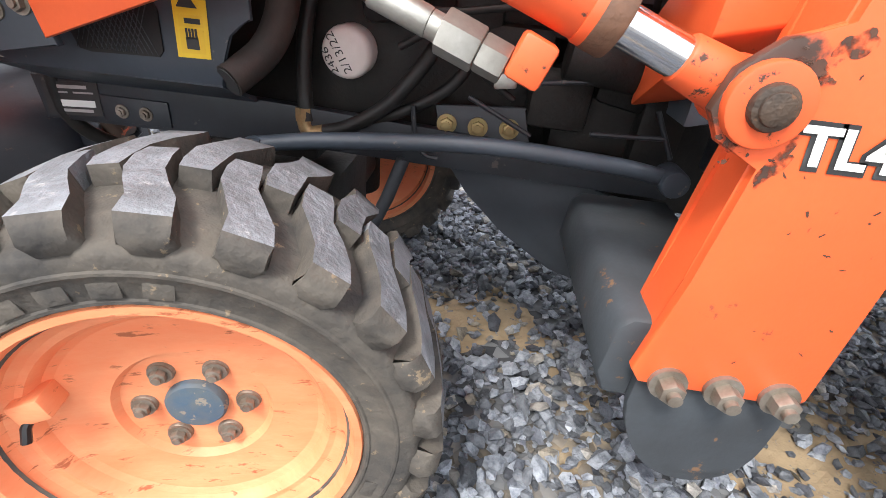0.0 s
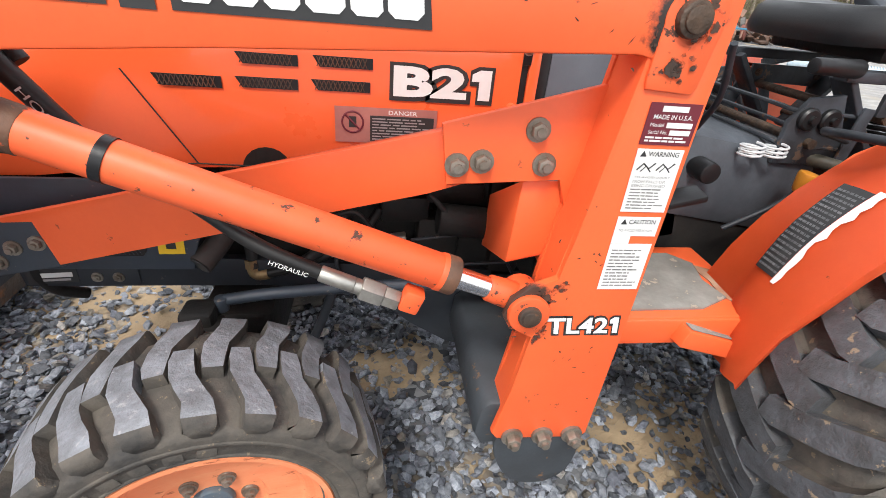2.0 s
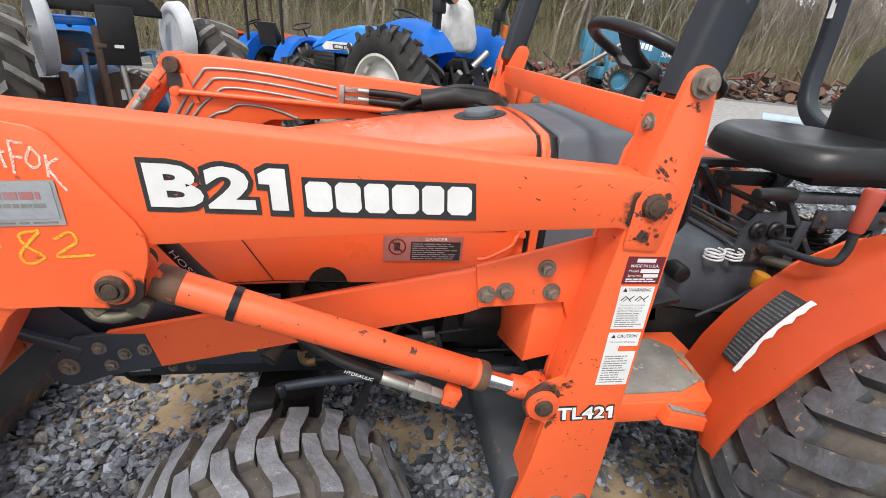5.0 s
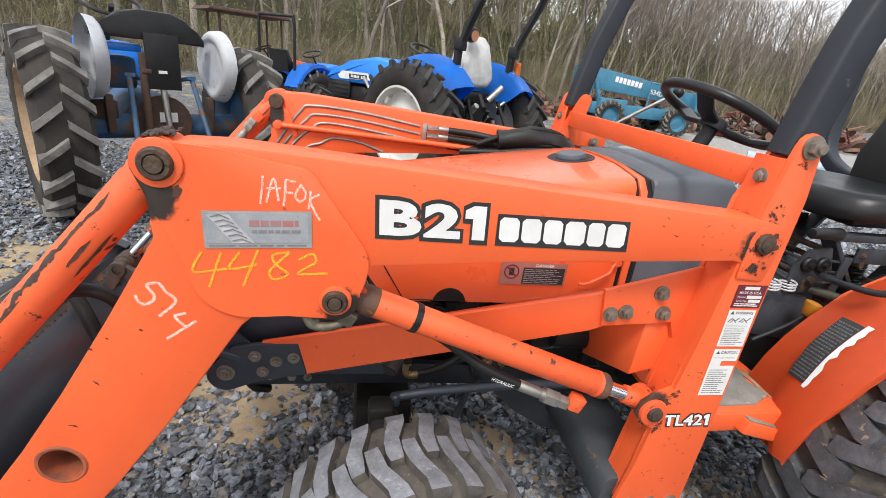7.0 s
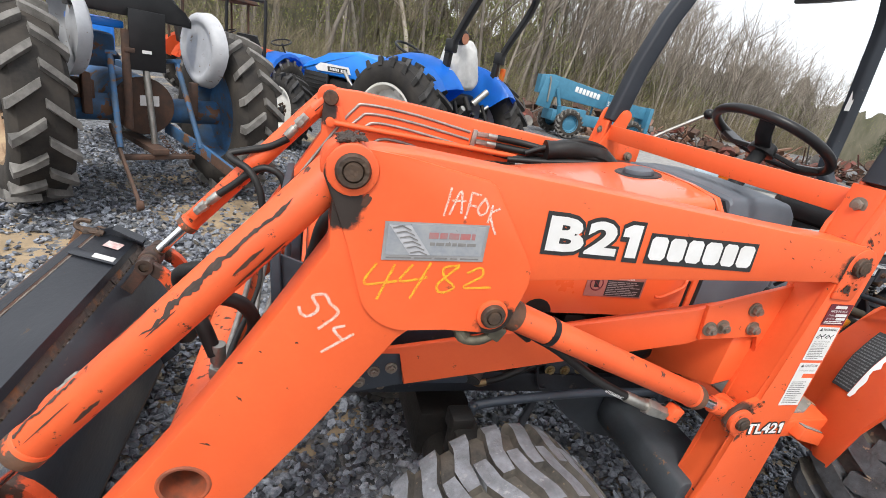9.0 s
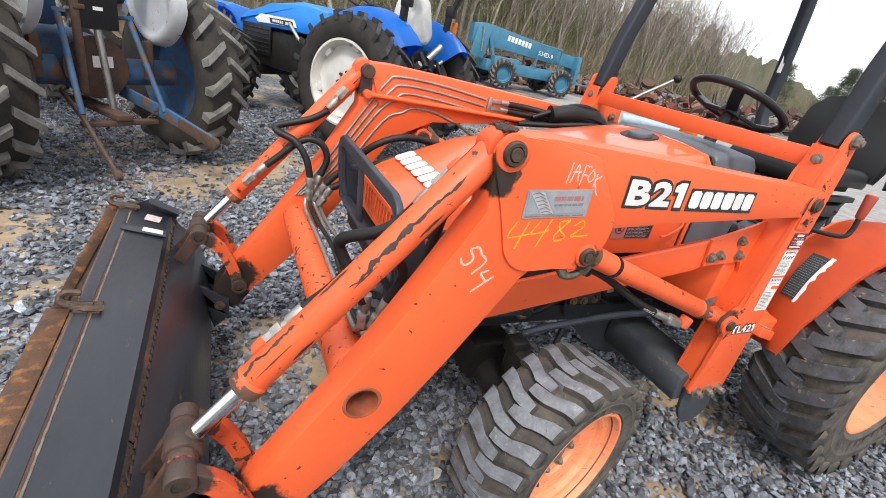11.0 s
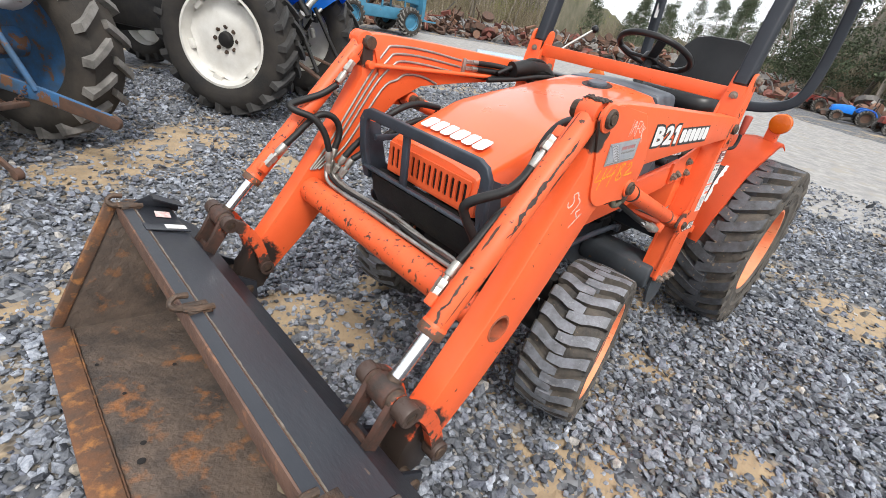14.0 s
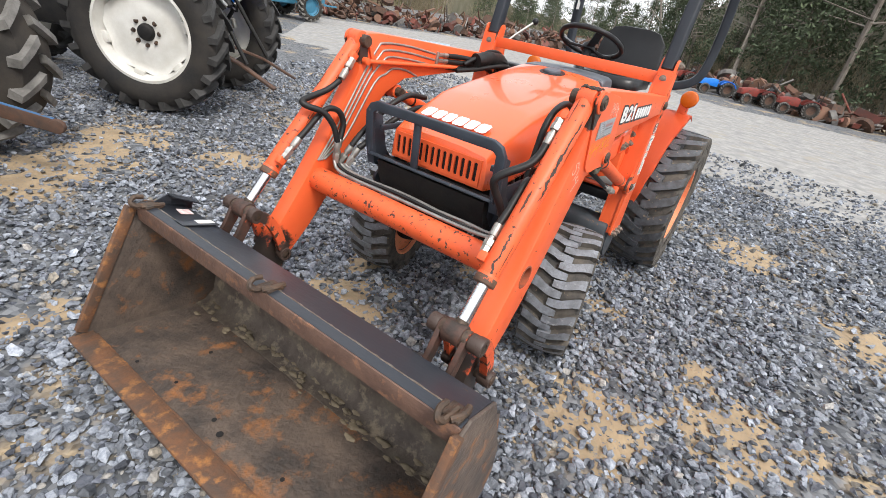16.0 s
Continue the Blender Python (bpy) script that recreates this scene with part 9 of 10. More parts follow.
def small_tractor(name, label, m, paint, wheels, canopy=False, scale=1.0):
    t = thing(name, label, "tractor", m=m)
    for s in (-1, 1):
        for nm, y, R, W, rr in (("rear_wheel", 0.0, 0.5, 0.3, 0.28), ("front_wheel", 1.5, 0.36, 0.24, 0.2)):
            w = group_part(nm, t, pose(s * 0.5, y, R, 0, 0, 90 if s > 0 else -90))
            farm_tyre(w, R, W, rr, 16)
            bm = B()
            lathe(bm, [(rr, -W * 0.36), (rr + 0.01, -W * 0.43), (rr - 0.03, -W * 0.3), (rr * 0.6, -W * 0.2), (0, -W * 0.22)], seg=28)
            part("rim", bm, wheels, w)
        bm = B()
        rows = []
        for i in range(9):
            a = radians(160 - 130 * i / 8)
            rows.append([bm.verts.new((s * x, -(0.58 + dr) * math.cos(a) * -1, 0.5 + (0.58 + dr) * math.sin(a))) for x, dr in ((0.30, -0.2), (0.32, 0.0), (0.60, 0.0), (0.62, -0.05))])
        for a, b in zip(rows, rows[1:]):
            for j in range(3):
                bm.faces.new((a[j], a[j + 1], b[j + 1], b[j]))
        bmesh.ops.solidify(bm, geom=list(bm.faces), thickness=0.006)
        part("fender", bm, paint, t)
    bm = B()
    prism(bm, [(0.65, 0.55), (0.65, 1.02), (0.9, 1.08), (1.5, 1.02), (1.85, 0.92), (1.9, 0.6)], -0.24, 0.24, 0.04, axis="x")
    part("bonnet", bm, paint, t)
    bm = B()
    box(bm, (0, 0.8, 0.55), (0.36, 1.9, 0.30), None, 0.04)
    part("chassis", bm, BLACKENGINE, t)
    bm = B()
    prism(bm, [(-0.3, 0.90), (0.1, 0.88), (0.12, 0.94), (-0.18, 0.97), (-0.30, 1.25), (-0.36, 1.24)], -0.2, 0.2, 0.03, axis="x")
    part("seat", bm, VINYL, t)
    bm = B()
    tube(bm, [V3((0.17 * math.cos(a), 0.50 + 0.15 * math.sin(a), 1.22 + 0.06 * math.sin(a))) for a in [2 * math.pi * i / 22 for i in range(22)]], 0.013, 7, closed=True)
    tube(bm, [(0, 0.52, 1.2), (0, 0.66, 1.0)], 0.016, 8)
    part("steering_wheel", bm, BLACKPLASTIC, t)
    for s in (-1, 1):
        bm = B()
        tube(bm, [(s * 0.38, -0.35, 0.6), (s * 0.38, -0.37, 1.6), (s * 0.36, -0.37, 1.75)], 0.024, 8)
        part("roll_bar_post", bm, RUSTIRON if canopy else BLACKPLASTIC, t)
        if canopy:
            part("canopy_post", tube(B(), [(s * 0.38, 0.75, 0.9), (s * 0.38, 0.72, 1.74)], 0.02, 8), RUSTIRON, t)
    bm = B()
    tube(bm, [(-0.37, -0.37, 1.75), (0.37, -0.37, 1.75)], 0.024, 8)
    part("roll_bar_top", bm, RUSTIRON if canopy else BLACKPLASTIC, t)
    if canopy:
        bm = B()
        prism(bm, [(-0.6, 1.74), (-0.55, 1.80), (0.8, 1.80), (0.86, 1.74)], -0.55, 0.55, 0.02, axis="x")
        part("canopy", bm, RUSTIRON, t, "rusty canopy roof")
    return t


small_tractor("small_tractor", "small blue tractor parked behind the larger one", pose(-1.29, 7.85, 0, 0, 0, -35), BLUE, CREAM)
small_tractor("small_tractor", "old orange tractor under a rusty canopy", pose(-2.45, 8.9, 0, 0, 0, -60), ORANGE, CREAM, canopy=True)

# telescopic handler far behind
tele = thing("telescopic_handler", "faded teal-blue telescopic handler with a long boom", "handler", m=pose(8.9, 13.6, 0, 0, 0, -4))
for x in (-1.3, 0.95):
    for s in (-1, 1):
        w = group_part("wheel", tele, pose(x, s * 0.75, 0.46, 0, 0, 0 if s < 0 else 180))
        farm_tyre(w, 0.46, 0.32, 0.26, 16)
        bm = B()
        lathe(bm, [(0.26, -0.12), (0.27, -0.15), (0.24, -0.1), (0.2, -0.04), (0.1, -0.06), (0, -0.06)], seg=28)
        part("rim", bm, TEAL, w, "teal rim")
bm = B()
box(bm, (-0.2, 0, 0.62), (3.2, 0.9, 0.35), None, 0.04)
part("chassis", bm, TEAL, tele, "teal chassis")
bm = B()
box(bm, (-1.2, -0.52, 0.70), (0.9, 0.35, 0.5), None, 0.03)
part("side_box", bm, TEAL, tele, "teal side box with white plate")
bm = B()
box(bm, (-1.15, -0.70, 0.72), (0.28, 0.006, 0.26), None, 0)
part("data_plate", bm, WHITE, tele)
bm = B()
prism(bm, [(-2.35, 1.22), (-2.35, 1.78), (-1.9, 1.84), (0.9, 1.50), (0.9, 1.02)], -0.2, 0.2, 0.02)
boom = part("boom", bm, TEAL, tele, "long teal boom")
bm = B()
prism(bm, [(0.7, 1.08), (0.7, 1.46), (1.7, 1.36), (1.7, 0.98)], -0.15, 0.15, 0.02)
part("boom_plate", box(B(), (-2.05, -0.24, 1.25), (0.5, 0.05, 0.9), pose(0, 0, 0, 0, 8, 0), 0.02), TEAL, boom, "teal boom pivot plate")
part("boom_inner", bm, TEAL, boom)
bm = B()
for k in range(7):
    box(bm, (-1.05 + 0.135 * k, -0.206, 1.53 - 0.016 * k), (0.105, 0.006, 0.17), pose(0, 0, 0, 0, 6.9, 0), 0.01)
part("brand_blocks", bm, WHITE, boom, "white brand mark of plain blocks")
lettering("model_number", "534D-9", (0.15, -0.206, 1.215), (0.60, 0, -0.07), (0, 0, 0.15), WHITE, boom, 0.02, "white model number")
bm = B()
tube(bm, [(-1.5, -0.25, 0.85), (-1.75, -0.25, 1.45)], 0.06, 12)
part("lift_ram", bm, TEAL, boom)
bm = B()
box(bm, (1.75, 0, 0.95), (0.14, 0.8, 0.9), None, 0.02)
box(bm, (2.05, -0.3, 0.52), (0.7, 0.1, 0.05), None, 0.01)
box(bm, (2.05, 0.3, 0.52), (0.7, 0.1, 0.05), None, 0.01)
part("fork_carriage", bm, TEAL, tele, "teal fork carriage")
for y in (-0.45, 0.45):
    bm = B()
    tube(bm, [(0.0, y, 0.8), (0.0, y, 1.55), (0.9, y, 1.5), (0.9, y, 0.8)], 0.035, 8)
    part("guard_frame", bm, TEAL, tele)
bm = B()
tube(bm, [(-2.0, -0.3, 1.0), (-2.05, -0.3, 1.65), (-2.1, -0.3, 1.75)], 0.03, 8)
part("exhaust_stack", bm, ZINC, tele)

# ribbed plastic pipe lying beyond the tractor
bm = B()
p0, p1 = V3((9.0, 8.7, 0.24)), V3((10.5, 7.5, 0.24))
ax = (p1 - p0)
cyl(bm, p0, p1, 0.115, seg=20)
for i in range(40):
    c = p0 + ax * (i + 0.5) / 40
    cyl(bm, c - ax * 0.006, c + ax * 0.006, 0.130, seg=20)
pipe = part("ribbed_pipe", bm, surf("pale_blue_plastic", (0.45, 0.55, 0.62), (0.36, 0.44, 0.50), 0.5, 0, 8, 0.05, 60), None, "")
tagged(pipe, "pale blue ribbed plastic pipe lying on the gravel", "pipe")
pipe.location.z = -0.10

# ---- scrap rows ----
def scrap(name, label, area, n, mats, seed, zmax):
    """Heaped machine parts along a strip, one loose heap."""
    r = random.Random(seed)
    for mi, mat_ in enumerate(mats):
        verts, faces = [], []
        bm = B()
        for k in range(n):
            t, w = r.random(), r.uniform(-1, 1)
            c = area(t, w)
            s = r.uniform(0.12, 0.5)
            z = r.uniform(0.0, zmax) * (1 - abs(w)) + s * 0.2
            kind = r.random()
            m = Matrix.Translation((c[0], c[1], z)) @ Euler((r.uniform(-0.6, 0.6), r.uniform(-0.6, 0.6), r.uniform(0, 6.3))).to_matrix().to_4x4()
            if kind < 0.45:
                g = bmesh.ops.create_cube(bm, size=1.0)
                bmesh.ops.transform(bm, matrix=m @ Matrix.Diagonal((s * r.uniform(0.6, 2.0), s * r.uniform(0.3, 0.9), s * r.uniform(0.15, 0.6), 1)), verts=g["verts"])
            elif kind < 0.7:
                g = bmesh.ops.create_cone(bm, cap_ends=True, segments=12, radius1=s * 0.7, radius2=s * 0.7, depth=s * 0.35)
                bmesh.ops.transform(bm, matrix=m @ pose(0, 0, 0, r.uniform(40, 90), 0, 0), verts=g["verts"])
            else:
                g = bmesh.ops.create_cone(bm, cap_ends=True, segments=6, radius1=0.03, radius2=0.03, depth=s * 3.2)
                bmesh.ops.transform(bm, matrix=m @ pose(0, 0, 0, r.uniform(30, 90), 0, 0), verts=g["verts"])
        me = bpy.data.meshes.new(name)
        bm.to_mesh(me)
        bm.free()
        me.materials.append(mat_)
        tagged(new(name, me), label, "scrap", kind="stuff")


def strip(pts, width):
    p = [V3((*q, 0)) for q in pts]

    def area(t, w):
        k = t * (len(p) - 1)
        i = min(int(k), len(p) - 2)
        a, b = p[i], p[i + 1]
        d = (b - a).normalized()
        c = a.lerp(b, k - i) + V3((-d.y, d.x, 0)) * (w * width)
        return c
    return area


SCRAPMATS = [RUSTIRON, surf("dull_red_scrap", (0.20, 0.05, 0.035), (0.10, 0.05, 0.04), 0.8, 0, 3, 0.1, 30, island=0.5), RUSTIRON, surf("bleached_orange", (0.25, 0.13, 0.08), (0.15, 0.085, 0.06), 0.7, 0, 3, 0.05, 30), surf("weathered_grey_parts", (0.22, 0.21, 0.19), (0.10, 0.09, 0.085), 0.8, 0, 3, 0.1, 30, island=0.5)]
scrap("scrap_row", "long row of rusty dismantled machine parts", strip([(2, 16.5), (8, 17.5), (14, 17.0), (21, 14.5), (28, 12), (36, 9)], 1.6), 230, SCRAPMATS, 5, 1.0)
scrap("scrap_row", "row of salvaged red, blue and rusty machines along the woods", strip([(30, 7.5), (23, 3.5), (20, 0.5), (18.5, -2), (18.5, -6)], 0.9), 90, SCRAPMATS, 6, 0.7)
for i, (x, y, rz, mat_, nm) in enumerate(((18.9, 0.9, 20, BLUE, "blue"), (18.2, -0.4, 35, REDPAINT, "red"), (17.6, -1.7, 15, REDPAINT, "red"), (20.8, 2.6, 40, REDPAINT, "rusty red"))):
    small_tractor("salvage_tractor", "stripped %s compact tractor in the salvage row" % nm, pose(x, y, 0, 0, 0, rz) @ Matrix.Scale(0.50, 4), mat_, RUSTIRON)

# ---- woods ----
def bare_tree(r, height):
    """Points and radii of a leafless tree: list of limbs, each a list of (point, radius)."""
    limbs = []

    def grow(p, d, length, rad, level):
        pts, n = [], (5, 4, 2, 2)[level]
        q = V3(p)
        for i in range(n + 1):
            f = i / n
            pts.append((q.copy(), rad * (1 - 0.8 * f)))
            d = (d + V3((r.uniform(-1, 1), r.uniform(-1, 1), r.uniform(-0.3, 0.5))) * (0.14 if level == 0 else 0.26)).normalized()
            q = q + d * (length / n)
        limbs.append((pts, level))
        if level < 3:
            for _ in range((14, 5, 3)[level]):
                f = r.uniform(0.25 if level == 0 else 0.2, 1.0)
                k = min(int(f * n), n - 1)
                a, b = pts[k], pts[k + 1]
                pp = a[0].lerp(b[0], f * n - k)
                ang = r.uniform(0, 6.283)
                side_ = V3((math.cos(ang), math.sin(ang), r.uniform(0.2, 1.0))).normalized()
                dd = (d * 0.5 + side_ * 0.8).normalized()
                grow(pp, dd, length * r.uniform(0.22, 0.42) * (1.25 - 0.5 * f if level == 0 else 1), max(rad * 0.42 * (1 - 0.5 * f), 0.006), level + 1)

    grow(V3((0, 0, -0.2)), V3((r.uniform(-0.08, 0.08), r.uniform(-0.08, 0.08), 1)), height, height * 0.0092, 0)
    return limbs


def limbs_mesh(limbs):
    V, F = [], []
    for pts, level in limbs:
        n = (6, 4, 2, 2)[level]
        base = len(V)
        for i, (p, rad) in enumerate(pts):
            d = (pts[min(i + 1, len(pts) - 1)][0] - pts[max(i - 1, 0)][0]).normalized()
            s_ = d.cross(V3((0.3, 0.9, 0.1))).normalized()
            t_ = d.cross(s_)
            for j in range(n):
                a = 6.28318 * j / n
                V.append(p + s_ * rad * math.cos(a) + t_ * rad * math.sin(a))
        for i in range(len(pts) - 1):
            for j in range(n if n > 2 else 1):
                F.append((base + i * n + j, base + i * n + (j + 1) % n, base + (i + 1) * n + (j + 1) % n, base + (i + 1) * n + j))
    return np.array([v[:] for v in V]), np.array(F)


def scatter_mesh(name, templates, places, material, label, category):
    """Many like forms joined into one object of kind stuff. places: (template, x, y, z, angle, scale)."""
    av, af, cnt = [], [], 0
    for k, x, y, z, a, s in places:
        v, f = templates[k]
        c, sn = math.cos(a) * s, math.sin(a) * s
        w = np.stack([v[:, 0] * c - v[:, 1] * sn + x, v[:, 0] * sn + v[:, 1] * c + y, v[:, 2] * s + z], 1)
        av.append(w)
        af.append(f + cnt)
        cnt += len(v)
    v, f = np.concatenate(av), np.concatenate(af)
    m = f.shape[1]
    me = bpy.data.meshes.new(name)
    me.vertices.add(len(v))
    me.vertices.foreach_set("co", v.ravel())
    me.loops.add(f.size)
    me.loops.foreach_set("vertex_index", f.ravel().astype(np.int32))
    me.polygons.add(len(f))
    me.polygons.foreach_set("loop_start", np.arange(0, f.size, m, dtype=np.int32))
    me.update(calc_edges=True)
    me.materials.append(material)
    return tagged(new(name, me), label, category, kind="stuff")


rw = random.Random(8)
bare = [limbs_mesh(bare_tree(rw, rw.uniform(11, 15))) for _ in range(7)]


def along(pts, n, depth, seed):
    r = random.Random(seed)
    ar = strip(pts, 1.0)
    out = []
    for _ in range(n):
        c = ar(r.random(), 0)
        i = r.random()
        out.append((c.x, c.y, i, r.random(), r.random()))
    return out


EDGE = [(-26, 14), (-12, 17), (-2, 21), (8, 25), (15, 28)]
places = []
for x, y, i, a, s in along(EDGE, 165, 8, 1):
    places.append((rw.randrange(7), x - 3 * i, y + 9 * i, 0, a * 6.28, 0.75 + 0.5 * s))
RIGHT = [(36, 6.5), (30, 3), (25, -3), (22, -9), (22, -18)]
for x, y, i, a, s in along(RIGHT, 26, 8, 2):
    places.append((rw.randrange(7), x + 8 * i, y + 1, 0, a * 6.28, 0.7 + 0.4 * s))
MID = [(14, 28), (22, 32), (32, 36), (44, 38), (56, 40)]
for x, y, i, a, s in along(MID, 270, 8, 4):
    d = math.hypot(x, y)
    top = math.tan(radians(max(5.5, 11.5 - 0.36 * (51 - math.degrees(math.atan2(y, x)))))) * (d + 8 * i) + 1.3
    places.append((rw.randrange(7), x + 4 * i, y + 7 * i, 0, a * 6.28, top / 13.5 * (0.80 + 0.28 * s)))
FAR = [(60, 40), (72, 32), (82, 24), (80, 17)]
for x, y, i, a, s in along(FAR, 50, 8, 3):
    places.append((rw.randrange(7), x + 8 * i, y + 6 * i, 0, a * 6.28, 0.24 + 0.14 * s))
scatter_mesh("bare_woods", bare, places, BARK, "leafless grey-brown woods behind the yard", "woods")


def twig_clump(r, n, h):
    V, F = [], []
    for _ in range(n):
        p = V3((r.gauss(0, 0.5), r.gauss(0, 0.5), 0))
        d = V3((r.gauss(0, 0.35), r.gauss(0, 0.35), 1)).normalized()
        l = h * r.uniform(0.4, 1.1)
        for k in range(3):
            q = p + d * l / 3
            s_ = d.cross(V3((r.uniform(-1, 1), r.uniform(-1, 1), 0.1))).normalized() * (0.009 - 0.002 * k)
            b = len(V)
            V += [p - s_, p + s_, q + s_ * 0.7, q - s_ * 0.7]
            F.append((b, b + 1, b + 2, b + 3))
            p = q
            d = (d + V3((r.gauss(0, 0.3), r.gauss(0, 0.3), 0.0))).normalized()
    return np.array([v[:] for v in V]), np.array(F)


clumps = [twig_clump(rw, 55, 2.6) for _ in range(6)]
places = []
for pts, n, dx, dy, sc in ((EDGE, 350, -1.5, 7, 0.8), (RIGHT, 90, 5, 0, 1.0), (FAR, 60, 5, 4, 1.0), (MID, 240, 4, 7, 1.1)):
    for x, y, i, a, s in along(pts, n, 5, n):
        places.append((rw.randrange(5), x + dx * i, y + dy * i - 0.5, 0, a * 6.28, sc * (0.6 + 0.9 * s)))
for x, y, i, a, s in along(EDGE, 150, 5, 55):
    places.append((rw.randrange(6), x + 2 * i, y + 9 * i, 2.0 + 6.0 * s, a * 6.28, 0.6 + 0.5 * i))
scatter_mesh("underbrush", clumps, places, BRUSH, "tangled bare underbrush along the woods' edge", "brush")


def leaf_clump(r, n, rad, size, flat=1.0):
    V, F = [], []
    for _ in range(n):
        d = V3((r.gauss(0, 1), r.gauss(0, 1), r.gauss(0, 1) * flat))
        d = d.normalized() * rad * r.random() ** 0.45
        u = V3((r.uniform(-1, 1), r.uniform(-1, 1), r.uniform(-1, 1))).normalized() * size * r.uniform(0.6, 1.4)
        w = u.cross(V3((r.uniform(-1, 1), r.uniform(-1, 1), r.uniform(-1, 1)))).normalized() * size * 0.5
        b = len(V)
        V += [d - u, d + w, d + u, d - w]
        F.append((b, b + 1, b + 2, b + 3))
    return np.array([v[:] for v in V]), np.array(F)


leafy = [leaf_clump(rw, 120, 1.0, 0.044) for _ in range(5)]
places = []
for x, y, i, a, s in along(EDGE, 470, 5, 77):
    places.append((rw.randrange(5), x - 2 * i, y + 6 * i, 0.4 + 3.6 * s * s * 2.0, a * 6.28, 0.7 + 0.9 * s))
for x, y, i, a, s in along(FAR, 60, 5, 78) + along(MID, 240, 5, 79):
    places.append((rw.randrange(5), x + 4 * i, y + 6 * i, 0.5 + 4.2 * s, a * 6.28, 0.9 + 1.1 * i))
scatter_mesh("young_leaves", leafy, places, LEAF, "thin fresh green leaves of shrubs in the woods", "shrubs")


def pine(r, h, name_label):
    t = thing("pine_tree", name_label, "tree", "pines at the edge of the yard")
    bm = B()
    tube(bm, [(0, 0, -0.2), (0.1, 0.05, h * 0.35), (-0.05, 0.1, h * 0.7), (0, 0, h)], [h * 0.009, h * 0.008, h * 0.005, 0.01], 8)
    for k in range(26):
        z = h * r.uniform(0.25, 0.95)
        a = r.uniform(0, 6.28)
        l = (h - z) * 0.34 + 0.5
        tube(bm, [(0, 0, z), (l * 0.6 * math.cos(a), l * 0.6 * math.sin(a), z + 0.1 * l), (l * math.cos(a), l * math.sin(a), z + 0.22 * l)], [0.04, 0.025, 0.01], 4)
    part("trunk", bm, BARK, t)
    V, F = [], []
    for k in range(135):
        z = h * (0.08 + 0.92 * r.random() ** 0.9)
        a = r.uniform(0, 6.28)
        l = ((h - z) * 0.33 + 0.35) * r.uniform(0.35, 1.05)
        v, f = leaf_clump(r, 48, r.uniform(0.45, 0.9), 0.10, 0.5)
        v = v + np.array([l * math.cos(a), l * math.sin(a), z])
        F.append(f + sum(len(q) for q in V))
        V.append(v)
    v, f = np.concatenate(V), np.concatenate(F)
    raw_part("crown", v.tolist(), f.tolist(), NEEDLE, t, "dark green needle crown")
    return t


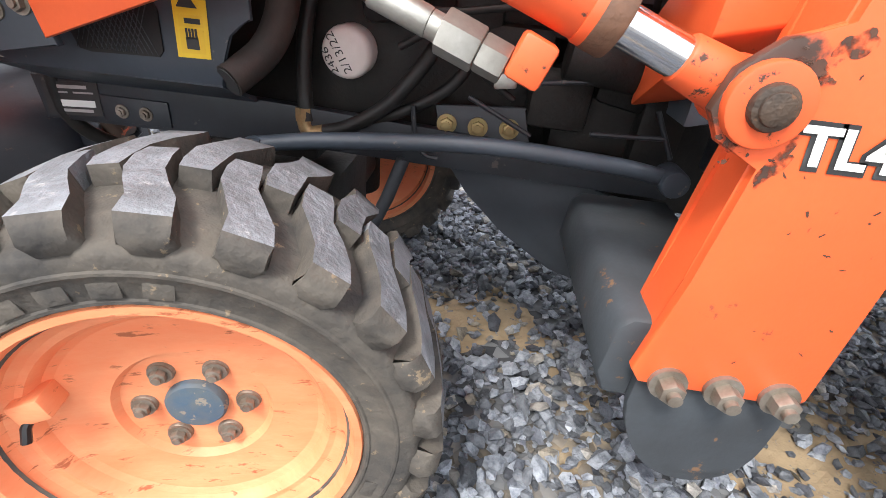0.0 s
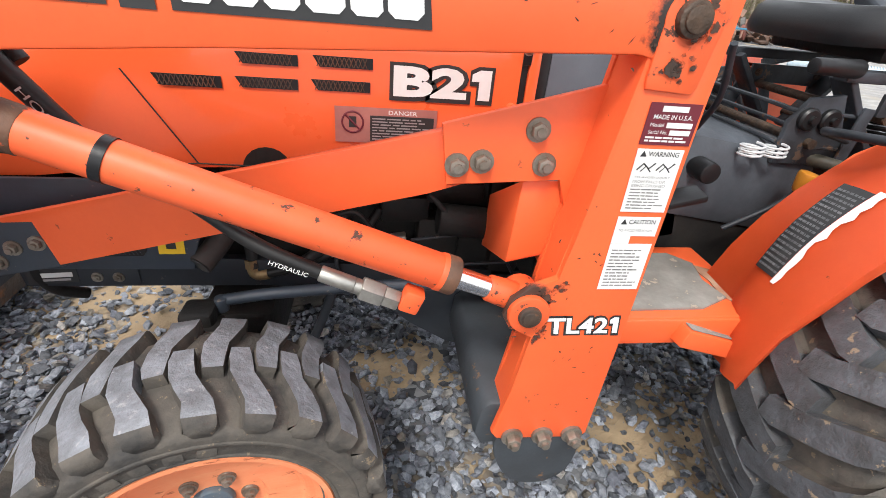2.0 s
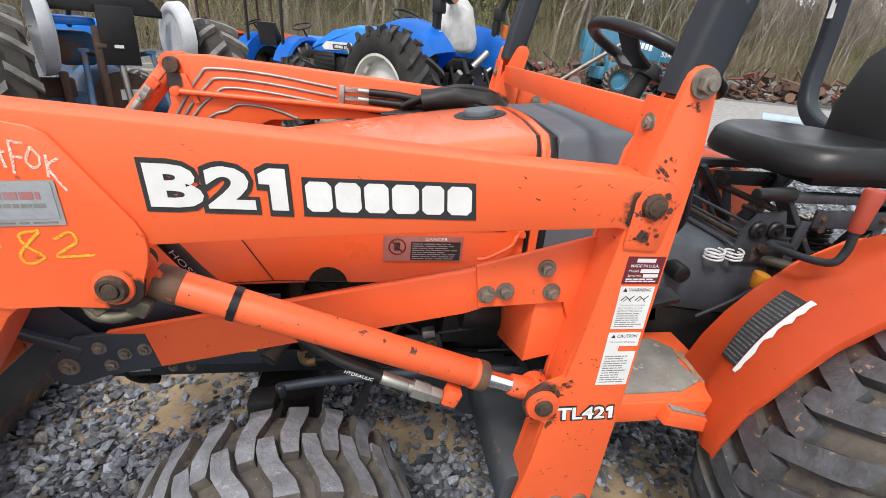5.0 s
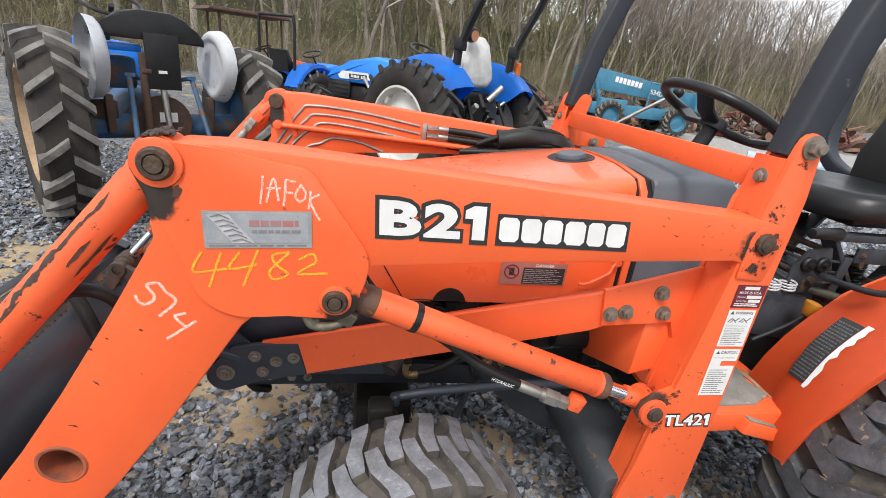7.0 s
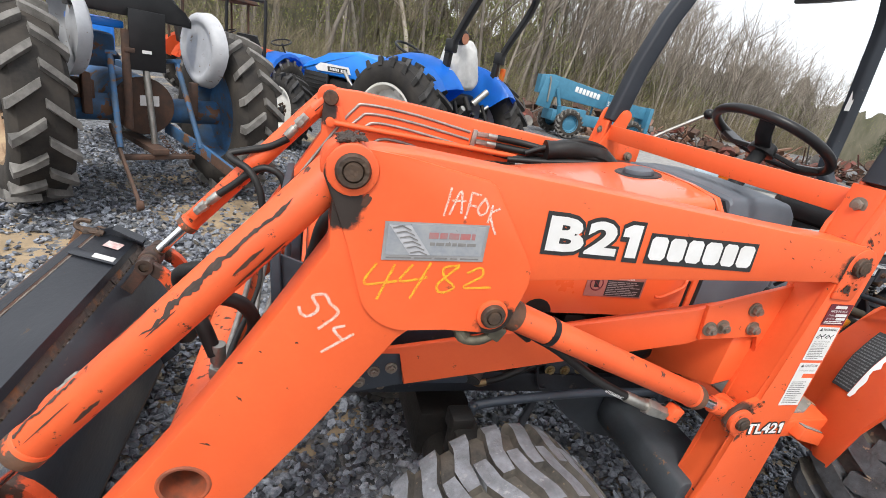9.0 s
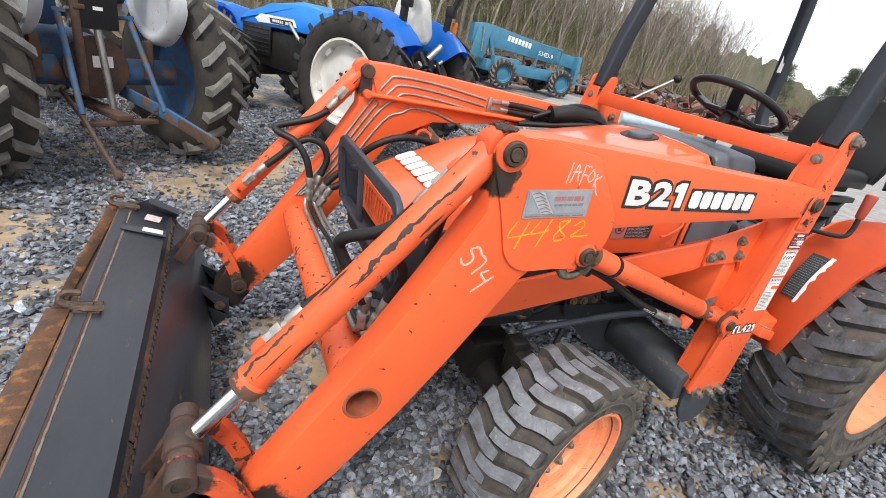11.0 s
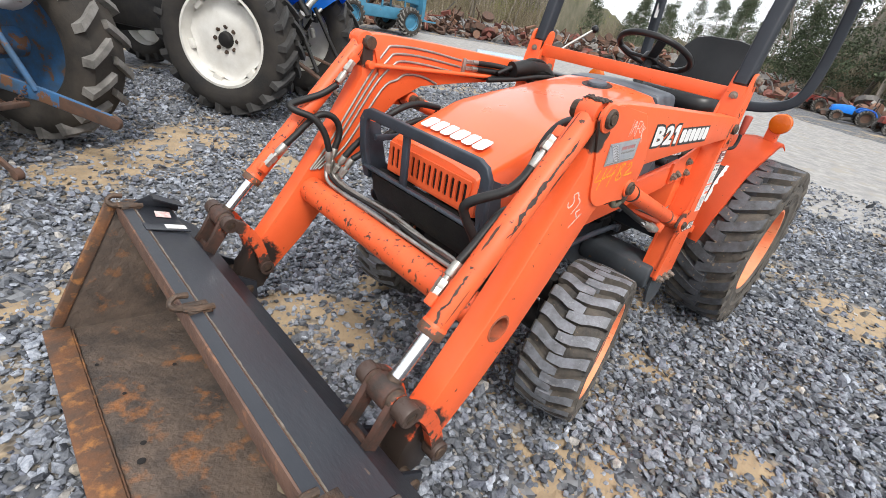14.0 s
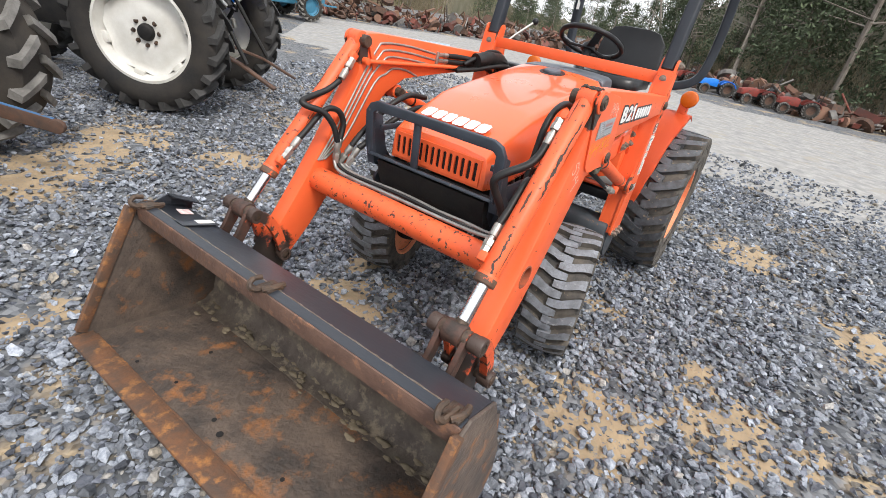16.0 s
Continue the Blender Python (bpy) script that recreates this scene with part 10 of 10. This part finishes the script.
pines = [pine(random.Random(31 + i), h, "tall dark green pine at the woods' edge") for i, h in enumerate((13.0, 10.5, 8.5))]
spots = [(24, -2.5, 0, 0.95), (23, -7, 1, 0.95), (26, 1.5, 0, 0.8), (28, -5, 0, 1.0), (29, 4.5, 1, 0.7), (25, -10.5, 0, 1.0), (31, 0.8, 0, 0.8), (30, -1, 1, 1.0), (23.5, -13, 0, 1.0), (34, 2, 0, 0.75), (24.5, -5, 2, 1.0), (27, -0.5, 2, 0.9),
         (31, 6, 2, 0.5), (42, 10, 1, 0.45), (60, 27, 2, 0.62), (66, 29, 2, 0.55), (70, 24, 1, 0.45), (64, 33, 1, 0.42), (76, 29, 2, 0.5), (72, 20, 2, 0.42), (54, 33, 2, 0.6), (78, 23, 1, 0.36), (68, 36, 2, 0.5), (58, 16, 2, 0.55), (36, 5.5, 2, 0.55), (54, 27, 1, 0.56), (56, 24.5, 0, 0.44), (52, 26, 2, 0.62), (47, 16.5, 1, 0.58), (45, 17.6, 0, 0.45), (48, 14.8, 2, 0.66), (44, 13.5, 1, 0.6), (40, 9.5, 0, 0.55), (38, 7.5, 1, 0.75)]
used = set()
for i, (x, y, k, sc) in enumerate(spots):
    m = pose(x, y, 0, 0, 0, 67 * i) @ Matrix.Scale(sc, 4)
    if k not in used:
        pines[k].matrix_basis = m
        used.add(k)
    else:
        copy_thing(pines[k], m)



# brown leaf-litter bank and hazy distance behind the trunks
def bank(name, pts, label):
    """pts: x, y and the height that the bank reaches there."""
    bm = B()
    r = random.Random(3)
    prev = None
    for (x0, y0, h0), (x1, y1, h1) in zip(pts, pts[1:]):
        n = int(math.hypot(x1 - x0, y1 - y0) / 0.45)
        for i in range(n):
            f = i / n
            x, y, h = x0 + (x1 - x0) * f, y0 + (y1 - y0) * f, h0 + (h1 - h0) * f
            h *= 1 + 0.30 * noise.fractal(V3((x * 0.35, y * 0.35, 1.0)), 1.0, 2.0, 4)
            col_ = [bm.verts.new((x + r.uniform(-0.1, 0.1), y, z)) for z in (-0.1, h * 0.4, h * 0.75, h * r.uniform(0.93, 1.06))]
            if prev:
                for j in range(3):
                    bm.faces.new((prev[j], col_[j], col_[j + 1], prev[j + 1]))
            prev = col_
    me = bpy.data.meshes.new(name)
    bm.to_mesh(me)
    bm.free()
    me.materials.append(DISTANCE)
    tagged(new(name, me), label, "backdrop", kind="structure")


DISTANCE = surf("hazy_deep_woods", (0.21, 0.19, 0.145), (0.115, 0.115, 0.075), 1.0, 0, 0.9, 0, 5, stretch=(1, 1, 0.3))
bank("backdrop", [(-34, 24, 6), (-14, 28, 6), (0, 34, 6), (12, 38, 6), (28, 44, 7), (44, 49, 7.5), (56, 47, 7.5), (66, 42, 5.5), (74, 39, 2.6), (84, 32, 2.0), (92, 20, 2.0), (66, 12, 4.0), (44, 4, 7), (36, -6, 9), (33, -22, 9)], "dim brown depth of the woods")
